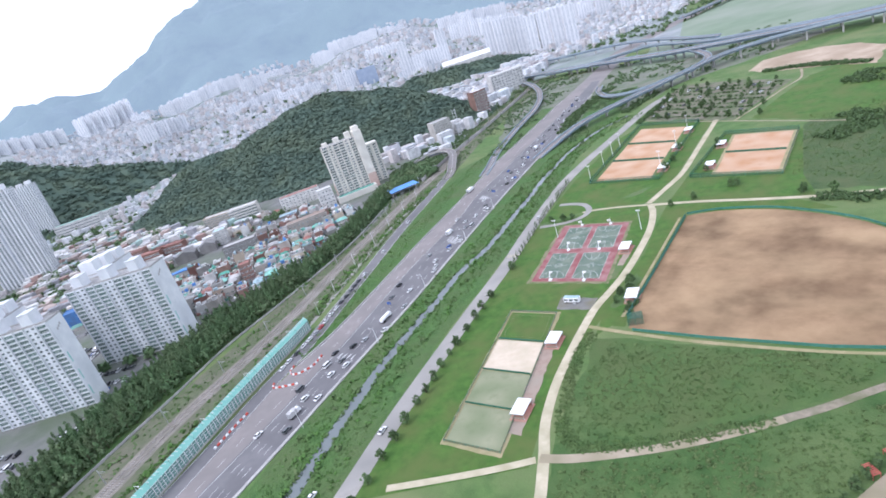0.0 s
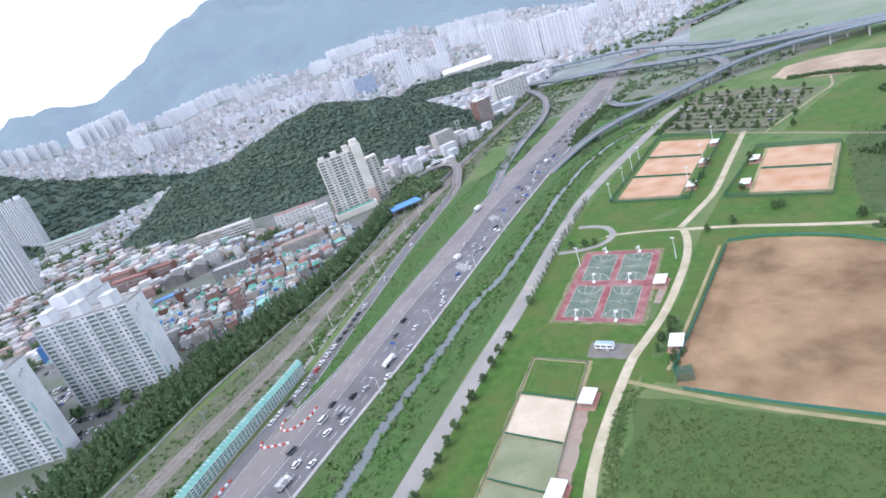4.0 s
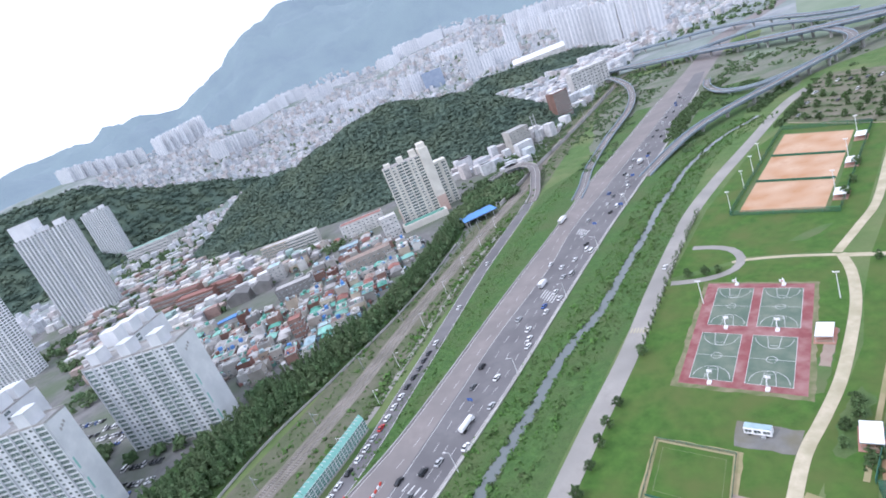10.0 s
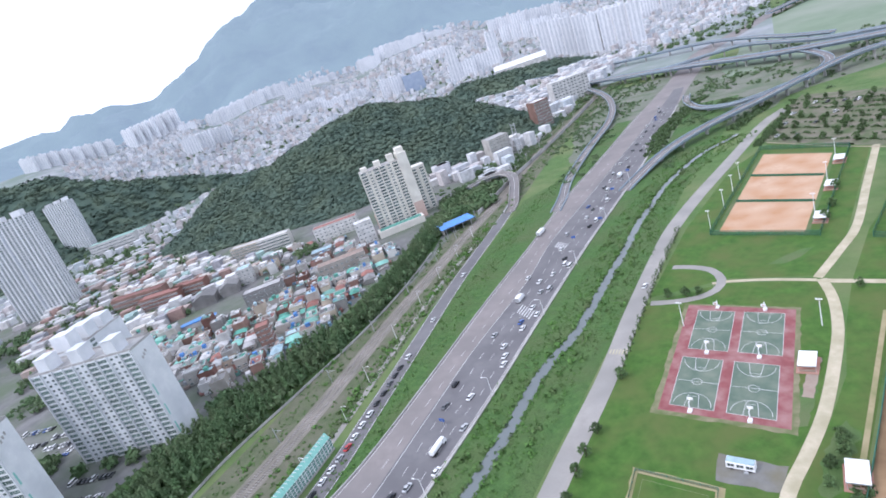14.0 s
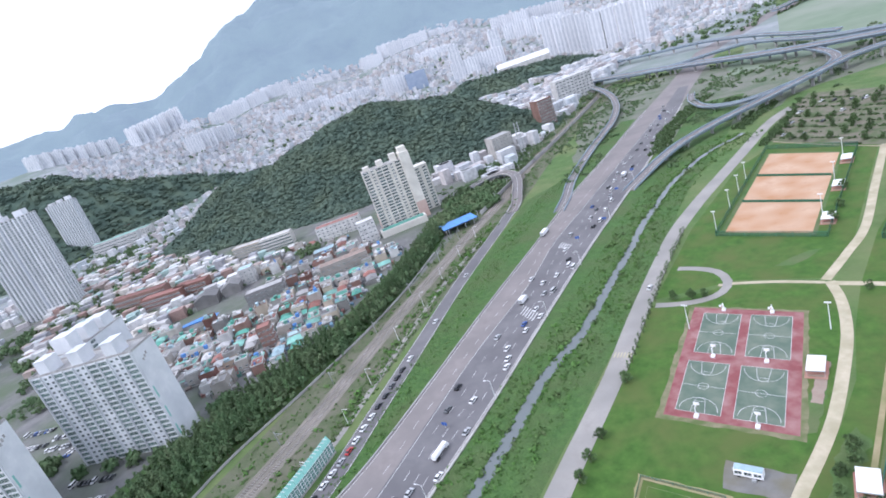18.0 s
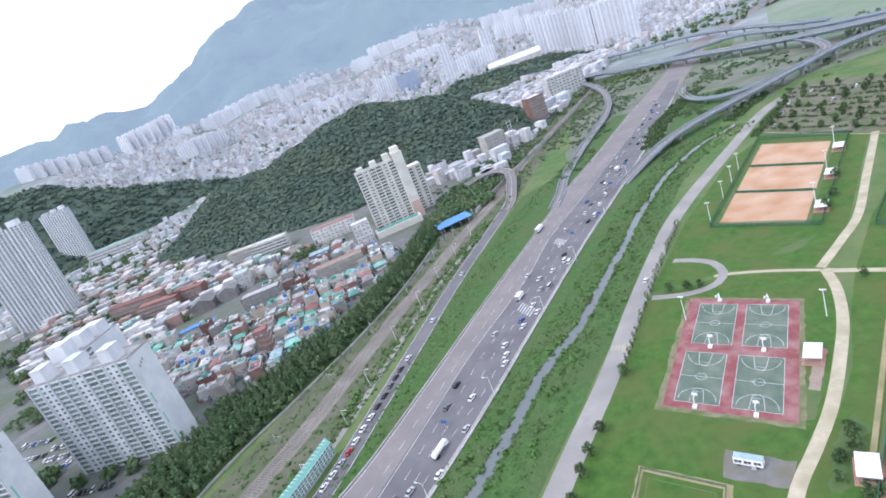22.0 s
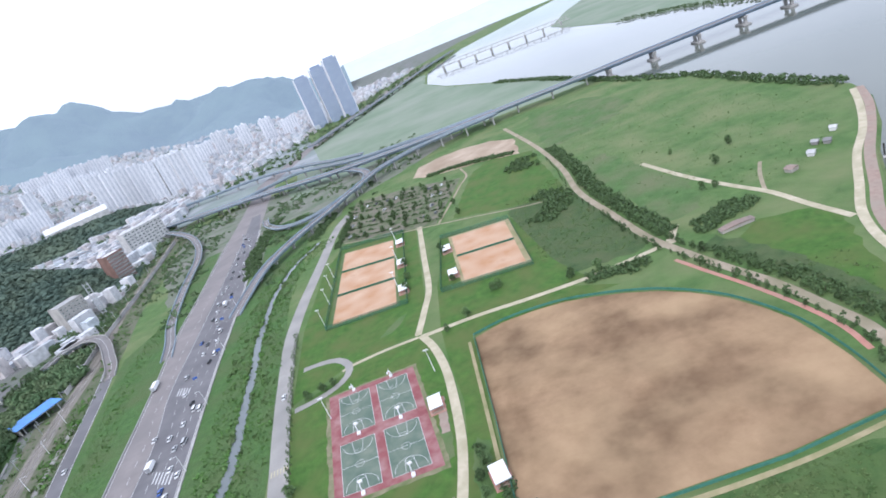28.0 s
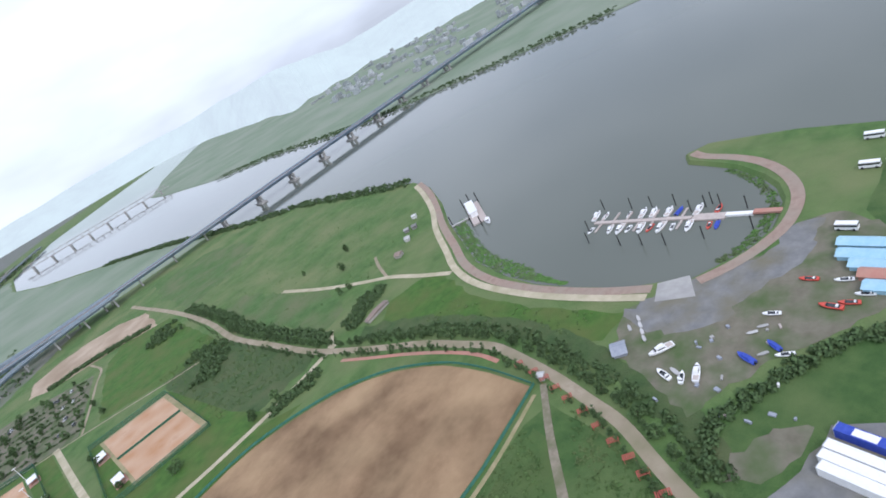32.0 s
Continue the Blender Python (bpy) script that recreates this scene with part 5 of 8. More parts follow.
for k in range(420):
    x, y = r.uniform(820, 1350), r.uniform(480, 1350)
    if not inside(x, y, FAR_BANK) or noise.noise(Vector((x, y, 7)) / 160) < -0.05 or x < 760 + 0.18 * abs(y - 500):
        continue
    w, dp, h, t = r.uniform(7, 18), r.uniform(7, 12), r.choice((4, 5, 6, 8, 14)), r.uniform(0, 3)
    c, s = math.cos(t), math.sin(t)
    n = len(vs)
    for zz in (0, h):
        for px, py in ((-w, -dp), (w, -dp), (w, dp), (-w, dp)):
            vs.append((x + (c * px - s * py) / 2, y + (s * px + c * py) / 2, zz))
    fs += [tuple(n + i for i in q) for q in SIDES]
tagged(new("far_bank_houses", mesh_of(vs, fs, FAR_BANK_HOUSE, "far_bank_houses")), "scattered houses on the far bank, tones paled for haze", "houses", kind="stuff")


def slab_proto(w, d, floors):
    b = thing("apartment_block", "pale slab block of flats with haze in its colours", "apartment block", Matrix.Identity(4), "far apartment blocks")
    H = floors * 2.9
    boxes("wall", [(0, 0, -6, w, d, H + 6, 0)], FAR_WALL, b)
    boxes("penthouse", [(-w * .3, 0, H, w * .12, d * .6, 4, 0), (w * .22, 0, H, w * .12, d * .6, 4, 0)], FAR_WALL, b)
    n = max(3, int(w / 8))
    boxes("window_grid", [(w * ((i + 0.5) / n - 0.5), -d / 2, f * 2.9 + 1.0, w / n * 0.55, 0.3, 1.3) for i in range(n) for f in range(floors)], HAZED_GLASS, b)["kind"] = "stuff"
    return b


def stand_off(a, el):
    """How far off, on one bearing, the sloping ground shows at an elevation in degrees."""
    d = 1300.0
    while d < 2500 and rise(d, a) < CZ + d * math.tan(radians(el)):
        d += 10
    return d


PROTOS = [slab_proto(48, 13, 17), slab_proto(36, 14, 24), slab_proto(74, 13, 16), slab_proto(28, 18, 31), slab_proto(66, 14, 8)]
first = set()
r = random.Random(21)
# rows of flats: bearing and elevation of the two ends, how many, which kind, their turn
for a0, e0, a1, e1, n, pr, tn in (
    (76.0, 1.7, 70.2, 1.0, 8, 0, 40), (68.3, 0.8, 64.3, 1.2, 7, 1, 34), (63.6, 0.75, 61.0, 0.8, 2, 4, 48), (61.2, 0.1, 56.8, 0.4, 8, 0, 50), (60.4, 0.3, 57.2, 0.5, 5, 0, 50),
    (56.0, 0.6, 54.5, 0.6, 3, 0, 52), (53.8, 0.05, 52.4, 0.05, 3, 0, 50), (51.5, 0.5, 50.0, 0.5, 3, 4, 48), (63.9, -1.4, 61.0, -1.4, 6, 0, 50), (55.5, -1.5, 52.0, -1.2, 4, 4, 50), (50.5, -1.7, 48.0, -1.8, 4, 4, 46),
    (46.3, 0.2, 45.3, 0.1, 3, 0, 46), (44.5, 0.7, 43.0, 0.6, 4, 0, 46), (42.2, 0.6, 41.0, 0.6, 2, 2, 44), (40.2, 1.0, 38.2, 0.8, 3, 4, 44), (41.0, -0.6, 38.8, -0.8, 5, 4, 42), (44.9, -2.6, 43.9, -2.7, 2, 0, 46),
    (37.6, -3.5, 35.0, -3.4, 2, 2, 42), (38.2, -3.5, 34.2, -3.3, 2, 3, 42), (29.4, -4.3, 26.2, -4.9, 4, 3, 35), (25.2, -5.4, 21.4, -5.6, 4, 3, 30), (32.5, -1.6, 27.5, -2.4, 6, 0, 38), (33.5, -0.6, 28.0, -1.0, 6, 0, 38),
    (24.5, -3.2, 20.0, -3.7, 4, 0, 30), (18.5, -3.8, 14.0, -4.3, 3, 1, 26), (12.0, -4.5, 9.0, -4.7, 2, 0, 20), (23.0, -2.2, 17.0, -2.8, 3, 4, 28)):
    for k in range(n):
        u = k / max(1, n - 1)
        aa = a0 + (a1 - a0) * u
        rr = stand_off(aa, e0 + (e1 - e0) * u)
        x, y, z = polar(rr, aa, rise(rr, aa))
        m = basis(x, y, tn + r.uniform(-4, 4), z)
        if pr not in first:
            PROTOS[pr].matrix_basis = m
            first.add(pr)
        else:
            copy_thing(PROTOS[pr], m)
# blue hall among them, and the broad white roof of an arena below
d = stand_off(42.4, -2.9)
x, y, z = polar(d, 42.4, 0)
plain_building("department_store", x, y, 44, 58, 34, 45 + rise(d, 42.4), BLUE_GLASS, ROOFS[6], "blue clad hall among pale flats", "building")
x, y, _ = polar(1480, 32.2, 0)
gable_hall("arena", x, y, 122, 46, 130, 40, 10, WALLS[4], FAR_WALL, "broad arena with a white ridged roof behind a wooded knoll")
# three slate blue glass towers by the river
bm = bmesh.new()
add_box(bm, 0, 0, -0.3, 36.6, 28.6, 0.6)
BAND = bpy.data.meshes.new("floor_band")
bm.to_mesh(BAND)
bm.free()
BAND.materials.append(HAZED_GLASS)
for k, (x, y, h) in enumerate(((-178, 1400, 132), (-132, 1410, 142), (-90, 1400, 150))):
    b = thing("glass_tower", "slate blue glass apartment tower, paled for haze", "tower", basis(x, y, 15), "three blue glass towers")
    boxes("wall", [(0, 0, 0, 36, 28, h, 0)], BLUE_GLASS, b)
    boxes("crown", [(0, 0, h, 26, 18, 7, 0)], BLUE_GLASS, b)
    boxes("fin", [(-18.5, 0, 0, 1.2, 28.6, h + 4, 0)], FAR_WALL, b)
    boxes("fin", [(18.5, 0, 0, 1.2, 28.6, h + 4, 0)], FAR_WALL, b)
    many("floor_band", BAND, [pose(0, 0, 6 + 6 * i) for i in range(int(h / 6))], b)


# ---- trees and bushes ----
def crown_mesh(name, seed, tall, wide, count, shape, mat):
    """A crown of many small leafy clumps round a stem; shape gives the half width at each height from 0 to 1."""
    r = random.Random(seed)
    spots = []
    for k in range(count):
        t = (k + r.random()) / count
        rad = wide * shape(t) * r.uniform(0.35, 1.05)
        a = r.uniform(0, 6.283)
        s = wide * r.uniform(0.22, 0.42) * (0.6 + 0.4 * shape(t))
        spots.append((rad * math.cos(a), rad * math.sin(a), tall * (0.16 + 0.80 * t), s, r.uniform(0.8, 1.4)))
    ob = clumps(name, spots, FINE_SPRAYS, mat, seed)
    me = ob.data
    bpy.data.objects.remove(ob)
    return me


def trunk_mesh(tall, thick):
    bm = bmesh.new()
    bmesh.ops.create_cone(bm, cap_ends=True, segments=6, radius1=thick, radius2=thick * 0.35, depth=tall * 0.7, matrix=Matrix.Translation((0, 0, tall * 0.35)))
    for k in range(4):
        m = pose(0, 0, tall * (0.28 + 0.1 * k), 0, 48, 90 * k + 20)
        bmesh.ops.create_cone(bm, cap_ends=False, segments=4, radius1=thick * 0.45, radius2=thick * 0.15, depth=tall * 0.3, matrix=m @ Matrix.Translation((0, 0, tall * 0.13)))
    me = bpy.data.meshes.new("trunk")
    bm.to_mesh(me)
    bm.free()
    me.materials.append(BARK)
    return me


TREE_GREEN = isles(material("poplar leaves", (0.076, 0.140, 0.058), (0.125, 0.200, 0.086), 2, 0.8, each=0.3), 0.86, 1.24)
PARK_GREEN = isles(material("park tree leaves", (0.055, 0.100, 0.036), (0.096, 0.152, 0.056), 2, 0.8, each=0.3), 0.75, 1.35)
POPLARS = [(trunk_mesh(10, 0.22), crown_mesh("crown", 40 + i, 10 + i, 2.4, 46, lambda t: (1 - t) ** 0.7 * (0.55 + 0.9 * t) + 0.08, TREE_GREEN)) for i in range(4)]
ROUND = [(trunk_mesh(5.5, 0.18), crown_mesh("crown", 60 + i, 5.6, 2.3, 40, lambda t: math.sin(math.pi * (0.18 + 0.80 * t)) ** 0.7, PARK_GREEN)) for i in range(4)]
SLENDER = [(trunk_mesh(5, 0.12), crown_mesh("crown", 80 + i, 5.0, 1.25, 26, lambda t: (1 - t) ** 0.6 * (0.5 + t) + 0.1, PARK_GREEN)) for i in range(3)]


def tree(kind, x, y, size, label, group, r, z=0.0):
    tr, cr = kind[r.randrange(len(kind))]
    e = thing("tree", label, "tree", pose(x, y, z, 0, 0, r.uniform(0, 360)) @ Matrix.Scale(size, 4), group)
    put("trunk", tr, e, Matrix.Identity(4))
    put("crown", cr, e, Matrix.Identity(4))
    return e


def along(line, gap, jitter, r):
    """Points every gap metres along a smooth line, with the way across it."""
    pts = spline(line, 2.0)
    left, done = 0.0, []
    for a, b in zip(pts, pts[1:]):
        d = (b - a).length
        while left < d:
            p = a + (b - a) * (left / d)
            n = Vector((-(b - a).y, (b - a).x, 0)).normalized()
            done.append((p.x + r.uniform(-jitter, jitter), p.y + r.uniform(-jitter, jitter), n))
            left += gap * r.uniform(0.85, 1.15)
        left -= d
    return done


# poplar belt between railway and town
BELT_E = [(-135, -215), (-146, -188), (-160, -147), (-175, -81), (-182, -30), (-190, 26), (-202, 76), (-222, 130), (-240, 172)]
r = random.Random(31)
rest = []
made = 0
for row in range(7):
    for x, y, n in along(BELT_E, 4.4, 1.0, r):
        south = ease((60 - y) / 160)
        wide = 3 + row * (3.1 + 2.2 * south) + r.uniform(-1, 1)
        if row >= 4 and y > 20:
            continue
        px, py = x + n.x * wide, y + n.y * wide
        if made < 78 and y < 150:
            tree(POPLARS, px, py, r.uniform(0.65, 1.1), "tall narrow green poplar in a dense roadside belt", "poplar belt", r)
            made += 1
        else:
            tall = r.uniform(0.8, 1.25)
            for k in range(9):
                spread = 1.5 * (1 - k / 10)
                rest.append((px + r.uniform(-spread, spread), py + r.uniform(-spread, spread), (1 + k * 1.15) * tall, r.uniform(1.2, 2.0) * (1.1 - k * 0.07), r.uniform(0.9, 1.5)))
# undergrowth of the belt, and trees between the flats
UNDER = isles(material("belt undergrowth", (0.068, 0.128, 0.054), (0.112, 0.180, 0.080), 3, 0.85, tone=(0.122, 0.165, 0.080), tone_size=16), 0.86, 1.24)
for x, y, n in along(BELT_E, 1.1, 1.5, r):
    for k in range(5):
        w = r.uniform(-1, 36 if y < 0 else 17)
        rest.append((x + n.x * w, y + n.y * w, r.uniform(0.5, 6.0), r.uniform(1.0, 2.3), r.uniform(0.8, 1.5)))
for cx, cy, spread, num in ((-205, -62, 9, 60), (-280, -96, 6, 40), (-224, -52, 9, 60), (-262, -119, 3, 14), (-247, -108, 3, 14), (-235, -100, 3, 14), (-222, -92, 3, 14), (-212, -86, 4, 30), (-200, -150, 5, 40), (-296, -128, 9, 40), (-330, -70, 14, 50), (-262, -150, 7, 40), (-372, -140, 12, 50), (-420, -100, 20, 60), (-480, -80, 24, 80), (-560, -60, 30, 80), (-440, -150, 30, 60), (-620, 0, 40, 90), (-660, -50, 40, 90), (-960, 150, 40, 60), (-1180, 130, 50, 60), (-1250, 210, 40, 50), (-880, 190, 50, 60), (-280, 268, 16, 80), (-262, 330, 14, 50), (-300, 330, 18, 60), (-330, 400, 20, 60), (-345, 560, 16, 50), (-1000, 260, 60, 60), (-520, -20, 30, 60), (-560, 20, 40, 70), (-700, 60, 60, 120),
                            (-258, 195, 16, 200), (-238, 222, 18, 260), (-252, 258, 15, 220), (-272, 235, 18, 200), (-395, 140, 14, 40), (-440, 130, 16, 50), (-345, 96, 8, 20), (-455, 70, 14, 30), (-355, 420, 30, 80), (-300, 440, 12, 40), (-900, 110, 70, 140)):
    for k in range(num):
        a, d = r.uniform(0, 6.283), spread * math.sqrt(r.random())
        s = r.uniform(1.4, 2.8) * (1.5 if cx < -500 else 1)
        rest.append((cx + d * math.cos(a), cy + d * math.sin(a), r.uniform(1, 4.5), s, r.uniform(0.9, 1.3)))
tagged(clumps("undergrowth", rest, SMALL_LUMPS, UNDER, 9), "tangled green undergrowth and shrubs between trees and flats", "shrubs", kind="stuff")

# weeds on the banks of the brook, the slope by the slip road and the railway
r = random.Random(33)
weeds = []
for line, half, gap, low, big in ((BROOK_LINE, 3.6, 0.5, 2.2, 1.25), (BROOK_LINE, 16.5, 0.15, 3.0, 0.95), ([(-101, -80), (-106, -50), (-117, -15), (-128, 30), (-145, 95), (-165, 180), (-172, 240), (-178, 330)], 7.5, 0.17, 0, 0.6),
                                  (RAILWAY, 21.0, 0.34, 5.8, 1.1), ([(-106, -190), (-120, -110), (-133, -40), (-158, 40), (-178, 110), (-196, 180)], 5.0, 0.5, 0, 1.5)):
    for x, y, n in along(line, gap, 0.6, r):
        w = r.choice((-1, 1)) * r.uniform(low, half)
        if low == 0:
            w *= ease((y + 95) / 60) * 0.7 + 0.3
        s = big * r.uniform(0.3, 0.95) * (2.3 if r.random() < 0.10 else 1)
        weeds.append((x + n.x * w, y + n.y * w, s * 0.15, s, r.uniform(0.5, 1.1)))
tagged(clumps("weeds", weeds, FINE_SPRAYS, BUSH, 8), "lush tangled weeds and low bushes on the banks", "weeds", kind="stuff")

# street trees of the park road
r = random.Random(35)
for x, y, n in along([(a + 6.2, b) for a, b in ROAD_PARK[1:6]], 9.5, 0.5, r):
    if y < -10 or r.random() < 0.5:
        tree(ROUND, x, y, r.uniform(0.6, 1.0), "small round dark green tree beside the park road", "trees by the park road", r)
for x, y, n in along([(a + 5.2, b) for a, b in ROAD_PARK[5:9]], 5.0, 0.4, r):
    tree(SLENDER, x, y, r.uniform(0.8, 1.15), "slender dark cypress-like tree beside the park road", "trees by the park road", r)
for x, y in ((-14, 76), (-9, 78), (-22, 75), (49, 87), (30, 192), (31, 168), (30, 152), (50.5, -12), (53, -6), (52, -1), (51, -19), (58, 140), (57, 186), (55, 196), (77, 110), (80, 111)):
    tree(ROUND, x, y, r.uniform(0.75, 1.1), "round dark green tree on a lawn", "single park trees", r)
for x, y in ((245, 180), (217, 201), (224, 158), (201, 131), (207, 128), (167, 220), (149, 294), (60, 94), (127, 90), (114, 92)):
    tree(ROUND, x, y, r.uniform(0.7, 1.2), "lone dark bush-like tree in the meadow", "single park trees", r)
# avenue
AVENUE = [(137, -112), (148, -93), (159, -76), (165, -61), (171, -45), (177, -24), (180, -9), (178, 8), (175, 29), (168, 54), (161, 83), (157, 106), (155, 148), (153, 200), (160, 264), (162, 353), (157, 480)]
for side, gap, kind in ((-4.6, 8.0, ROUND), (4.4, 9.0, SLENDER)):
    for x, y, n in along(AVENUE, gap, 0.6, r):
        if y < 140 and side < 0 or y < 300:
            tree(kind, x - n.x * -side, y - n.y * -side, r.uniform(0.6, 0.95), "small green avenue tree", "avenue trees", r)
# parking ground trees
for k in range(9):
    for j in range(10):
        x, y = -20 + j * 10.4 + r.uniform(-2, 2), 294 - j * 4.4 + k * 13.2 + r.uniform(-2, 2)
        if k % 2 == 0 and (j + k) % 4 or r.random() < 0.18:
            tree(ROUND, x, y, r.uniform(0.7, 1.2), "round tree among parked cars", "parking ground trees", r)
# hedgerows: east of the avenue, round the yard, the far shore and the ball field
r = random.Random(37)
hedge = []
for line, half, gap, big in (([(150, -108), (160, -90), (168, -76), (174, -62), (181, -44), (187, -22), (188, 0), (184, 30), (178, 50), (172, 72)], 3.6, 0.75, 1.25), ([(168, 100), (165, 130), (163, 160), (163, 200), (168, 250), (170, 330)], 5.0, 0.5, 1.8),
                             ([(207, -131), (197, -120), (186, -111), (174, -104), (163, -99), (150, -104)], 2.4, 0.5, 1.3), ([(176, 88), (188, 92), (202, 96), (210, 100)], 3.5, 0.3, 1.6), ([(178, 96), (190, 100), (204, 106)], 2.5, 0.4, 1.4),
                             ([(338, 205), (333, 281), (329, 372), (315, 425), (296, 506), (266, 704), (222, 887)], 7, 0.8, 2.0), ([(120, 175), (135, 190), (140, 210), (130, 225)], 9, 0.4, 1.9), ([(140, 75), (132, 84), (120, 84), (148, 80)], 4, 0.5, 1.5),
                             ([(58, -26), (58, -16)], 1.5, 0.6, 1.1),
                             ([(60, 402), (90, 395), (118, 378), (142, 362)], 3, 0.4, 1.9), ([(145, 300), (130, 312), (150, 330)], 8, 0.6, 2.0), ([(-27, 285), (-25, 325), (-20, 366)], 2.6, 0.5, 1.3), ([(-56, 338), (-50, 372), (-44, 400), (-62, 425), (-90, 450)], 6, 0.45, 1.6),
                             ([(-106, 300), (-118, 350), (-122, 420), (-120, 480)], 8, 0.5, 1.8), ([(520, 1045), (564, 871), (575, 605), (605, 498), (652, 368), (720, 200)], 14, 1.6, 1.9)):
    for x, y, n in along(line, gap * 0.8, 0.8, r):
        w = r.uniform(-half, half)
        s = big * r.uniform(0.45, 1.15)
        hedge.append((x + n.x * w, y + n.y * w, s * 0.5, s, r.uniform(0.8, 1.2)))
# small trees on both sides of the avenue and low planting between parked cars
for side in (-4.4, 3.9):
    for x, y, n in along(AVENUE[:13], 4.6, 0.7, r):
        px, py, s = x + n.x * side, y + n.y * side, r.uniform(0.7, 1.25)
        if r.random() < 0.8:
            for k in range(6):
                hedge.append((px + r.uniform(-.7, .7) * s, py + r.uniform(-.7, .7) * s, (0.8 + 0.55 * k) * s, s * r.uniform(0.6, 1.0) * (1.15 - 0.1 * k), 1.0))
for k in range(9):
    for x, y, n in along([(-26, 302 + k * 12.6), (30, 275 + k * 12.0), (62 + k * 2.6, 256 + k * 11.5)], 1.6, 0.9, r):
        if r.random() < (0.85 if k % 2 == 0 else 0.35) and y < 405:
            s = r.uniform(0.4, 1.5)
            hedge.append((x, y, s * 0.4, s, 0.9))
tagged(clumps("hedgerow", hedge, SMALL_LUMPS, PARK_GREEN, 7), "thick uneven dark green hedgerows and thickets", "hedge", kind="stuff")
# thickets between the ramps of the interchange
r = random.Random(36)
thicket = []
while len(thicket) < 3600:
    x, y = r.uniform(-330, 60), r.uniform(235, 690)
    road = between(sorted((b, a) for a, b in ((-90, 138), (-112, 300), (-140, 470), (-160, 600), (-185, 800))), y)
    if road - 48 < x < road + 6 or noise.noise(Vector((x, y, 0)) / 45) < (0.05 if x > -190 else -0.2) or x > -82 and y < 335 or x > -46 and y < 420 or -7 < x + between(((231, 220), (340, 250), (520, 285), (700, 320)), y) < 7:
        continue
    for k in range(3):
        s = r.uniform(0.8, 2.2)
        thicket.append((x + r.uniform(-3, 3), y + r.uniform(-3, 3), s * 0.5, s, 0.9))
tagged(clumps("thicket", thicket, FINE_SPRAYS, UNDER, 15), "green thickets between the interchange ramps", "shrubs", kind="stuff")

# trees and shrubs scattered among the houses, and over the far city
r = random.Random(38)
green = []
for k in range(420):
    x, y = r.uniform(-900, -225), r.uniform(-80, 200)
    if inside(x, y, TOWN) and not inside(x, y, STREET):
        s = r.uniform(0.8, 2.2) * (1.4 if x < -425 else 1)
        for j in range(3):
            green.append((x + r.uniform(-s, s), y + r.uniform(-s, s), r.uniform(1, 3.5), s, 1.1))
for k in range(2600):
    a, d = r.uniform(2, 80), 760 + 1100 * r.random()
    x, y, z = polar(d, a, rise(d, a))
    if hill_height(x, y, RIDGE, 205) < 1 and x < -235 - max(0, (y - 330)) * 0.25:
        s = r.uniform(3, 7)
        green.append((x, y, z + s * 0.5, s, 0.9))
for k in range(500):
    y = r.uniform(900, 2200)
    x = -330 + (y - 900) * 0.34 + r.uniform(-60, 160)
    s = r.uniform(3, 8)
    green.append((x, y, s * 0.4, s, 0.8))
tagged(clumps("town_greenery", green, FINE_SPRAYS, UNDER, 12), "small trees and shrubs scattered among houses", "trees", kind="stuff")
# rough tufts in the tall-grass meadow
r = random.Random(39)
tufts = []
for poly, num in (([(58, -48), (150, -46), (140, -60), (120, -74), (95, -88), (74, -100), (60, -100), (56, -70)], 1900), ([(64, -116), (84, -107), (112, -90), (150, -64), (160, -58), (150, -84), (120, -125), (80, -160), (65, -160)], 1900), ([(106, 120), (150, 95), (150, 250), (108, 230)], 1200), ([(170, 110), (260, 110), (320, 190), (300, 400), (180, 420)], 900), ([(180, 40), (206, 40), (205, -50), (190, -40)], 200)):
    xs, ys = [p[0] for p in poly], [p[1] for p in poly]
    while num:
        x, y = r.uniform(min(xs), max(xs)), r.uniform(min(ys), max(ys))
        if inside(x, y, poly):
            s = r.uniform(0.25, 0.8) * (1.6 if r.random() < 0.06 else 1)
            tufts.append((x, y, 0.05, s, r.uniform(0.4, 0.9)))
            num -= 1
for x, y, n in along([(48, -43), (48.6, -62), (52.5, -82), (59, -100), (68, -105), (88, -98), (118, -82)], 0.12, 0.8, r):
    s = r.uniform(0.3, 0.95)
    w = r.uniform(-2.6, 2.6)
    tufts.append((x + n.x * w, y + n.y * w, 0.05, s, r.uniform(0.5, 0.9)))
TUFT = isles(material("meadow tufts", (0.056, 0.114, 0.031), (0.096, 0.158, 0.048), 6, 0.9, tone=(0.112, 0.150, 0.056), tone_size=30), 0.84, 1.2)
tagged(clumps("meadow_tufts", tufts, FINE_SPRAYS, TUFT, 6), "uneven tufts of tall meadow grass", "grass", kind="stuff")


# ---- viaducts and bridges ----
RAIL_BLUE = material("pale blue parapet", (0.24, 0.31, 0.37), (0.33, 0.40, 0.45), 5, 0.6)
GIRDER = material("blue grey steel girder", (0.16, 0.24, 0.32), (0.24, 0.32, 0.40), 8, 0.6)
DECK = material("viaduct deck asphalt", (0.165, 0.155, 0.155), (0.225, 0.215, 0.21), 9, 0.85, tone=(0.20, 0.175, 0.165), tone_size=30)


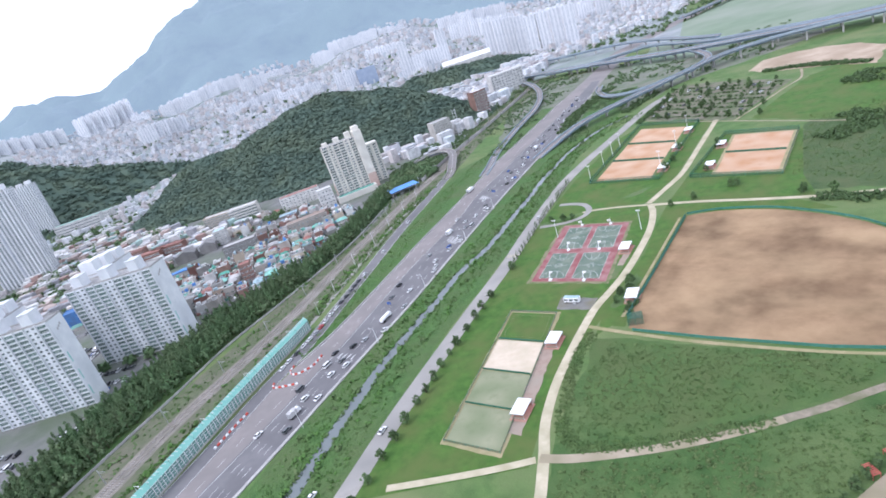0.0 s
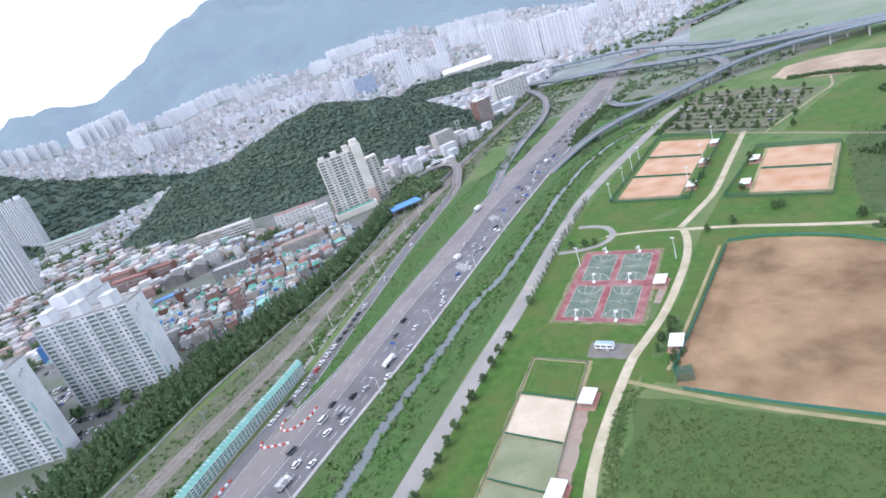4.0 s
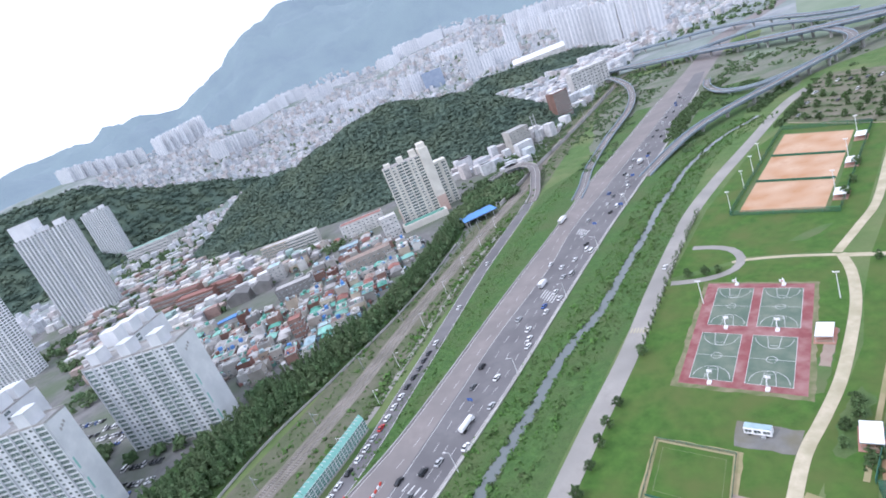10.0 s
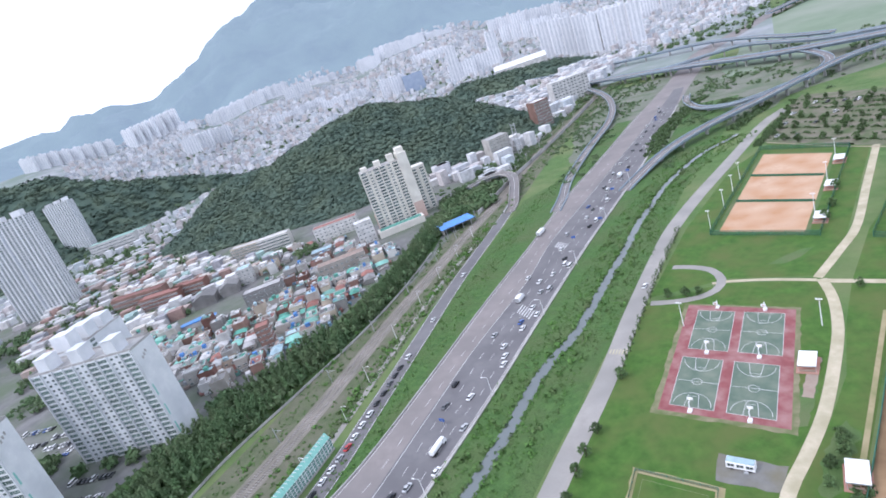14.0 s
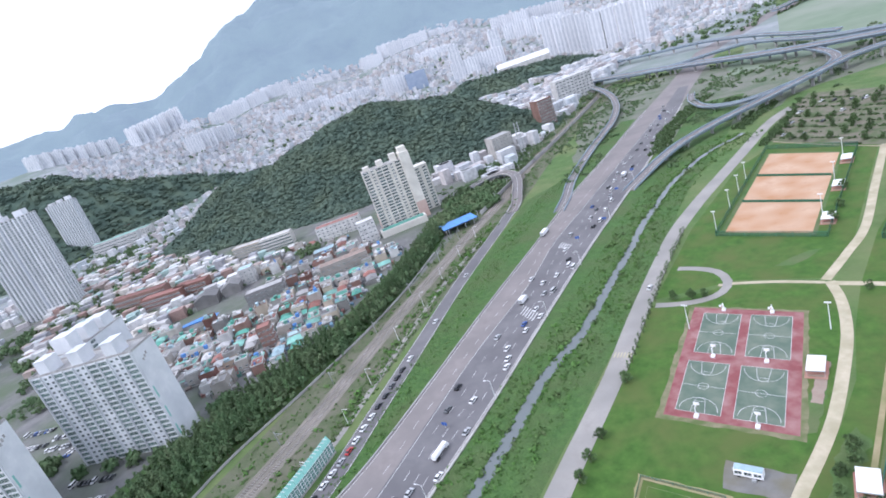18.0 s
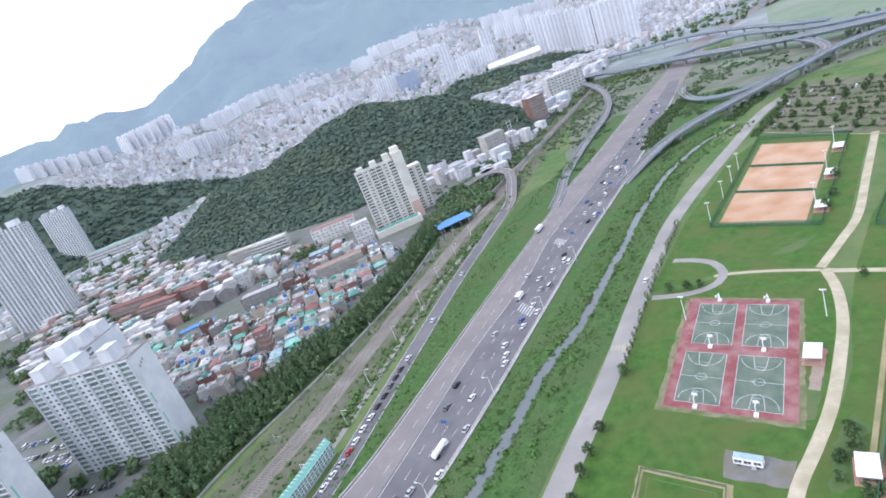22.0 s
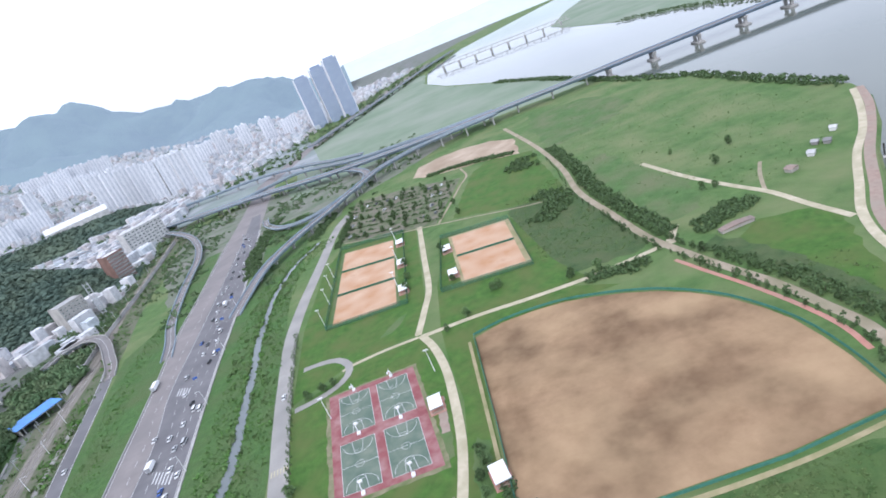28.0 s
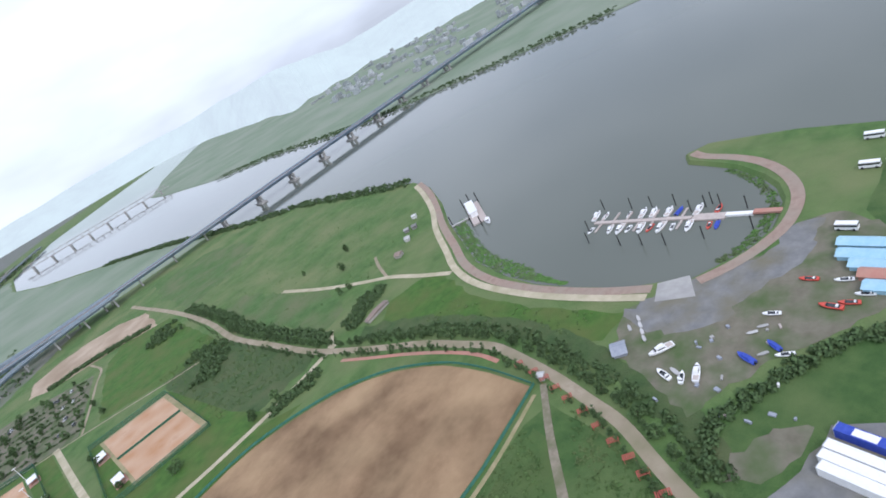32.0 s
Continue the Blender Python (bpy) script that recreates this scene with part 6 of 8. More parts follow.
def viaduct(name, pts, width, label, girder=1.8, every=32.0, rails=RAIL_BLUE, base=0.0, pier=1.6, lines=True):
    """A raised road along points of x, y and deck height, on single piers with crossheads."""
    v = thing(name, label, "viaduct", Matrix.Identity(4))
    ribbon("deck", pts, width, 0, DECK, 6, 0.5, v)
    ribbon("girder", pts, width * 0.62, -0.5, GIRDER, 6, girder, v)
    line = spline(pts, 6)
    l, r_ = sides(line, width - 0.3)
    for edge in (l, r_):
        ribbon("parapet", [p[:] for p in edge], 0.35, 1.1, rails, 6, 1.15, v)
    if lines:
        ribbon("edge_line", pts, 0.22, 0.03, PAINT, 6, 0.0, v)
    d = every * 0.5
    for a, b in zip(line, line[1:]):
        seg = (b - a).length
        d += seg
        if d >= every and b.z > base + 4:
            d = 0.0
            ang = math.degrees(math.atan2(b.y - a.y, b.x - a.x))
            boxes("pier", [(b.x, b.y, base, pier, pier * 1.4, b.z - girder - 1.7 - base, ang)], CONCRETE, v)
            boxes("crosshead", [(b.x, b.y, b.z - girder - 1.7, pier * 1.1, width * 0.62, 1.2, ang)], CONCRETE, v)
    return v


viaduct("viaduct", [(-560, 800, 10), (-484, 765, 10), (-348, 712, 10), (-238, 672, 10), (-150, 630, 10.5), (-75, 590, 11), (0, 562, 12), (90, 545, 12), (200, 538, 12), (300, 534, 12)], 17, "broad blue grey main viaduct above the expressway", 2.4, 40)
viaduct("viaduct", [(-300, 690, 8), (-247, 672, 9), (-204, 682, 9), (-162, 705, 9), (-118, 705, 9.5), (-30, 620, 10), (34, 588, 11), (93, 562, 12), (160, 552, 12)], 9, "curved slip viaduct joining the bridge", 1.8)
viaduct("viaduct", [(-101, 222, 0.3), (-100, 240, 1.2), (-96, 275, 3.6), (-88, 305, 6), (-72, 345, 7), (-45, 394, 8), (-18, 445, 9), (10, 488, 10.5), (50, 512, 11.5), (95, 521, 12), (160, 524, 12)], 9, "long pale slip viaduct rising from the expressway", 1.5, 30)
viaduct("viaduct", [(-250, 668, 9.5), (-170, 640, 9.5), (-90, 612, 9.5), (-50, 585, 9.5), (-24, 545, 9.5), (-8, 505, 9), (-8, 470, 9), (-18, 440, 8.6)], 8, "tight loop viaduct with blue parapet", 1.5, 30)
viaduct("viaduct", [(-30, 432, 8), (-50, 415, 6.5), (-75, 408, 5), (-104, 425, 3.5), (-130, 470, 1.5), (-142, 510, 0.4)], 7, "low slip road curving to the expressway", 1.2, 26)
viaduct("viaduct", [(-440, 745, 9.5), (-390, 715, 9), (-330, 660, 8), (-275, 592, 6), (-232, 515, 4.5), (-205, 440, 3), (-187, 347, 1.6), (-168, 266, 0.5), (-152, 222, 0.2), (-143, 192, 0.05)], 8, "curved slip viaduct down to the expressway", 1.2, 28)
viaduct("viaduct", [(-275, 262, 5.5), (-271, 285, 5.5), (-258, 294, 5.5), (-240, 285, 5.2), (-222, 262, 4.2), (-208, 238, 2.4), (-198, 220, 0.6), (-190, 200, 0.3)], 9, "small hooked overpass over the railway", 1.2, 22, CONCRETE)
viaduct("viaduct", [(-700, 1000, 9), (-520, 930, 9), (-360, 870, 9), (-226, 840, 9), (-130, 760, 10), (-70, 690, 10), (-20, 640, 10.5)], 9, "far slip viaduct with pale blue rails", 1.8, 40)
viaduct("viaduct", [(-150, 1000, 9), (-60, 1250, 9), (40, 1550, 10), (150, 1900, 10), (300, 2300, 10)], 16, "far elevated riverside road", 1.8, 60)


def river_bridge():
    v = viaduct("bridge", [(300, 534, 12), (420, 526, 12.5), (560, 516, 12.5), (760, 502, 12), (1000, 485, 11), (1500, 450, 8)], 19, "long blue grey river bridge on twin-legged piers", 2.8, 5000, GIRDER, -2)
    for k in range(9):
        x = 303 + 53.5 * k
        y = 534 - 0.066 * (x - 300)
        boxes("pier_foot", [(x, y, -3, 9, 20, 3.2, -4)], CONCRETE, v)
        for s in (-5.5, 5.5):
            boxes("pier_leg", [(x, y + s, 0.2, 3.0, 3.0, 6.2, -4)], CONCRETE, v)
        boxes("crosshead", [(x, y, 6.4, 3.6, 19, 2.3, -4)], CONCRETE, v)
    return v


river_bridge()
# truss bridge far upstream
tb = thing("truss_bridge", "pale steel truss bridge far upstream", "bridge", Matrix.Identity(4))
boxes("deck", [(360, 1560, 9, 420, 9, 1.5, -24)], CONCRETE, tb)
c, s = math.cos(radians(-24)), math.sin(radians(-24))
for side in (-4.4, 4.4):
    boxes("chord", [(360 - s * side, 1560 + c * side, 18, 400, 0.9, 0.9, -24)], CONCRETE, tb)
    for k in range(21):
        d = -200 + 20 * k
        boxes("strut", [(360 + c * d - s * side, 1560 + s * d + c * side, 10, 0.9, 0.9, 8.2, -24)], CONCRETE, tb)
for k in range(8):
    d = -180 + 52 * k
    boxes("pier", [(360 + c * d, 1560 + s * d, -3, 4, 9, 12, -24)], CONCRETE, tb)


# ---- sports fields ----
def strips(name, lines, width, z, mat, parent, closed=()):
    """Painted lines as one thin mesh: every line is a list of points."""
    verts, faces = [], []
    for line in lines:
        p = [Vector((*q, 0)) for q in line]
        l, r_ = sides(p, width)
        n = len(verts)
        verts += [(v.x, v.y, z) for v in l] + [(v.x, v.y, z) for v in r_]
        k = len(p)
        faces += [(n + i, n + k + i, n + k + i + 1, n + i + 1) for i in range(k - 1)]
    ob = new(name, mesh_of(verts, faces, mat, name))
    ob.parent = parent
    return ob


def arc(cx, cy, rad, a0, a1, n=16):
    return [(cx + rad * math.cos(radians(a0 + (a1 - a0) * i / n)), cy + rad * math.sin(radians(a0 + (a1 - a0) * i / n))) for i in range(n + 1)]


# basketball courts on a red ground
def on_court(x, y):
    return (-1.1 + x - 0.137 * y, -0.3 + y)


court = thing("basketball_ground", "red coated ground with four grey green basketball courts", "sports court", Matrix.Identity(4))
sheet("slab", [on_court(*p) for p in ((0, 0), (40.4, 0.4), (40.6, 68.6), (-0.2, 69))], 0.12, COURT_RED, 0.1, 0.1, court)
sheet("margin", ragged([on_court(*p) for p in ((-2.4, -2.2), (42.2, -1.6), (42.4, 70.0), (-1.8, 70.4))], 3.0, 0.4, 4), 0.075, TRODDEN, 0, 0, court)
for cx, cy in ((3.4, 3.4), (21.8, 3.4), (4.4, 37.0), (22.4, 37.2)):
    def spot(p):
        return on_court(cx + p[0] * 0.98, cy + p[1])
    sheet("court", [spot(p) for p in ((0, 0), (14.8, 0), (14.8, 28), (0, 28))], 0.128, COURT_GREEN, 0, 0, court)
    lines = [[(0, 0), (14.8, 0)], [(0, 28), (14.8, 28)], [(0, 0), (0, 28)], [(14.8, 0), (14.8, 28)], [(0, 14), (14.8, 14)], arc(7.4, 14, 1.8, 0, 360)]
    for e, sg in ((0, 1), (28, -1)):
        lines += [[(5.0, e), (5.6, e + sg * 5.8)], [(9.8, e), (9.2, e + sg * 5.8)], [(5.6, e + sg * 5.8), (9.2, e + sg * 5.8)], arc(7.4, e + sg * 5.8, 1.8, 0, 180 * sg), arc(7.4, e + sg * 1.4, 6.3, 0, 180 * sg)]
    strips("court_lines", [[spot(p) for p in line] for line in lines], 0.16, 0.134, PAINT, court)


def hoop(m):
    h = thing("basketball_hoop", "white basketball stand with padded base and backboard", "basketball hoop", m, "basketball hoops")
    boxes("base", [(0, -1.2, 0, 1.3, 1.8, 0.7, 0)], TENT, h)
    bm = bmesh.new()
    add_box(bm, 0, -1.0, 0.7, 0.3, 0.3, 2.7)
    part("post", bm, WHITE, h)
    ob = boxes("arm", [(0, 0, 3.3, 0.25, 2.4, 0.25, 0)], WHITE, h)
    board = boxes("backboard", [(0, 1.2, 2.9, 1.8, 0.1, 1.1, 0)], TENT, h)
    boxes("target_square", [(0, 1.255, 3.15, 0.6, 0.012, 0.45, 0)], RED_BOX, board)
    bm = bmesh.new()
    bmesh.ops.create_circle(bm, segments=10, radius=0.24)
    ring = bmesh.ops.extrude_edge_only(bm, edges=bm.edges[:])
    for v in [g for g in ring["geom"] if isinstance(g, bmesh.types.BMVert)]:
        v.co.z += 0.06
    part("ring", bm, RED_BOX, board).matrix_basis = pose(0, 1.55, 3.05)
    return h


first_hoop = hoop(pose(*on_court(10.8, 2.6), 0.13, 0, 0, 4))
for x, y, t in ((29.2, 2.4, 4), (11.8, 36.2, 4), (29.8, 36.2, 4), (11.8, 66.6, 184), (29.8, 66.4, 184)):
    copy_thing(first_hoop, pose(*on_court(x, y), 0.13, 0, 0, t))


# fences: posts with a net between
def net_material():
    m = bpy.data.materials.new("open green netting")
    m.use_nodes = True
    n, l = m.node_tree.nodes, m.node_tree.links
    b = n["Principled BSDF"]
    b.inputs["Base Color"].default_value = (0.03, 0.13, 0.09, 1)
    b.inputs["Roughness"].default_value = 0.9
    b.inputs["Alpha"].default_value = 0.28
    return m


NETTING = net_material()


def fence(pts, high, gap, label, cloth=None, closed=False, smooth=False):
    f = thing("fence", label, "fence", Matrix.Identity(4))
    line = [Vector((*p, 0)) for p in pts] + ([Vector((*pts[0], 0))] if closed else [])
    if smooth:
        line = spline(pts, gap)
    for a, b in zip(line, line[1:]):
        n = max(1, round((b - a).length / gap))
        ang = math.degrees(math.atan2(b.y - a.y, b.x - a.x))
        for i in range(n):
            p = a + (b - a) * (i / n)
            boxes("post", [(p.x, p.y, 0, 0.14, 0.14, high, ang)], cloth or NET, f)
        q = (a + b) / 2
        boxes("rail", [(q.x, q.y, high - 0.08, (b - a).length - 0.16, 0.1, 0.1, ang)], cloth or NET, f)
        boxes("net", [(q.x, q.y, 0.05, (b - a).length - 0.16, 0.03, high - 0.15, ang)], cloth or NETTING, f)
    return f


# four fields by the park road
def on_field(x, y):
    return (17.5 + x - 0.186 * y, -115.6 + y)


field = thing("sand_fields", "row of sanded practice fields in an earth border", "sports field", Matrix.Identity(4))
sheet("border", ragged([on_field(*p) for p in ((-0.6, -1.2), (25.6, -1.2), (26.4, 87.6), (-0.6, 87.6))], 3.0, 0.3, 5), 0.07, DRY_GRASS, 0, 0, field)
for y0, y1, mt, lb in ((1.6, 20.6, TURF_SAND, "worn grey green sanded turf"), (21.8, 41.4, TURF_SAND, "worn grey green sanded turf"), (42.6, 63.2, SAND_COURT, "pale sand"), (64.4, 85.6, LAWN, "green turf")):
    sheet("pitch", [on_field(*p) for p in ((1.2, y0), (23.8, y0), (23.8, y1), (1.2, y1))], 0.10, mt, 0, 0, field)["label"] = lb
    if mt is not LAWN:
        ends = [Vector((*on_field(x, y1 + 0.6), 0)) for x in (1.2, 23.8)]
        q = (ends[0] + ends[1]) / 2
        boxes("net_cord", [(q.x, q.y, 0.1, 22.6, 0.1, 0.9, 0)], NET, field)
    else:
        strips("pitch_lines", [[on_field(*p) for p in ((3, y0 + 2), (22, y0 + 2), (22, y1 - 2), (3, y1 - 2), (3, y0 + 2))]], 0.12, 0.106, TURF_SAND, field)
sheet("earth_strip", ragged([on_field(*p) for p in ((24.2, 10), (29.6, 10), (29.8, 72), (24.2, 72))], 3.0, 0.5, 6), 0.105, BROWN_PATH, 0, 0, field)
fence([on_field(*p) for p in ((0.4, 0.6), (24.6, 0.6), (24.6, 86.4), (0.4, 86.4))], 1.1, 5, "low green net fence round sand fields", None, True)

# clay fields
CL = [(-17, 144), (23, 139.5), (21.5, 252), (-19, 266)]
clay = thing("clay_fields", "three orange clay fields inside a green apron", "sports field", Matrix.Identity(4))
sheet("apron", [(-21, 139.5), (32, 133.5), (31.5, 266), (-24, 284)], 0.06, LAWN, 0, 0, clay)
sheet("border", [(-19.5, 141.5), (25, 136.5), (23.5, 254), (-21.5, 269)], 0.075, ROUGH_GRASS, 0, 0, clay)


def mix2(a, b, t):
    return (a[0] + (b[0] - a[0]) * t, a[1] + (b[1] - a[1]) * t)


for k in range(3):
    a, b = k / 3 + (0.007 if k else 0), (k + 1) / 3 - (0.007 if k < 2 else 0)
    sheet("pitch", [mix2(CL[0], CL[3], a), mix2(CL[1], CL[2], a), mix2(CL[1], CL[2], b), mix2(CL[0], CL[3], b)], 0.10, CLAY, 0, 0, clay)
for k in (1, 2):
    p, q = mix2(CL[0], CL[3], k / 3), mix2(CL[1], CL[2], k / 3)
    fence([p, q], 1.3, 6, "low green net between clay fields", NET)
fence([(-20.5, 140), (30, 134.5), (30, 260), (-23, 277)], 3.0, 7, "green net fence round clay fields", None, True)
clay = thing("clay_fields", "two orange clay fields inside a green apron", "sports field", Matrix.Identity(4))
C2 = [(64, 135), (99, 129), (101, 201), (64, 210)]
sheet("apron", [(49, 130), (103, 120.5), (106, 203), (55, 216)], 0.065, LAWN, 0, 0, clay)
sheet("border", [(62, 133), (102, 126), (104, 203), (62, 212)], 0.075, DRY_GRASS, 0, 0, clay)
for k in range(2):
    a, b = k / 2 + (0.01 if k else 0), (k + 1) / 2 - (0.01 if k < 1 else 0)
    sheet("pitch", [mix2(C2[0], C2[3], a), mix2(C2[1], C2[2], a), mix2(C2[1], C2[2], b), mix2(C2[0], C2[3], b)], 0.10, CLAY, 0, 0, clay)
fence([mix2(C2[0], C2[3], 0.5), mix2(C2[1], C2[2], 0.5)], 1.3, 6, "low green net between clay fields", NET)
fence([(50, 131), (102, 122), (104, 202), (57, 214)], 3.0, 7, "green net fence round clay fields", None, True)

# baseball field: teal cloth fence round the outfield, backstop and net
fence([(59, -30), (60, 10), (60.5, 71)], 1.9, 6, "teal cloth fence along a ball field", TEAL)
fence([(60.5, 74), (75, 77.5), (90, 77), (104, 74.5), (116, 69.5), (128, 63), (140, 54.5), (150, 44), (158, 32.5), (164, 18), (167.5, 5), (168.5, -8), (168, -22), (166, -39)], 1.2, 6, "teal cloth outfield fence", TEAL, False, True)
fence([(166, -40), (131, -43), (93, -42), (64, -39.6)], 1.3, 6, "green net fence along a ball field", TEAL)
back = thing("backstop", "grey green netted batting cage", "batting cage", basis(63.5, -33, 20))
for x, y in ((-3, -2.5), (3, -2.5), (3, 2.5), (-3, 2.5), (0, -2.5), (0, 2.5)):
    boxes("post", [(x, y, 0, 0.15, 0.15, 3.2, 0)], NET, back)
boxes("net", [(0, -2.5, 0, 5.7, 0.04, 3.2, 0), (0, 2.5, 0, 5.7, 0.04, 3.2, 0), (-3, 0, 0, 0.04, 4.7, 3.2, 0), (0, 0, 3.2, 6.1, 5.1, 0.04, 0)], NETTING, back)


# ---- small park buildings ----
def shelter(x, y, turn, w=5.4, d=8.6):
    s = thing("shelter", "white tent-roofed shelter with red brown base", "shelter", basis(x, y, turn), "white park shelters")
    boxes("floor", [(0, 0, 0, w + 1.2, d + 1.2, 0.25, 0)], PINK_PATH, s)
    bm = bmesh.new()
    add_box(bm, 0, 0, 2.6, w, d, 0.35)
    add_box(bm, 0, 0, 2.95, w - 0.1, d - 0.1, 0.75, 0, 0.35)
    top = part("roof", bm, TENT, s)
    boxes("roof_edge", [(0, -d / 2 - 0.05, 2.5, w + 0.2, 0.08, 0.3, 0), (0, d / 2 + 0.05, 2.5, w + 0.2, 0.08, 0.3, 0)], STEEL, top)
    for px, py in ((-1, -1), (1, -1), (1, 1), (-1, 1)):
        boxes("post", [(px * (w / 2 - .2), py * (d / 2 - .2), 0.25, 0.14, 0.14, 2.4, 0)], STEEL, s)
    boxes("bench", [(0, -d / 2 + 0.6, 0.25, w - 1, 0.5, 0.45, 0)], BROWN_PATH, s)
    boxes("back_wall", [(0, d / 2 - 0.3, 0.25, w - 0.6, 0.08, 1.1, 0)], PINK_PATH, s)
    return s


one = shelter(40.2, -94.5, 5)
for x, y, t in ((34.6, -51.5, 5), (39.0, 33.0, 5), (56.8, -14.5, 8), (27, 236, 0), (27.5, 195, 0), (28, 153, 0), (59, 188, 0), (59, 147, 0)):
    copy_thing(one, basis(x, y, t))
setting(sheet("pavement", ragged([(24.5, -26), (41, -25), (41, -15), (22.5, -15)], 3, 0.5), 0.086, GRAVEL), "grey gravel pad", "pavement")
setting(sheet("pavement_shed", ragged([(39.5, 16), (42.8, 16), (42.4, 38), (38.5, 38)], 2, 0.3), 0.084, BROWN_PATH), "reddish brown paved strip", "pavement")
trailer = thing("trailer", "pale blue white office trailer on gravel", "trailer", basis(29.8, -19.2, 2))
boxes("body", [(0, 0, 0.6, 7.6, 2.4, 2.3, 0)], TENT, trailer)
boxes("roof", [(0, 0, 2.9, 7.4, 2.2, 0.15, 0)], ROOFS[8], trailer, "pale blue roof")
for k in range(3):
    put("window", BROAD_WINDOW, trailer, pose(-2.5 + 2.5 * k, -1.21, 1.9))
for k in (-2.4, 2.4):
    boxes("wheel", [(k, -1.05, 0, 0.8, 0.3, 0.7, 0)], DARK, trailer)
boxes("step", [(1.5, -1.7, 0, 1.2, 0.8, 0.5, 0)], STEEL, trailer)


def light_pole(x, y, high=13.0, z=0):
    p = thing("floodlight_pole", "tall white floodlight pole with lamp rack", "floodlight", basis(x, y, 0, z), "floodlight poles")
    bm = bmesh.new()
    bmesh.ops.create_cone(bm, cap_ends=True, segments=8, radius1=0.22, radius2=0.12, depth=high, matrix=Matrix.Translation((0, 0, high / 2)))
    part("pole", bm, WHITE, p)
    rack = boxes("rack", [(0, 0, high, 2.2, 0.25, 0.2, 0)], WHITE, p)
    for k in (-0.8, 0, 0.8):
        boxes("lamp", [(k, -0.2, high + 0.15, 0.5, 0.35, 0.5, 0)], TENT, rack)
    return p


pole = light_pole(-8, 52, 11)
for x, y in ((40, 58), (-22, 147), (-22.5, 177), (-23, 200), (-24, 222), (24.5, 160), (24.5, 205), (24, 245)):
    copy_thing(pole, basis(x, y, 0))
# red slatted benches along the avenue
def slat_bench(m):
    b = thing("pergola", "red painted slatted frame beside the avenue", "pergola", m, "red slatted frames")
    for k in range(7):
        boxes("slat", [(-2.1 + 0.7 * k, 0, 2.2, 0.42, 2.4, 0.12, 0)], RED_BOX, b)
    for x, y in ((-2, -1.2), (2, -1.2), (2, 1.2), (-2, 1.2)):
        boxes("post", [(x, y, 0, 0.16, 0.16, 2.08, 0)], RED_BOX, b)
    for y in (-1.2, 1.2):
        boxes("beam", [(0, y, 2.08, 4.5, 0.16, 0.12, 0)], RED_BOX, b)
    return b


r = random.Random(44)
spots = along([(141, -96), (149, -82), (153, -75), (157, -67), (160, -61), (163, -54), (167, -46), (170.5, -36), (173, -26)], 7.6, 0.3, r)
firstb = None
for x, y, n in spots:
    m = pose(x - n.x * 0.5, y - n.y * 0.5, 0, 0, 0, math.degrees(math.atan2(-n.x, n.y)) + 70) @ Matrix.Scale(0.85, 4)
    if firstb is None:
        firstb = slat_bench(m)
    else:
        copy_thing(firstb, m)
setting(ribbon("path_pink", [(173, -18), (174.5, -5), (172.5, 12), (168, 32), (161.5, 54), (156.5, 72)], 2.0, 0.088, PINK_PATH, 4.0), "pink coated path beside the avenue", "path")
# huts, log benches and sheds in the eastern meadow
gable_hall("long_shed", 190, 80, 4, 16, 3.2, 1.6, 0.8, WALLS[2], ROOFS[7], "long low brown shed by a thicket")
gable_hall("hut", 256, 122, 40, 4.5, 3, 2.0, 0.6, WALLS[4], ROOFS[4], "small white hut in the meadow")
gable_hall("hut", 270, 129, 40, 4, 3, 2.0, 0.8, WALLS[5], ROOFS[5], "small grey hut beside a white hut")
gable_hall("hut", 266, 133, 40, 3.6, 3, 1.9, 0.8, WALLS[5], ROOFS[1], "small grey shed in the meadow")
gable_hall("hut", 283, 142, 40, 4, 3, 2.0, 0.8, WALLS[4], ROOFS[4], "small white hut near the bank road")
gable_hall("hut", 239, 113, 20, 5, 4, 2.0, 0.9, WALLS[2], ROOFS[7], "small brown hut in the meadow")
gable_hall("kiosk", 169, -41.5, 20, 1.9, 1.9, 2.2, 0.5, WALLS[4], ROOFS[4], "small white kiosk by the avenue")
setting(sheet("earth_patch_path", [(13, 106), (20, 107), (25, 113), (29, 123), (24, 121), (18, 114)], 0.055, ROUGH_GRASS), "bare trodden earth by the path", "earth patch")
setting(ribbon("path_worn", [(219, 104), (228, 122), (238, 138)], 2.0, 0.09, MUD_PATH), "worn earth track", "path")


# ---- expressway furniture ----
RIGHT = [(-47, -190), (-53, -135), (-58, -96), (-67, -19), (-78, 51), (-91, 138), (-100, 213), (-112, 300), (-140, 470)]
SPLIT = [(-65, -190), (-73, -120), (-81, -69), (-90, -23), (-98.5, 21), (-107, 87), (-119, 140), (-127, 213), (-137, 300), (-157, 470)]
LEFT = [(-78, -190), (-82, -165), (-92, -125), (-97, -88), (-99, -55), (-108, -3), (-120, 60), (-133, 138), (-150, 232), (-158, 300), (-180, 470)]


def offset_line(pts, d):
    line = spline(pts, 3)
    l, _ = sides(line, 2 * abs(d))
    _, r_ = sides(line, 2 * abs(d))
    return [tuple(p[:2]) for p in (l if d > 0 else r_)]


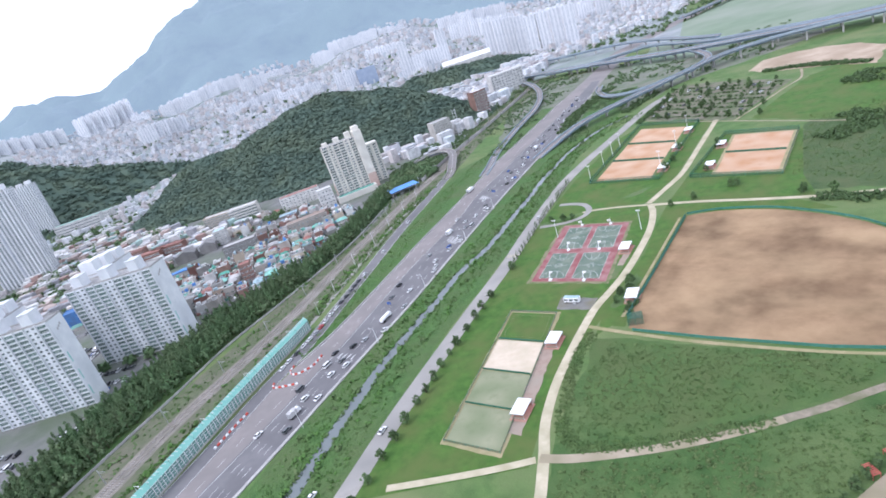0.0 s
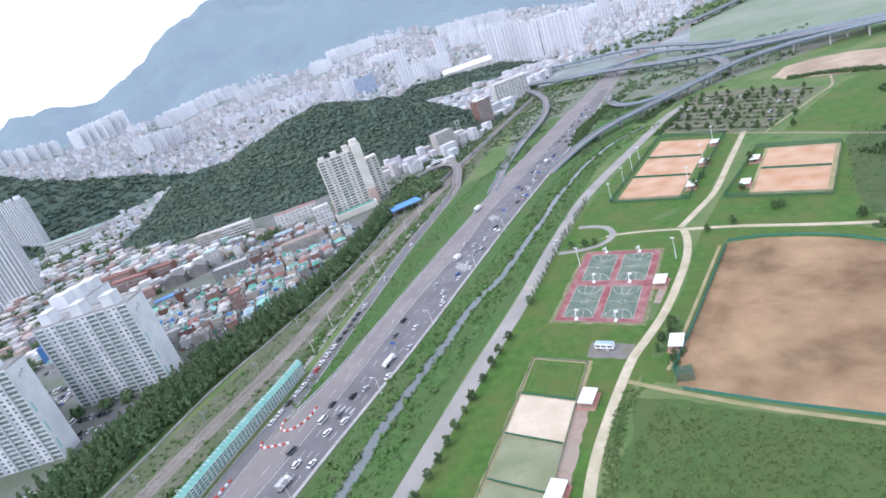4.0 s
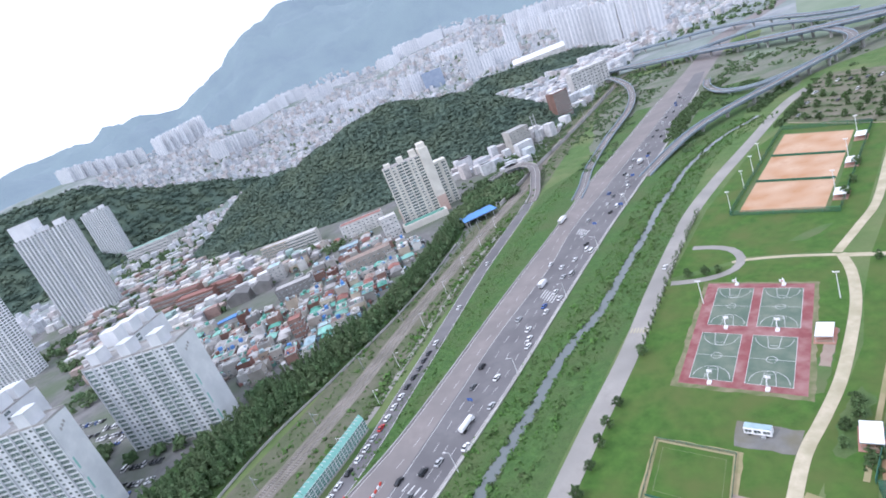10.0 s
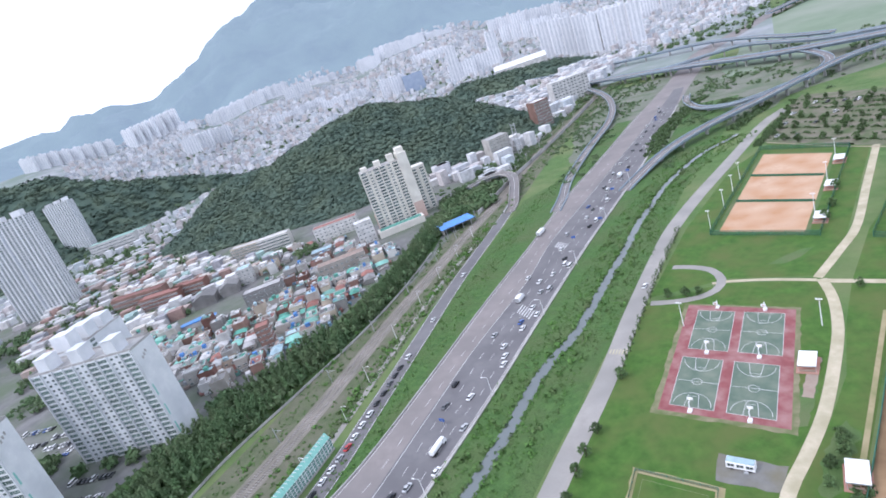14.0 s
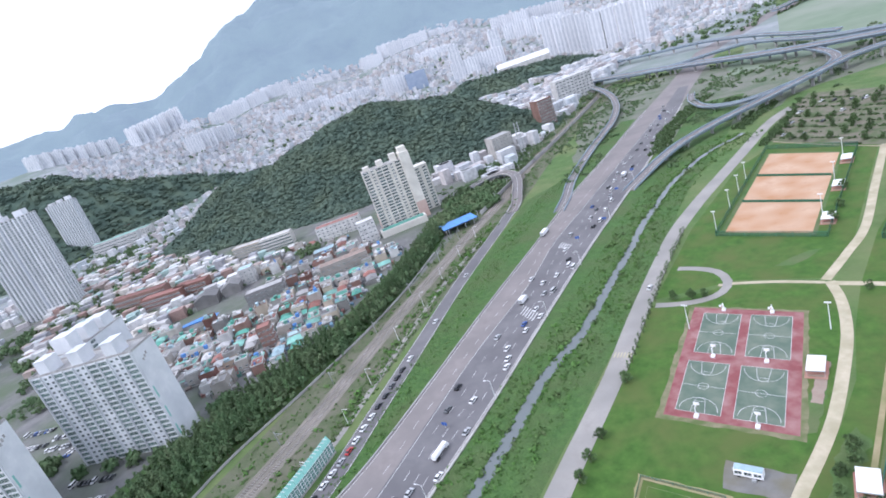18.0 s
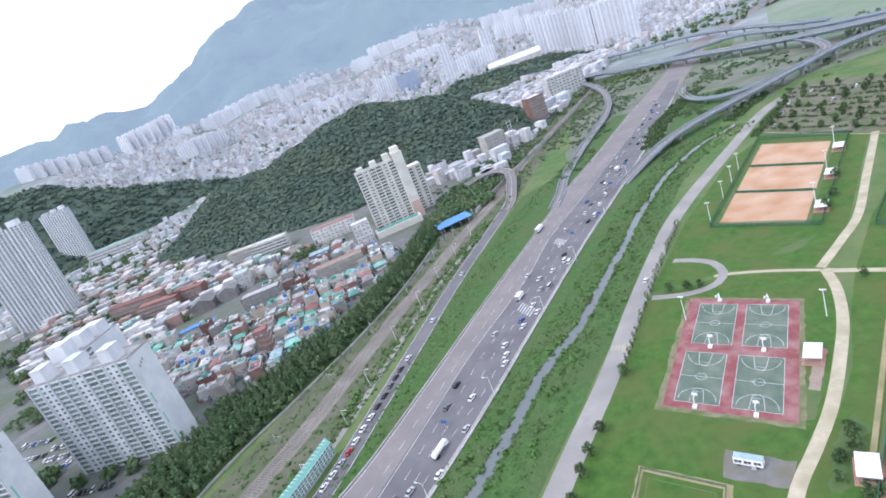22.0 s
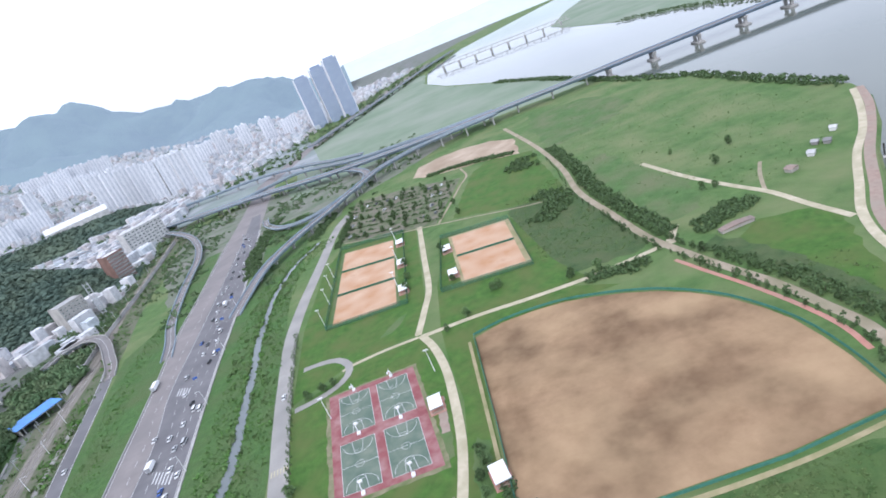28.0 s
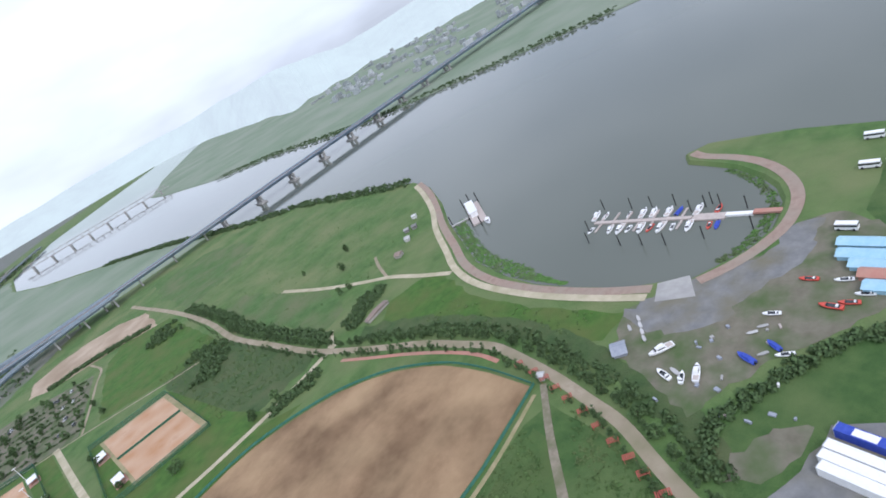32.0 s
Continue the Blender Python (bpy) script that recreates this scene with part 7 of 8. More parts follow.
setting(ribbon("kerb", [(a + 0.6, b) for a, b in RIGHT], 1.0, 0.55, CONCRETE, 8, 0.5), "pale concrete barrier along the expressway", "kerb")
setting(ribbon("kerb_median", [(a - 0.2, b) for a, b in LEFT[3:]], 0.5, 0.7, CONCRETE, 8, 0.65), "pale concrete barrier by the green slope", "kerb")
marks = []
for k in range(-190, 470, 12):
    def on(line, y):
        return between(sorted((b, a) for a, b in line), y)
    for lane in (0.26, 0.48, 0.72):
        p0 = (on(RIGHT, k) + (on(SPLIT, k) - on(RIGHT, k)) * lane, k)
        p1 = (on(RIGHT, k + 5) + (on(SPLIT, k + 5) - on(RIGHT, k + 5)) * lane, k + 5)
        marks.append([p0, p1])
    if k < 300:
        for lane in (0.35, 0.68):
            p0 = (on(SPLIT, k) + (on(LEFT, k) - on(SPLIT, k)) * lane, k)
            p1 = (on(SPLIT, k + 5) + (on(LEFT, k + 5) - on(SPLIT, k + 5)) * lane, k + 5)
            if lane < 0.5:
                marks.append([p0, p1])
solid = [offset_line(RIGHT, 0.8), offset_line(SPLIT, 0.1), offset_line(LEFT[3:], -1.0)]
paint = thing("lane_markings", "white dashed and solid lane markings", "road marking", Matrix.Identity(4), "", "stuff")
strips("dash", marks, 0.2, 0.122, PAINT, paint)
strips("edge_line", solid, 0.25, 0.118, PAINT, paint)
strips("stop_bar", [[(-66 - k * 3.2, -78), (-66 - k * 3.2, -74)] for k in range(4)] + [[(-84 - 2 * k, 50 + k), (-85 - 2 * k, 58 + k)] for k in range(6)] + [[(-104 - 2 * k, 128 + k), (-105 - 2 * k, 136 + k)] for k in range(5)], 0.7, 0.121, PAINT, paint)
strips("ramp_lines", [offset_line(RAMP, 4.3), offset_line(RAMP, -4.3)], 0.25, 0.118, PAINT, paint)
crossing = thing("zebra_crossing", "worn yellow white zebra crossing on the park road", "zebra crossing", basis(-28, 30, 8))
for k in range(6):
    boxes("stripe", [(-3.2 + 1.3 * k, 0, 0.094, 0.6, 3.6, 0.01, 0)], SAND_PATH, crossing)

# railway tracks and their masts
RAIL_STEEL = material("worn rail steel", (0.22, 0.18, 0.15), (0.32, 0.28, 0.25), 1, 0.5, metal=0.5)
track = thing("railway_track", "two pairs of rusty steel rails", "railway track", Matrix.Identity(4))
for d in (-2.9, -1.46, 1.46, 2.9):
    ribbon("rail", offset_line(RAILWAY, d), 0.16, 0.32, RAIL_STEEL, 5, 0.2, track)
slp = []
r = random.Random(50)
for x, y, n in along(RAILWAY[:9], 1.3, 0, r):
    for d in (-2.2, 2.2):
        slp.append((x + n.x * d, y + n.y * d, 0.1, 0.3, 2.5, 0.1, math.degrees(math.atan2(n.y, n.x)) - 90))
sl = boxes("sleeper", slp, CONCRETE, track)
sl["kind"] = "stuff"


def catenary(m):
    c = thing("catenary_mast", "grey steel overhead line mast with arms", "mast", m, "catenary masts")
    boxes("mast", [(-6.5, 0, 0, 0.3, 0.3, 8.0, 0)], STEEL, c)
    boxes("arm", [(-4.0, 0, 7.0, 5.0, 0.14, 0.14, 0)], STEEL, c)
    boxes("strut", [(-5.2, 0, 6.2, 2.6, 0.1, 0.1, 0)], STEEL, c)
    return c


fm = None
for x, y, n in along(RAILWAY, 42, 0, r):
    m = pose(x, y, 0, 0, 0, math.degrees(math.atan2(n.y, n.x)) + 180)
    if fm is None:
        fm = catenary(m)
    else:
        copy_thing(fm, m)
setting(ribbon("wall_belt", [(-140, -200), (-150, -165), (-160, -125), (-173, -81), (-179, -30), (-187, 26), (-199, 76), (-218, 130)], 0.3, 1.3, CONCRETE, 8, 1.3), "low pale concrete wall along the railway", "wall")
setting(ribbon("path_service", [(-96, -190), (-105, -150), (-115, -100), (-126, -50), (-147, 10), (-170, 80), (-186, 150)], 3.2, 0.1, PARK_ROAD), "narrow grey service path between hedges", "path")
setting(ribbon("wall_north", [(-222, 200), (-242, 300), (-263, 431), (-298, 605)], 0.5, 3.5, CONCRETE, 8, 3.5), "long pale wall along the railway", "wall")


# noise barrier with a curved green glazed top
BARRIER_GLASS = material("green tinted barrier glazing", (0.11, 0.22, 0.19), (0.18, 0.31, 0.27), 3, 0.2, spec=0.6)
BARRIER_TOP = material("sea green barrier top panel", (0.20, 0.48, 0.40), (0.28, 0.56, 0.48), 3, 0.35)
nb = thing("noise_barrier", "long sea green noise barrier with a white grid of panes", "noise barrier", Matrix.Identity(4))
line = spline([(-83.5, -190), (-88, -174), (-99.5, -135), (-109.5, -98), (-115, -74), (-120, -56)], 6.0)


def barrier_panel(name, p, q, n, rows, mat):
    (o0, z0), (o1, z1) = rows
    vs = [p + n * o0 + Vector((0, 0, z0)), q + n * o0 + Vector((0, 0, z0)), q + n * o1 + Vector((0, 0, z1)), p + n * o1 + Vector((0, 0, z1))]
    vs += [v - n * 0.08 for v in vs]
    ob = new(name, mesh_of([v[:] for v in vs], [(0, 1, 2, 3), (7, 6, 5, 4), (0, 4, 5, 1), (1, 5, 6, 2), (2, 6, 7, 3), (3, 7, 4, 0)], mat, name))
    ob.parent = nb


for a, b in zip(line, line[1:]):
    d = b - a
    n = Vector((d.y, -d.x, 0)).normalized()
    ang = math.degrees(math.atan2(d.y, d.x))
    mid = (a + b) / 2
    boxes("plinth", [(mid.x, mid.y, 0, d.length, 0.45, 0.9, ang)], CONCRETE, nb)
    barrier_panel("pane", a + d * 0.02, b - d * 0.02, n, ((0.0, 0.95), (0.25, 6.1)), BARRIER_GLASS)
    barrier_panel("top_panel", a + d * 0.01, b - d * 0.01, n, ((0.3, 6.2), (-1.5, 8.6)), BARRIER_TOP)
    for k in (0.0, 0.33, 0.66):
        p = a + d * k + n * 0.22
        boxes("post", [(p.x, p.y, 0.9, 0.16, 0.3, 5.3, ang)], WHITE, nb)
        p = a + d * k - n * 0.6
        boxes("rib", [(p.x, p.y, 8.45, 0.14, 2.0, 0.22, ang)], WHITE, nb)
    p = mid + n * 0.27
    boxes("rail", [(p.x, p.y, z, d.length, 0.12, 0.14, ang) for z in (2.2, 3.5, 4.8, 6.05)], WHITE, nb)


def street_lamp(m):
    s = thing("street_lamp", "pale steel street lamp with curved arm", "street lamp", m, "road lamps")
    bm = bmesh.new()
    bmesh.ops.create_cone(bm, cap_ends=True, segments=6, radius1=0.16, radius2=0.09, depth=9, matrix=Matrix.Translation((0, 0, 4.5)))
    part("pole", bm, WHITE, s)
    boxes("arm", [(1.1, 0, 8.9, 2.4, 0.1, 0.1, 0)], WHITE, s)
    head = boxes("lamp_head", [(2.5, 0, 8.8, 0.9, 0.35, 0.18, 0)], WHITE, s)
    boxes("lens", [(2.5, 0, 8.75, 0.7, 0.25, 0.05, 0)], TENT, head)
    return s


fl = None
for line, gap, turn in (([(-92, -178), (-103, -135), (-116, -90), (-126, -45), (-147, 0), (-163, 45), (-180, 100), (-197, 160)], 34, 0), ([(-45, -180), (-57, -80), (-75, 40), (-95, 180), (-118, 340)], 62, 180)):
    for x, y, n in along(line, gap, 0.3, r):
        ang = math.degrees(math.atan2(n.y, n.x)) + 180 + turn
        m = pose(x, y, 0, 0, 0, ang)
        if fl is None:
            fl = street_lamp(m)
        else:
            copy_thing(fl, m)

# red and white plastic barriers that narrow the road
BARRIER_RED, BARRIER_WHITE = material("red plastic barrier", (0.55, 0.07, 0.05), (0.62, 0.10, 0.07), 1, 0.5), TENT
protos = {}
for k, (x, y, n) in enumerate(along([(-87.5, -78.5), (-85.8, -86), (-88.6, -93), (-93, -95), (-96.8, -92.4), (-98.4, -87.5)], 1.8, 0.05, r) + along([(-83, -100.5), (-88.5, -103.6), (-95, -106), (-98.2, -102.5)], 1.8, 0.05, r) + along([(-87.5, -146), (-90.5, -134), (-92.5, -124)], 2.0, 0.05, r)):
    ang = math.degrees(math.atan2(n.y, n.x)) - 90
    red = k % 2 == 0
    if red not in protos:
        b = thing("traffic_barrier", "%s plastic water-filled traffic barrier" % ("red" if red else "white"), "traffic barrier", basis(x, y, ang, 0.1), "red and white traffic barriers")
        boxes("body", [(0, 0, 0, 1.6, 0.5, 0.9, 0, 0.75)], BARRIER_RED if red else BARRIER_WHITE, b)
        protos[red] = b
    else:
        copy_thing(protos[red], basis(x, y, ang, 0.1))

# ---- vehicles ----
CAR_GLASS = material("tinted car glass", (0.02, 0.025, 0.03), (0.04, 0.045, 0.05), 1, 0.12, spec=0.6)
CAR_PAINT = {n: material(n + " car paint", tuple(v * 0.9 for v in c), c, 2, 0.3, spec=0.5) for n, c in
             (("white", (0.78, 0.78, 0.78)), ("silver", (0.48, 0.49, 0.50)), ("black", (0.022, 0.022, 0.025)), ("grey", (0.12, 0.125, 0.13)), ("red", (0.50, 0.04, 0.04)), ("blue", (0.05, 0.12, 0.38)), ("yellow", (0.65, 0.45, 0.05)))}
SHAPES = {
    "saloon car": (1.8, [(-2.3, 0.35), (2.3, 0.35), (2.3, 0.72), (1.2, 0.92), (-1.6, 0.98), (-2.3, 0.9)], [(-1.75, 0.96), (1.25, 0.92), (0.45, 1.42), (-0.95, 1.44)]),
    "sport utility car": (1.85, [(-2.25, 0.4), (2.25, 0.4), (2.25, 0.95), (1.2, 1.1), (-2.25, 1.15)], [(-2.2, 1.13), (1.25, 1.08), (0.55, 1.72), (-1.9, 1.74)]),
    "van": (1.95, [(-2.5, 0.4), (2.5, 0.4), (2.5, 1.1), (-2.5, 1.15)], [(-2.48, 1.12), (2.4, 1.08), (1.6, 2.0), (-2.4, 2.02)]),
}


def prism(profile, half, squeeze=0.0):
    """A side outline drawn across the width; the upper points lean inwards by squeeze."""
    n = len(profile)
    zmin, zmax = min(z for _, z in profile), max(z for _, z in profile)
    verts = []
    for s in (-1, 1):
        for x, z in profile:
            k = (z - zmin) / max(0.01, zmax - zmin)
            verts.append((x, s * (half - squeeze * k), z))
    return verts, [tuple(range(n - 1, -1, -1)), tuple(range(n, 2 * n))] + [(i, (i + 1) % n, n + (i + 1) % n, n + i) for i in range(n)]


def wheel_mesh(rad, wide):
    bm = bmesh.new()
    bmesh.ops.create_cone(bm, cap_ends=True, segments=10, radius1=rad, radius2=rad, depth=wide, matrix=pose(0, 0, 0, 90, 0, 0))
    me = bpy.data.meshes.new("wheel")
    bm.to_mesh(me)
    bm.free()
    me.materials.append(DARK)
    return me


SMALL_WHEEL, LARGE_WHEEL = wheel_mesh(0.33, 0.22), wheel_mesh(0.48, 0.3)
CARS = {}


def car(shape, colour, x, y, heading, group, z=0.12, where="on the expressway"):
    key = (shape, colour, group)
    if key in CARS:
        return copy_thing(CARS[key], pose(x, y, z, 0, 0, heading))
    wide, body, cabin = SHAPES[shape]
    c = thing("car", "%s %s %s" % (colour, shape, where), "car", pose(x, y, z, 0, 0, heading), group)
    v, f = prism(body, wide / 2, 0.06)
    new("body", mesh_of(v, f, CAR_PAINT[colour], "body")).parent = c
    v, f = prism(cabin, wide / 2 - 0.1, 0.18)
    new("window_band", mesh_of(v, f, CAR_GLASS, "window_band")).parent = c
    top = [p for p in cabin if p[1] > cabin[0][1] + 0.2]
    x0, x1, zt = min(p[0] for p in top), max(p[0] for p in top), max(p[1] for p in top)
    boxes("roof", [((x0 + x1) / 2, 0, zt - 0.03, x1 - x0 + 0.1, wide - 0.52, 0.06, 0)], CAR_PAINT[colour], c)
    for wx in (-1.4, 1.4):
        for wy in (-wide / 2 + 0.08, wide / 2 - 0.08):
            put("wheel", SMALL_WHEEL, c, pose(wx, wy, 0.33))
    CARS[key] = c
    return c


def truck(x, y, heading, label, cargo, colour="white", long=6.5, tank=False):
    t = thing("truck", label, "truck", pose(x, y, 0.12, 0, 0, heading), "trucks on the expressway")
    v, f = prism([(long / 2 + 0.3, 0.6), (long / 2 + 2.3, 0.6), (long / 2 + 2.3, 1.6), (long / 2 + 1.9, 2.6), (long / 2 + 0.3, 2.6)], 1.1, 0.08)
    cab = new("cab", mesh_of(v, f, CAR_PAINT[colour], "cab"))
    cab.parent = t
    boxes("windscreen", [(long / 2 + 2.12, 0, 1.65, 0.25, 1.9, 0.75, 0)], CAR_GLASS, cab)
    boxes("chassis", [(0.8, 0, 0.55, long + 2, 0.9, 0.25, 0)], DARK, t)
    if tank:
        bm = bmesh.new()
        bmesh.ops.create_cone(bm, cap_ends=True, segments=14, radius1=1.15, radius2=1.15, depth=long, matrix=pose(0, 0, 2.0, 0, 90, 0))
        part("tank", bm, cargo, t)
    else:
        box = boxes("cargo_box", [(0, 0, 0.85, long, 2.35, 2.4, 0)], cargo, t)
        boxes("rear_door", [(-long / 2 - 0.03, 0, 1.0, 0.06, 2.1, 2.1, 0)], STEEL, box)
    for wx in (-long / 2 + 0.8, -long / 2 + 2.0, long / 2 + 1.2):
        for wy in (-0.95, 0.95):
            put("wheel", LARGE_WHEEL, t, pose(wx, wy, 0.48))
    return t


r = random.Random(60)
KINDS = ["saloon car"] * 5 + ["sport utility car"] * 3 + ["van"]
HUES = ["white"] * 7 + ["silver"] * 3 + ["black"] * 3 + ["grey"] * 3 + ["blue"]
TRAFFIC = [(-68, -29), (-70, -62), (-90, -6), (-83, 25), (-78, 18), (-75, 12), (-87, 60), (-86, 46), (-82, 41), (-81, 54), (-91, 76), (-87, 79), (-94, 96), (-108, 91), (-98, 87), (-96, 115), (-92, 108), (-88, 106),
           (-101, 161), (-73, -68), (-80, -75), (-64, -83), (-67, -91), (-76, -85), (-70, -80), (-76, -104), (-67, -109), (-60, -107), (-71, -134), (-58, -128), (-64, -52), (-77, -12), (-85, -20), (-94, 33),
           (-105, 128), (-112, 150), (-110, 176), (-104, 188), (-118, 196), (-112, 214), (-121, 232), (-113, 246), (-126, 262), (-119, 276), (-130, 300), (-124, 318), (-136, 340), (-128, 352), (-142, 380), (-137, 410), (-150, 430),
           (-146, 420), (-140, 396), (-152, 450), (-148, 400), (-160, 470), (-156, 455), (-133, 322), (-139, 362), (-131, 288), (-145, 440), (-100, 170), (-107, 205), (-116, 226), (-122, 246), (-112, 190)]
for x, y in TRAFFIC:
    car(r.choice(KINDS), r.choice(HUES), x, y, 97 + r.uniform(-2, 2), "expressway traffic")
for x, y, h in ((-108, -72, "white"), (-109.5, -66, "white"), (-111, -60, "silver"), (-112.5, -54, "red"), (-114.5, -48, "white"), (-117, -41, "white"), (-119, -34, "white"), (-121.5, -27, "black"), (-123.5, -20, "black"), (-126, -13, "grey"),
                (-128, -7, "black"), (-130, -1, "black"), (-132.5, 8, "white"), (-143, 42, "white"), (-160, 95, "white"), (-106.5, -79, "black"), (-105, -86, "white"), (-103.5, -92, "white")):
    car("saloon car", h, x - 0.6, y, 106, "queue on the slip road", where="queueing on the slip road")
for x, y in ((-11, -117), (-36, 84), (-16, -152)):
    car("saloon car", "white", x, y, 95, "cars on the park road", 0.1, "on the park road")
truck(-71, -43, 97, "white tanker truck with pale blue cab", TENT, "white", 7.0, True)
truck(-134, 153, 98, "white box truck beside the barrier", TENT, "white", 8.0)
truck(-99, 66, 97, "white box truck in traffic", TENT, "white", 5.0)
truck(-63, -120, 97, "white flatbed truck with load", ROOFS[1], "white", 4.5)
truck(-118, 255, 98, "white box truck in traffic", TENT, "white", 6.0)
# blue sheeted barriers standing between the lanes
for x, y in ((-78, -30), (-98, 168), (-104, 140), (-112, 222), (-116, 262)):
    s = thing("road_sign", "blue overhead-style direction panel at the roadside", "road sign", basis(x + (0 if y < 0 else 2), y, 8))
    boxes("post", [(0, 0, 0.1, 0.15, 0.15, 3.0, 0)], STEEL, s)
    boxes("panel", [(0, 0, 2.2, 2.6, 0.1, 1.5, 0)], CAR_PAINT["blue"], s)
# parked cars among the flats and on the parking ground
r = random.Random(61)
PARKED = []
for x0, y0, n, turn in ((-258, -124, 10, 32), (-255, -139, 9, 32), (-247, -144, 9, 32), (-330, -122, 9, 32), (-336, -112, 10, 32), (-352, -128, 8, 32), (-372, -120, 9, 32), (-300, -116, 7, 122), (-306, -112, 7, 122), (-382, -96, 9, 32), (-236, -128, 6, 32),
                        (-238, -196, 9, 32), (-224, -200, 7, 32), (-210, -168, 6, 32)):
    for k in range(n):
        PARKED.append((x0 + 2.7 * k * math.cos(radians(turn)), y0 + 2.7 * k * math.sin(radians(turn)), turn + 90))
for x, y, h in PARKED:
    if r.random() < 0.7:
        car(r.choice(KINDS), r.choice(HUES), x, y, h + r.choice((0, 180)) + r.uniform(-3, 3), "parked cars by the flats", 0.06, "parked beside the flats")
for k in range(22):
    j, row = r.randrange(9), r.choice((1, 3, 5, 7))
    car(r.choice(KINDS), r.choice(HUES), -16 + j * 10.5 + r.uniform(-2, 2), 292 - j * 4.4 + row * 13.2 + r.uniform(-2, 2), r.choice((70, 250)), "cars on the parking ground", 0.07, "on the parking ground")


# ---- river landing, boats and boat yard ----
HULL_BLUE = material("blue boat cover", (0.03, 0.06, 0.36), (0.06, 0.10, 0.45), 1.5, 0.7)
PALE_BLUE = material("pale blue tarpaulin", (0.30, 0.52, 0.66), (0.40, 0.60, 0.72), 3, 0.7)
GREY_TARP = material("grey tarpaulin", (0.26, 0.28, 0.33), (0.36, 0.38, 0.43), 2, 0.7)
DARK_PILE = material("dark mooring pile", (0.03, 0.03, 0.03), (0.06, 0.06, 0.055), 1, 0.7)
DECKING = material("weathered decking", (0.42, 0.36, 0.33), (0.54, 0.47, 0.43), 1.5, 0.8)


def hull_mesh(long, wide, deep, mat):
    """A boat's hull: sections from stern to bow, flared at the rim."""
    rings = []
    for t, w, z in ((0.0, 0.86, 0.0), (0.25, 0.98, 0.0), (0.5, 1.0, 0.0), (0.72, 0.86, 0.05), (0.88, 0.52, 0.14), (1.0, 0.04, 0.28)):
        x = (t - 0.5) * long
        hw = wide / 2 * w
        rings.append([(x, -hw, deep * (1 + z)), (x, -hw * 0.92, deep * 0.55), (x - 0.02 * long * t, -hw * 0.45, 0.0 + deep * z), (x - 0.02 * long * t, hw * 0.45, 0.0 + deep * z), (x, hw * 0.92, deep * 0.55), (x, hw, deep * (1 + z))])
    verts = [p for g in rings for p in g]
    faces = [(6 * i + k, 6 * i + 6 + k, 6 * i + 7 + k, 6 * i + 1 + k) for i in range(5) for k in range(5)]
    faces += [(6 * i + 5, 6 * i + 11, 6 * i + 6, 6 * i) for i in range(5)] + [(0, 1, 2, 3, 4, 5)]
    return mesh_of(verts, faces, mat, "hull")


BOATS = {}


def boat(kind, m, label, group):
    if (kind, group) in BOATS:
        return copy_thing(BOATS[kind, group], m)
    long, wide, hull, cabin = {"cruiser": (10.0, 3.2, TENT, 1), "launch": (7.0, 2.4, TENT, 2), "covered": (7.5, 2.5, HULL_BLUE, 3), "skiff": (4.5, 1.6, ROOFS[1], 0), "red": (7.5, 2.6, BARRIER_RED, 2)}[kind]
    b = thing("boat", label, "boat", m, group)
    new("hull", hull_mesh(long, wide, long * 0.13, hull)).parent = b
    top = long * 0.13
    if cabin == 1:
        cab = boxes("cabin", [(long * 0.02, 0, top * 0.9, long * 0.42, wide * 0.66, 1.3, 0, 0.8)], TENT, b)
        boxes("windshield", [(long * 0.24, 0, top + 0.55, 0.5, wide * 0.56, 0.55, 0, 0.8)], CAR_GLASS, cab)
        boxes("side_window", [(long * 0.0, 0, top + 0.35, long * 0.3, wide * 0.67, 0.35, 0, 0.92)], CAR_GLASS, cab)
        boxes("cockpit", [(-long * 0.33, 0, top * 1.0, long * 0.24, wide * 0.7, 0.12, 0)], DECKING, b)
        boxes("flybridge", [(-long * 0.02, 0, top + 1.15, long * 0.2, wide * 0.5, 0.5, 0, 0.85)], TENT, cab)
    elif cabin == 2:
        boxes("cockpit", [(-long * 0.12, 0, top * 1.0, long * 0.5, wide * 0.66, 0.10, 0)], CAR_GLASS, b)
        boxes("windshield", [(long * 0.16, 0, top * 1.0, 0.4, wide * 0.6, 0.5, 0, 0.8)], CAR_GLASS, b)
        boxes("seat", [(-long * 0.25, 0, top + 0.1, 0.6, wide * 0.5, 0.4, 0)], TENT, b)
    elif cabin == 3:
        boxes("cover", [(-long * 0.05, 0, top * 1.0, long * 0.6, wide * 0.7, 0.6, 0, 0.6)], HULL_BLUE, b)
        boxes("engine", [(-long * 0.53, 0, top * 0.4, 0.5, 0.5, 1.0, 0)], DARK, b)
    BOATS[kind, group] = b
    return b


# floating jetty with berths
dock = thing("jetty", "floating jetty with pale decks and finger berths", "jetty", Matrix.Identity(4))
boxes("pontoon", [(265, -34, -1.9, 2.0, 46, 0.9, 0)], DECKING, dock)
boxes("pontoon", [(265, -64, -1.9, 4.5, 13, 0.9, 0)], DECKING, dock)
boxes("gangway", [(265.6, -75.5, -1.6, 2.2, 10, 0.9, 0)], TENT, dock)
boxes("gangway", [(266, -86, -1.2, 2.6, 11, 0.8, 0)], PINK_PATH, dock)
for k in range(7):
    boxes("finger", [(269.5, -14 - 6.4 * k, -1.85, 6.5, 0.8, 0.7, 0)], DECKING, dock)
    boxes("finger", [(260.5, -15 - 6.4 * k, -1.85, 6.5, 0.8, 0.7, 0)], DECKING, dock)
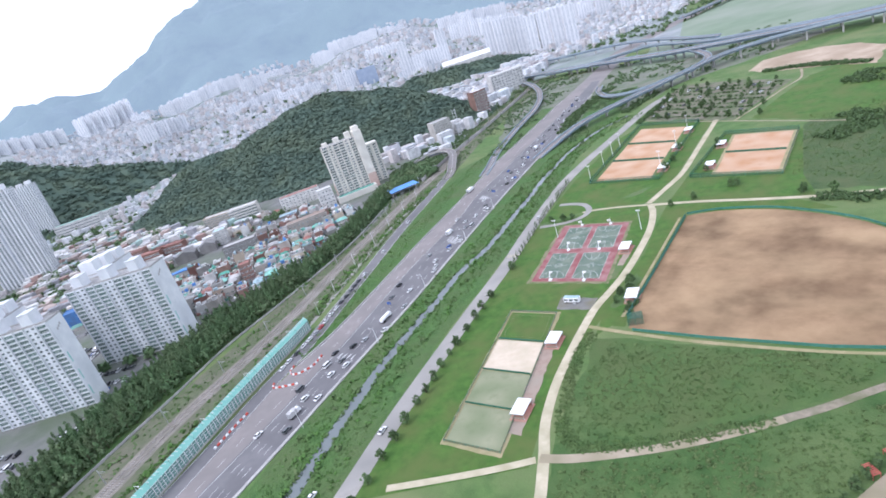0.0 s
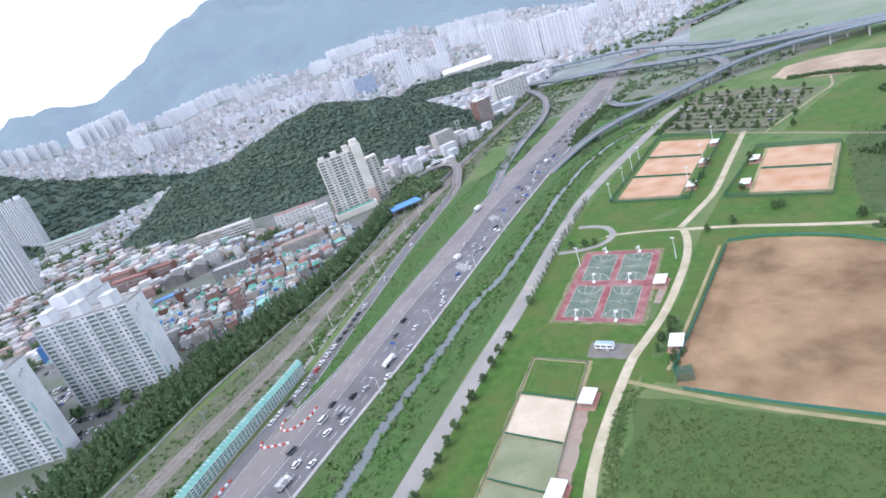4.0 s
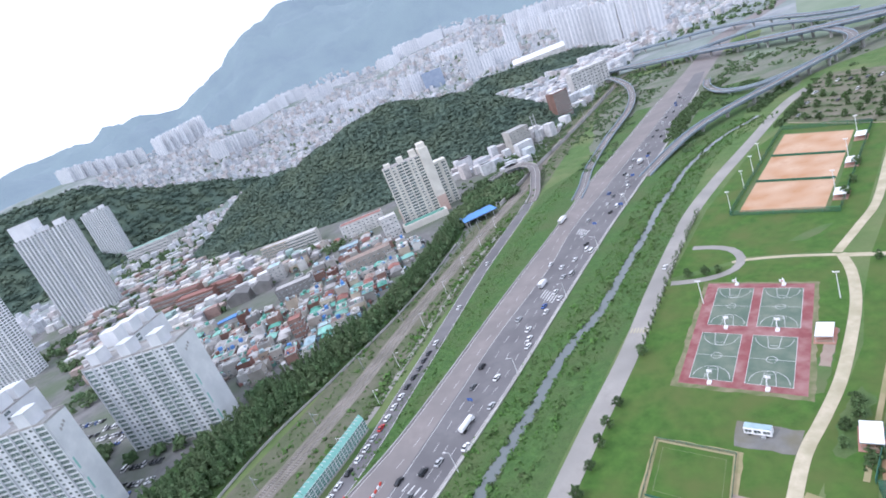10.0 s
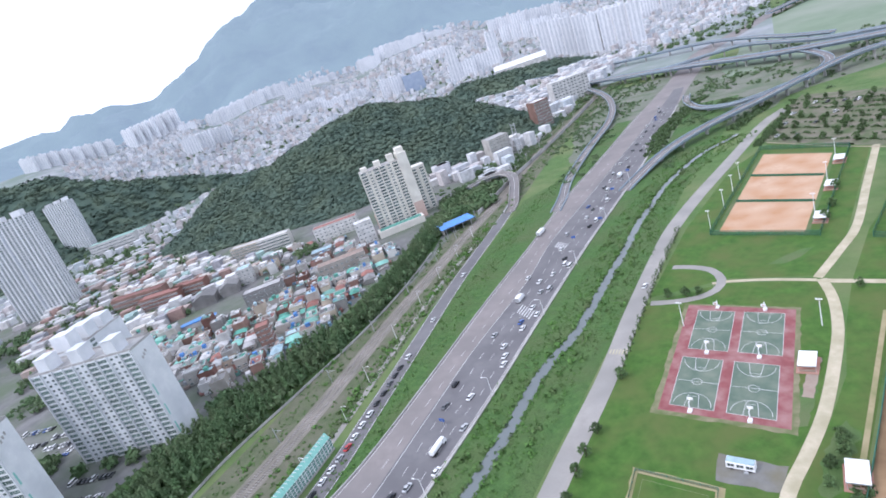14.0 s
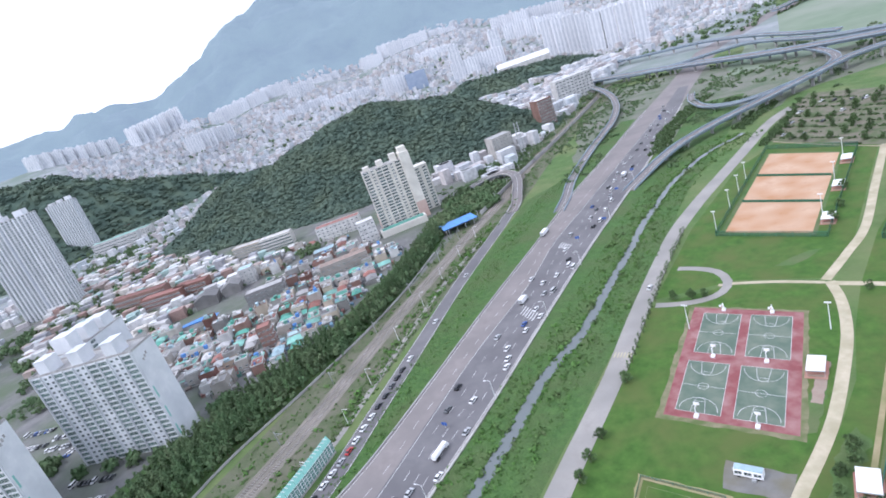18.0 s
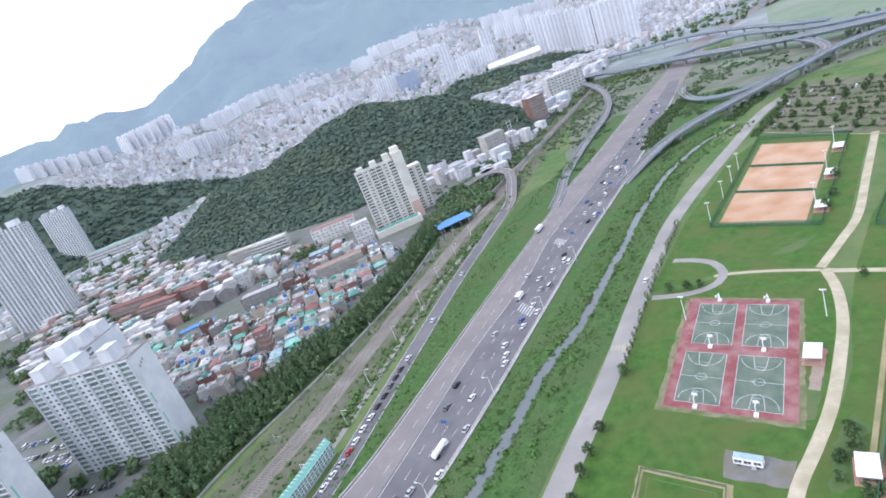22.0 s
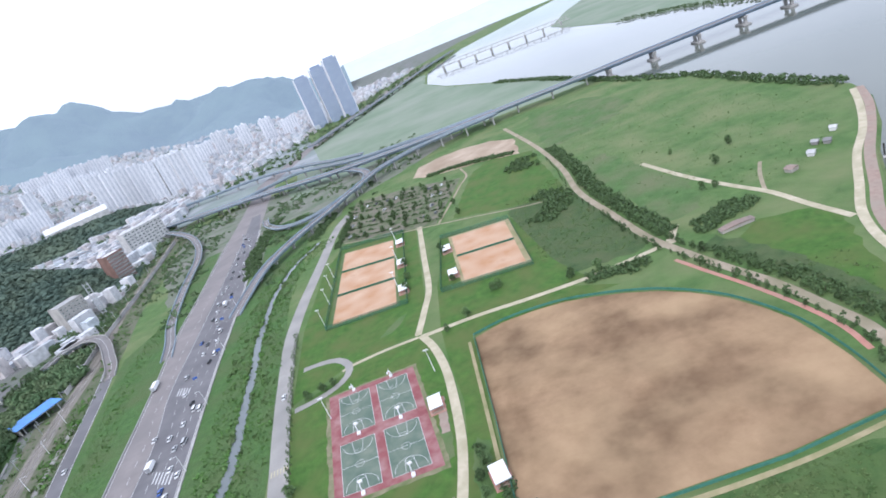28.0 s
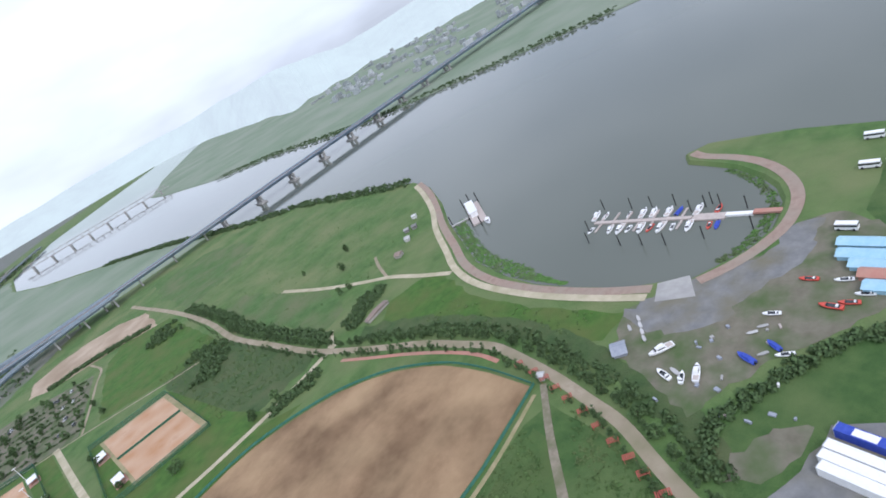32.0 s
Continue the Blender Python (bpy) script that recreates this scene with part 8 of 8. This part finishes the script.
for x, y in ((249.5, -16), (247, -33), (247, -43), (247, -53), (250.5, -67), (256, -83), (277, -10), (276, -25), (276, -35), (276, -46), (270, -55), (273, -60), (275, -62), (273, -66), (270, -77), (259, -11)):
    p = thing("mooring_pile", "dark steel mooring pile standing in the water", "mooring pile", basis(x, y, 0), "mooring piles")
    bm = bmesh.new()
    bmesh.ops.create_cone(bm, cap_ends=True, segments=10, radius1=0.26, radius2=0.26, depth=7.0, matrix=Matrix.Translation((0, 0, 0.3)))
    shaft = part("shaft", bm, DARK_PILE, p)
    bm = bmesh.new()
    bmesh.ops.create_cone(bm, cap_ends=True, segments=10, radius1=0.32, radius2=0.05, depth=0.5, matrix=Matrix.Translation((0, 0, 4.05)))
    part("cap", bm, DARK, shaft)
r = random.Random(70)
for side, y, kind in ((1, -9, "cruiser"), (1, -14, "launch"), (1, -26, "launch"), (1, -33, "cruiser"), (1, -38, "cruiser"), (1, -45, "cruiser"), (1, -49.5, "covered"), (1, -58, "cruiser"), (1, -66, "red"),
                      (-1, -12, "launch"), (-1, -22, "cruiser"), (-1, -27, "cruiser"), (-1, -31, "launch"), (-1, -37, "cruiser"), (-1, -41, "red"), (-1, -46, "cruiser"), (-1, -51, "launch"), (-1, -58, "cruiser"), (-1, -66, "red"), (-1, -69, "covered")):
    boat(kind, pose(265 + side * 6.0, y, -2.0, 0, 0, (0 if side > 0 else 180) + r.uniform(-7, 7)) @ Matrix.Scale(r.uniform(0.8, 1.0), 4), {"cruiser": "white cabin cruiser moored at the jetty", "launch": "white open launch moored at the jetty", "covered": "boat under a blue cover at the jetty", "red": "red and white launch moored at the jetty"}[kind], "boats at the jetty")
# ferry landing by the cape
ferry = thing("ferry_landing", "white roofed landing pontoon with dark piles", "landing stage", basis(284, 84, 50))
boxes("pontoon", [(0, 0, -2.0, 34, 9, 1.2, 0)], DECKING, ferry)
boxes("shelter", [(4, 1.2, -0.8, 20, 4.5, 3.0, 0)], TENT, ferry)
boxes("roof", [(4, 1.2, 2.2, 21, 5.4, 0.3, 0)], WHITE, ferry)
boxes("gangway", [(-2, 10.5, -1.3, 2, 12, 0.5, 0)], CONCRETE, ferry)
for px, py in ((-22, 0), (-17, 5), (18, -5), (18, 5), (22, 0), (0, 16)):
    boxes("pile", [(px, py, -3, 0.7, 0.7, 8, 0)], DARK_PILE, ferry)
boat("cruiser", pose(274, 66, -2.0, 0, 0, 230), "white cruiser beside the landing stage", "boats at the landing")
# water plants along the bank
r = random.Random(71)
plants = []
for x, y, n in along([(272, 94), (248, 62), (232, 36), (224, 8), (221, -20)], 0.12, 0.6, r):
    w = r.uniform(0, 9) * ease((y + 20) / 40)
    plants.append((x - n.x * -w if n.x > 0 else x + abs(w) * 0.9, y - 0.3 * w, -1.6, r.uniform(0.5, 1.2), 0.18))
for x, y, n in along([(236, -80), (250, -87), (262, -88), (276, -86), (290, -76), (302, -62)], 0.3, 0.6, r):
    plants.append((x, y + r.uniform(0, 4), -1.6, r.uniform(0.4, 1.1), 0.5))
tagged(clumps("water_plants", plants, SMALL_LUMPS, BUSH, 5), "green reeds and floating plants along the bank", "water plants", kind="stuff")

# yard
for kind, x, y, h, lb in (("cruiser", 188.5, -76, 140, "white cabin cruiser stored on gravel"), ("launch", 179, -80.5, 60, "white and blue launch stored on gravel"), ("skiff", 181, -83, 60, "dark grey skiff upturned on gravel"), ("launch", 179, -86, 15, "small white launch stored on gravel"),
                          ("cruiser", 181.5, -89.5, 15, "white cabin cruiser stored on gravel"), ("launch", 208.5, -102, 100, "white launch stored on gravel"), ("covered", 189.5, -100.5, 60, "boat under a blue cover in the yard"), ("covered", 195.5, -106, 52, "boat under a blue cover in the yard"),
                          ("skiff", 200, -99, 120, "dark skiff in the yard"), ("skiff", 203, -101, 120, "dark skiff in the yard"), ("launch", 192.5, -109.5, 110, "white launch beside a blue cover"), ("skiff", 192, -104, 130, "dark skiff in the yard"),
                          ("red", 213, -116, 80, "red launch stored in the yard"), ("red", 215, -120, 95, "red launch stored in the yard"), ("red", 225, -108, 90, "red launch stored in the yard"), ("launch", 225, -117, 100, "white launch stored in the yard"),
                          ("launch", 219, -123, 95, "white launch stored in the yard"), ("skiff", 196, -66, 40, "upturned grey skiff"), ("skiff", 199, -64, 40, "upturned grey skiff"), ("skiff", 202, -62, 40, "upturned grey skiff"), ("skiff", 193, -68, 40, "upturned grey skiff"), ("skiff", 197, -61, 40, "upturned grey skiff")):
    boat(kind, pose(x, y, 0.05, 0, 0, h) @ Matrix.Scale(0.84, 4), lb, "boats in the yard")
gable_hall("tent", 186, -62.5, 35, 5.8, 4.4, 1.4, 1.2, GREY_TARP, GREY_TARP, "grey tarpaulin tent at the yard's edge")
for x, y, t, mt, lb in ((242, -119, 85, PALE_BLUE, "long shed under pale blue tarpaulin"), (236, -120, 85, PALE_BLUE, "long shed under pale blue tarpaulin"), (231, -124, 85, PALE_BLUE, "long shed under pale blue tarpaulin"), (226.5, -127, 85, PINK_PATH, "long low stack under pink tarpaulin"),
                        (221, -129, 85, PALE_BLUE, "long shed under pale blue tarpaulin")):
    gable_hall("tarpaulin_shed", x, y, t - 90, 4.0, 13, 1.8, 1.2, mt, mt, lb)
for x, y, t in ((251, -113, -5), (311, -111, 0), (289, -113, 0), (290, -121, 0)):
    s = thing("bus", "white pale blue minibus parked near the bank road", "bus", basis(x, y, t + 90), "parked buses")
    shell = boxes("body", [(0, 0, 0.5, 6.4, 2.2, 2.2, 0, 0.97)], TENT, s)
    boxes("window_band", [(0, 0, 1.6, 6.3, 2.24, 0.7, 0)], CAR_GLASS, shell)
    for wx in (-2.1, 2.1):
        for wy in (-0.95, 0.95):
            put("wheel", LARGE_WHEEL, s, pose(wx, wy, 0.48))
for k, (x, y) in enumerate(((157.5, -131.5), (160.5, -131), (163.5, -131.5), (168.5, -132.5))):
    mt = (TENT, TENT, TENT, HULL_BLUE)[k]
    s = thing("container", ("white" if k < 3 else "bright blue") + " storage container beside trailers", "container", basis(x, y, 76), "storage containers")
    boxes("box", [(0, 0, 0.1, 14, 2.6, 2.6, 0)], mt, s)
    boxes("rib_end", [(7.05, 0, 0.1, 0.15, 2.7, 2.7, 0)], STEEL, s)
    boxes("roof_panel", [(1, 0, 2.7, 5, 2.0, 0.08, 0)], TENT, s)
for k in range(22):
    x, y = r.uniform(168, 205), r.uniform(-118, -80)
    boxx = boxes("crate", [(0, 0, 0, r.uniform(0.6, 1.8), r.uniform(0.5, 1.2), r.uniform(0.3, 0.9), 0)], r.choice((TENT, GREY_TARP, DECKING, GREY_TARP, ROOF_GREY)))
    boxx.matrix_basis = basis(x, y, r.uniform(0, 90), 0.06)
    tagged(boxx, "scattered crate or board on the yard ground", "crate", "yard clutter")
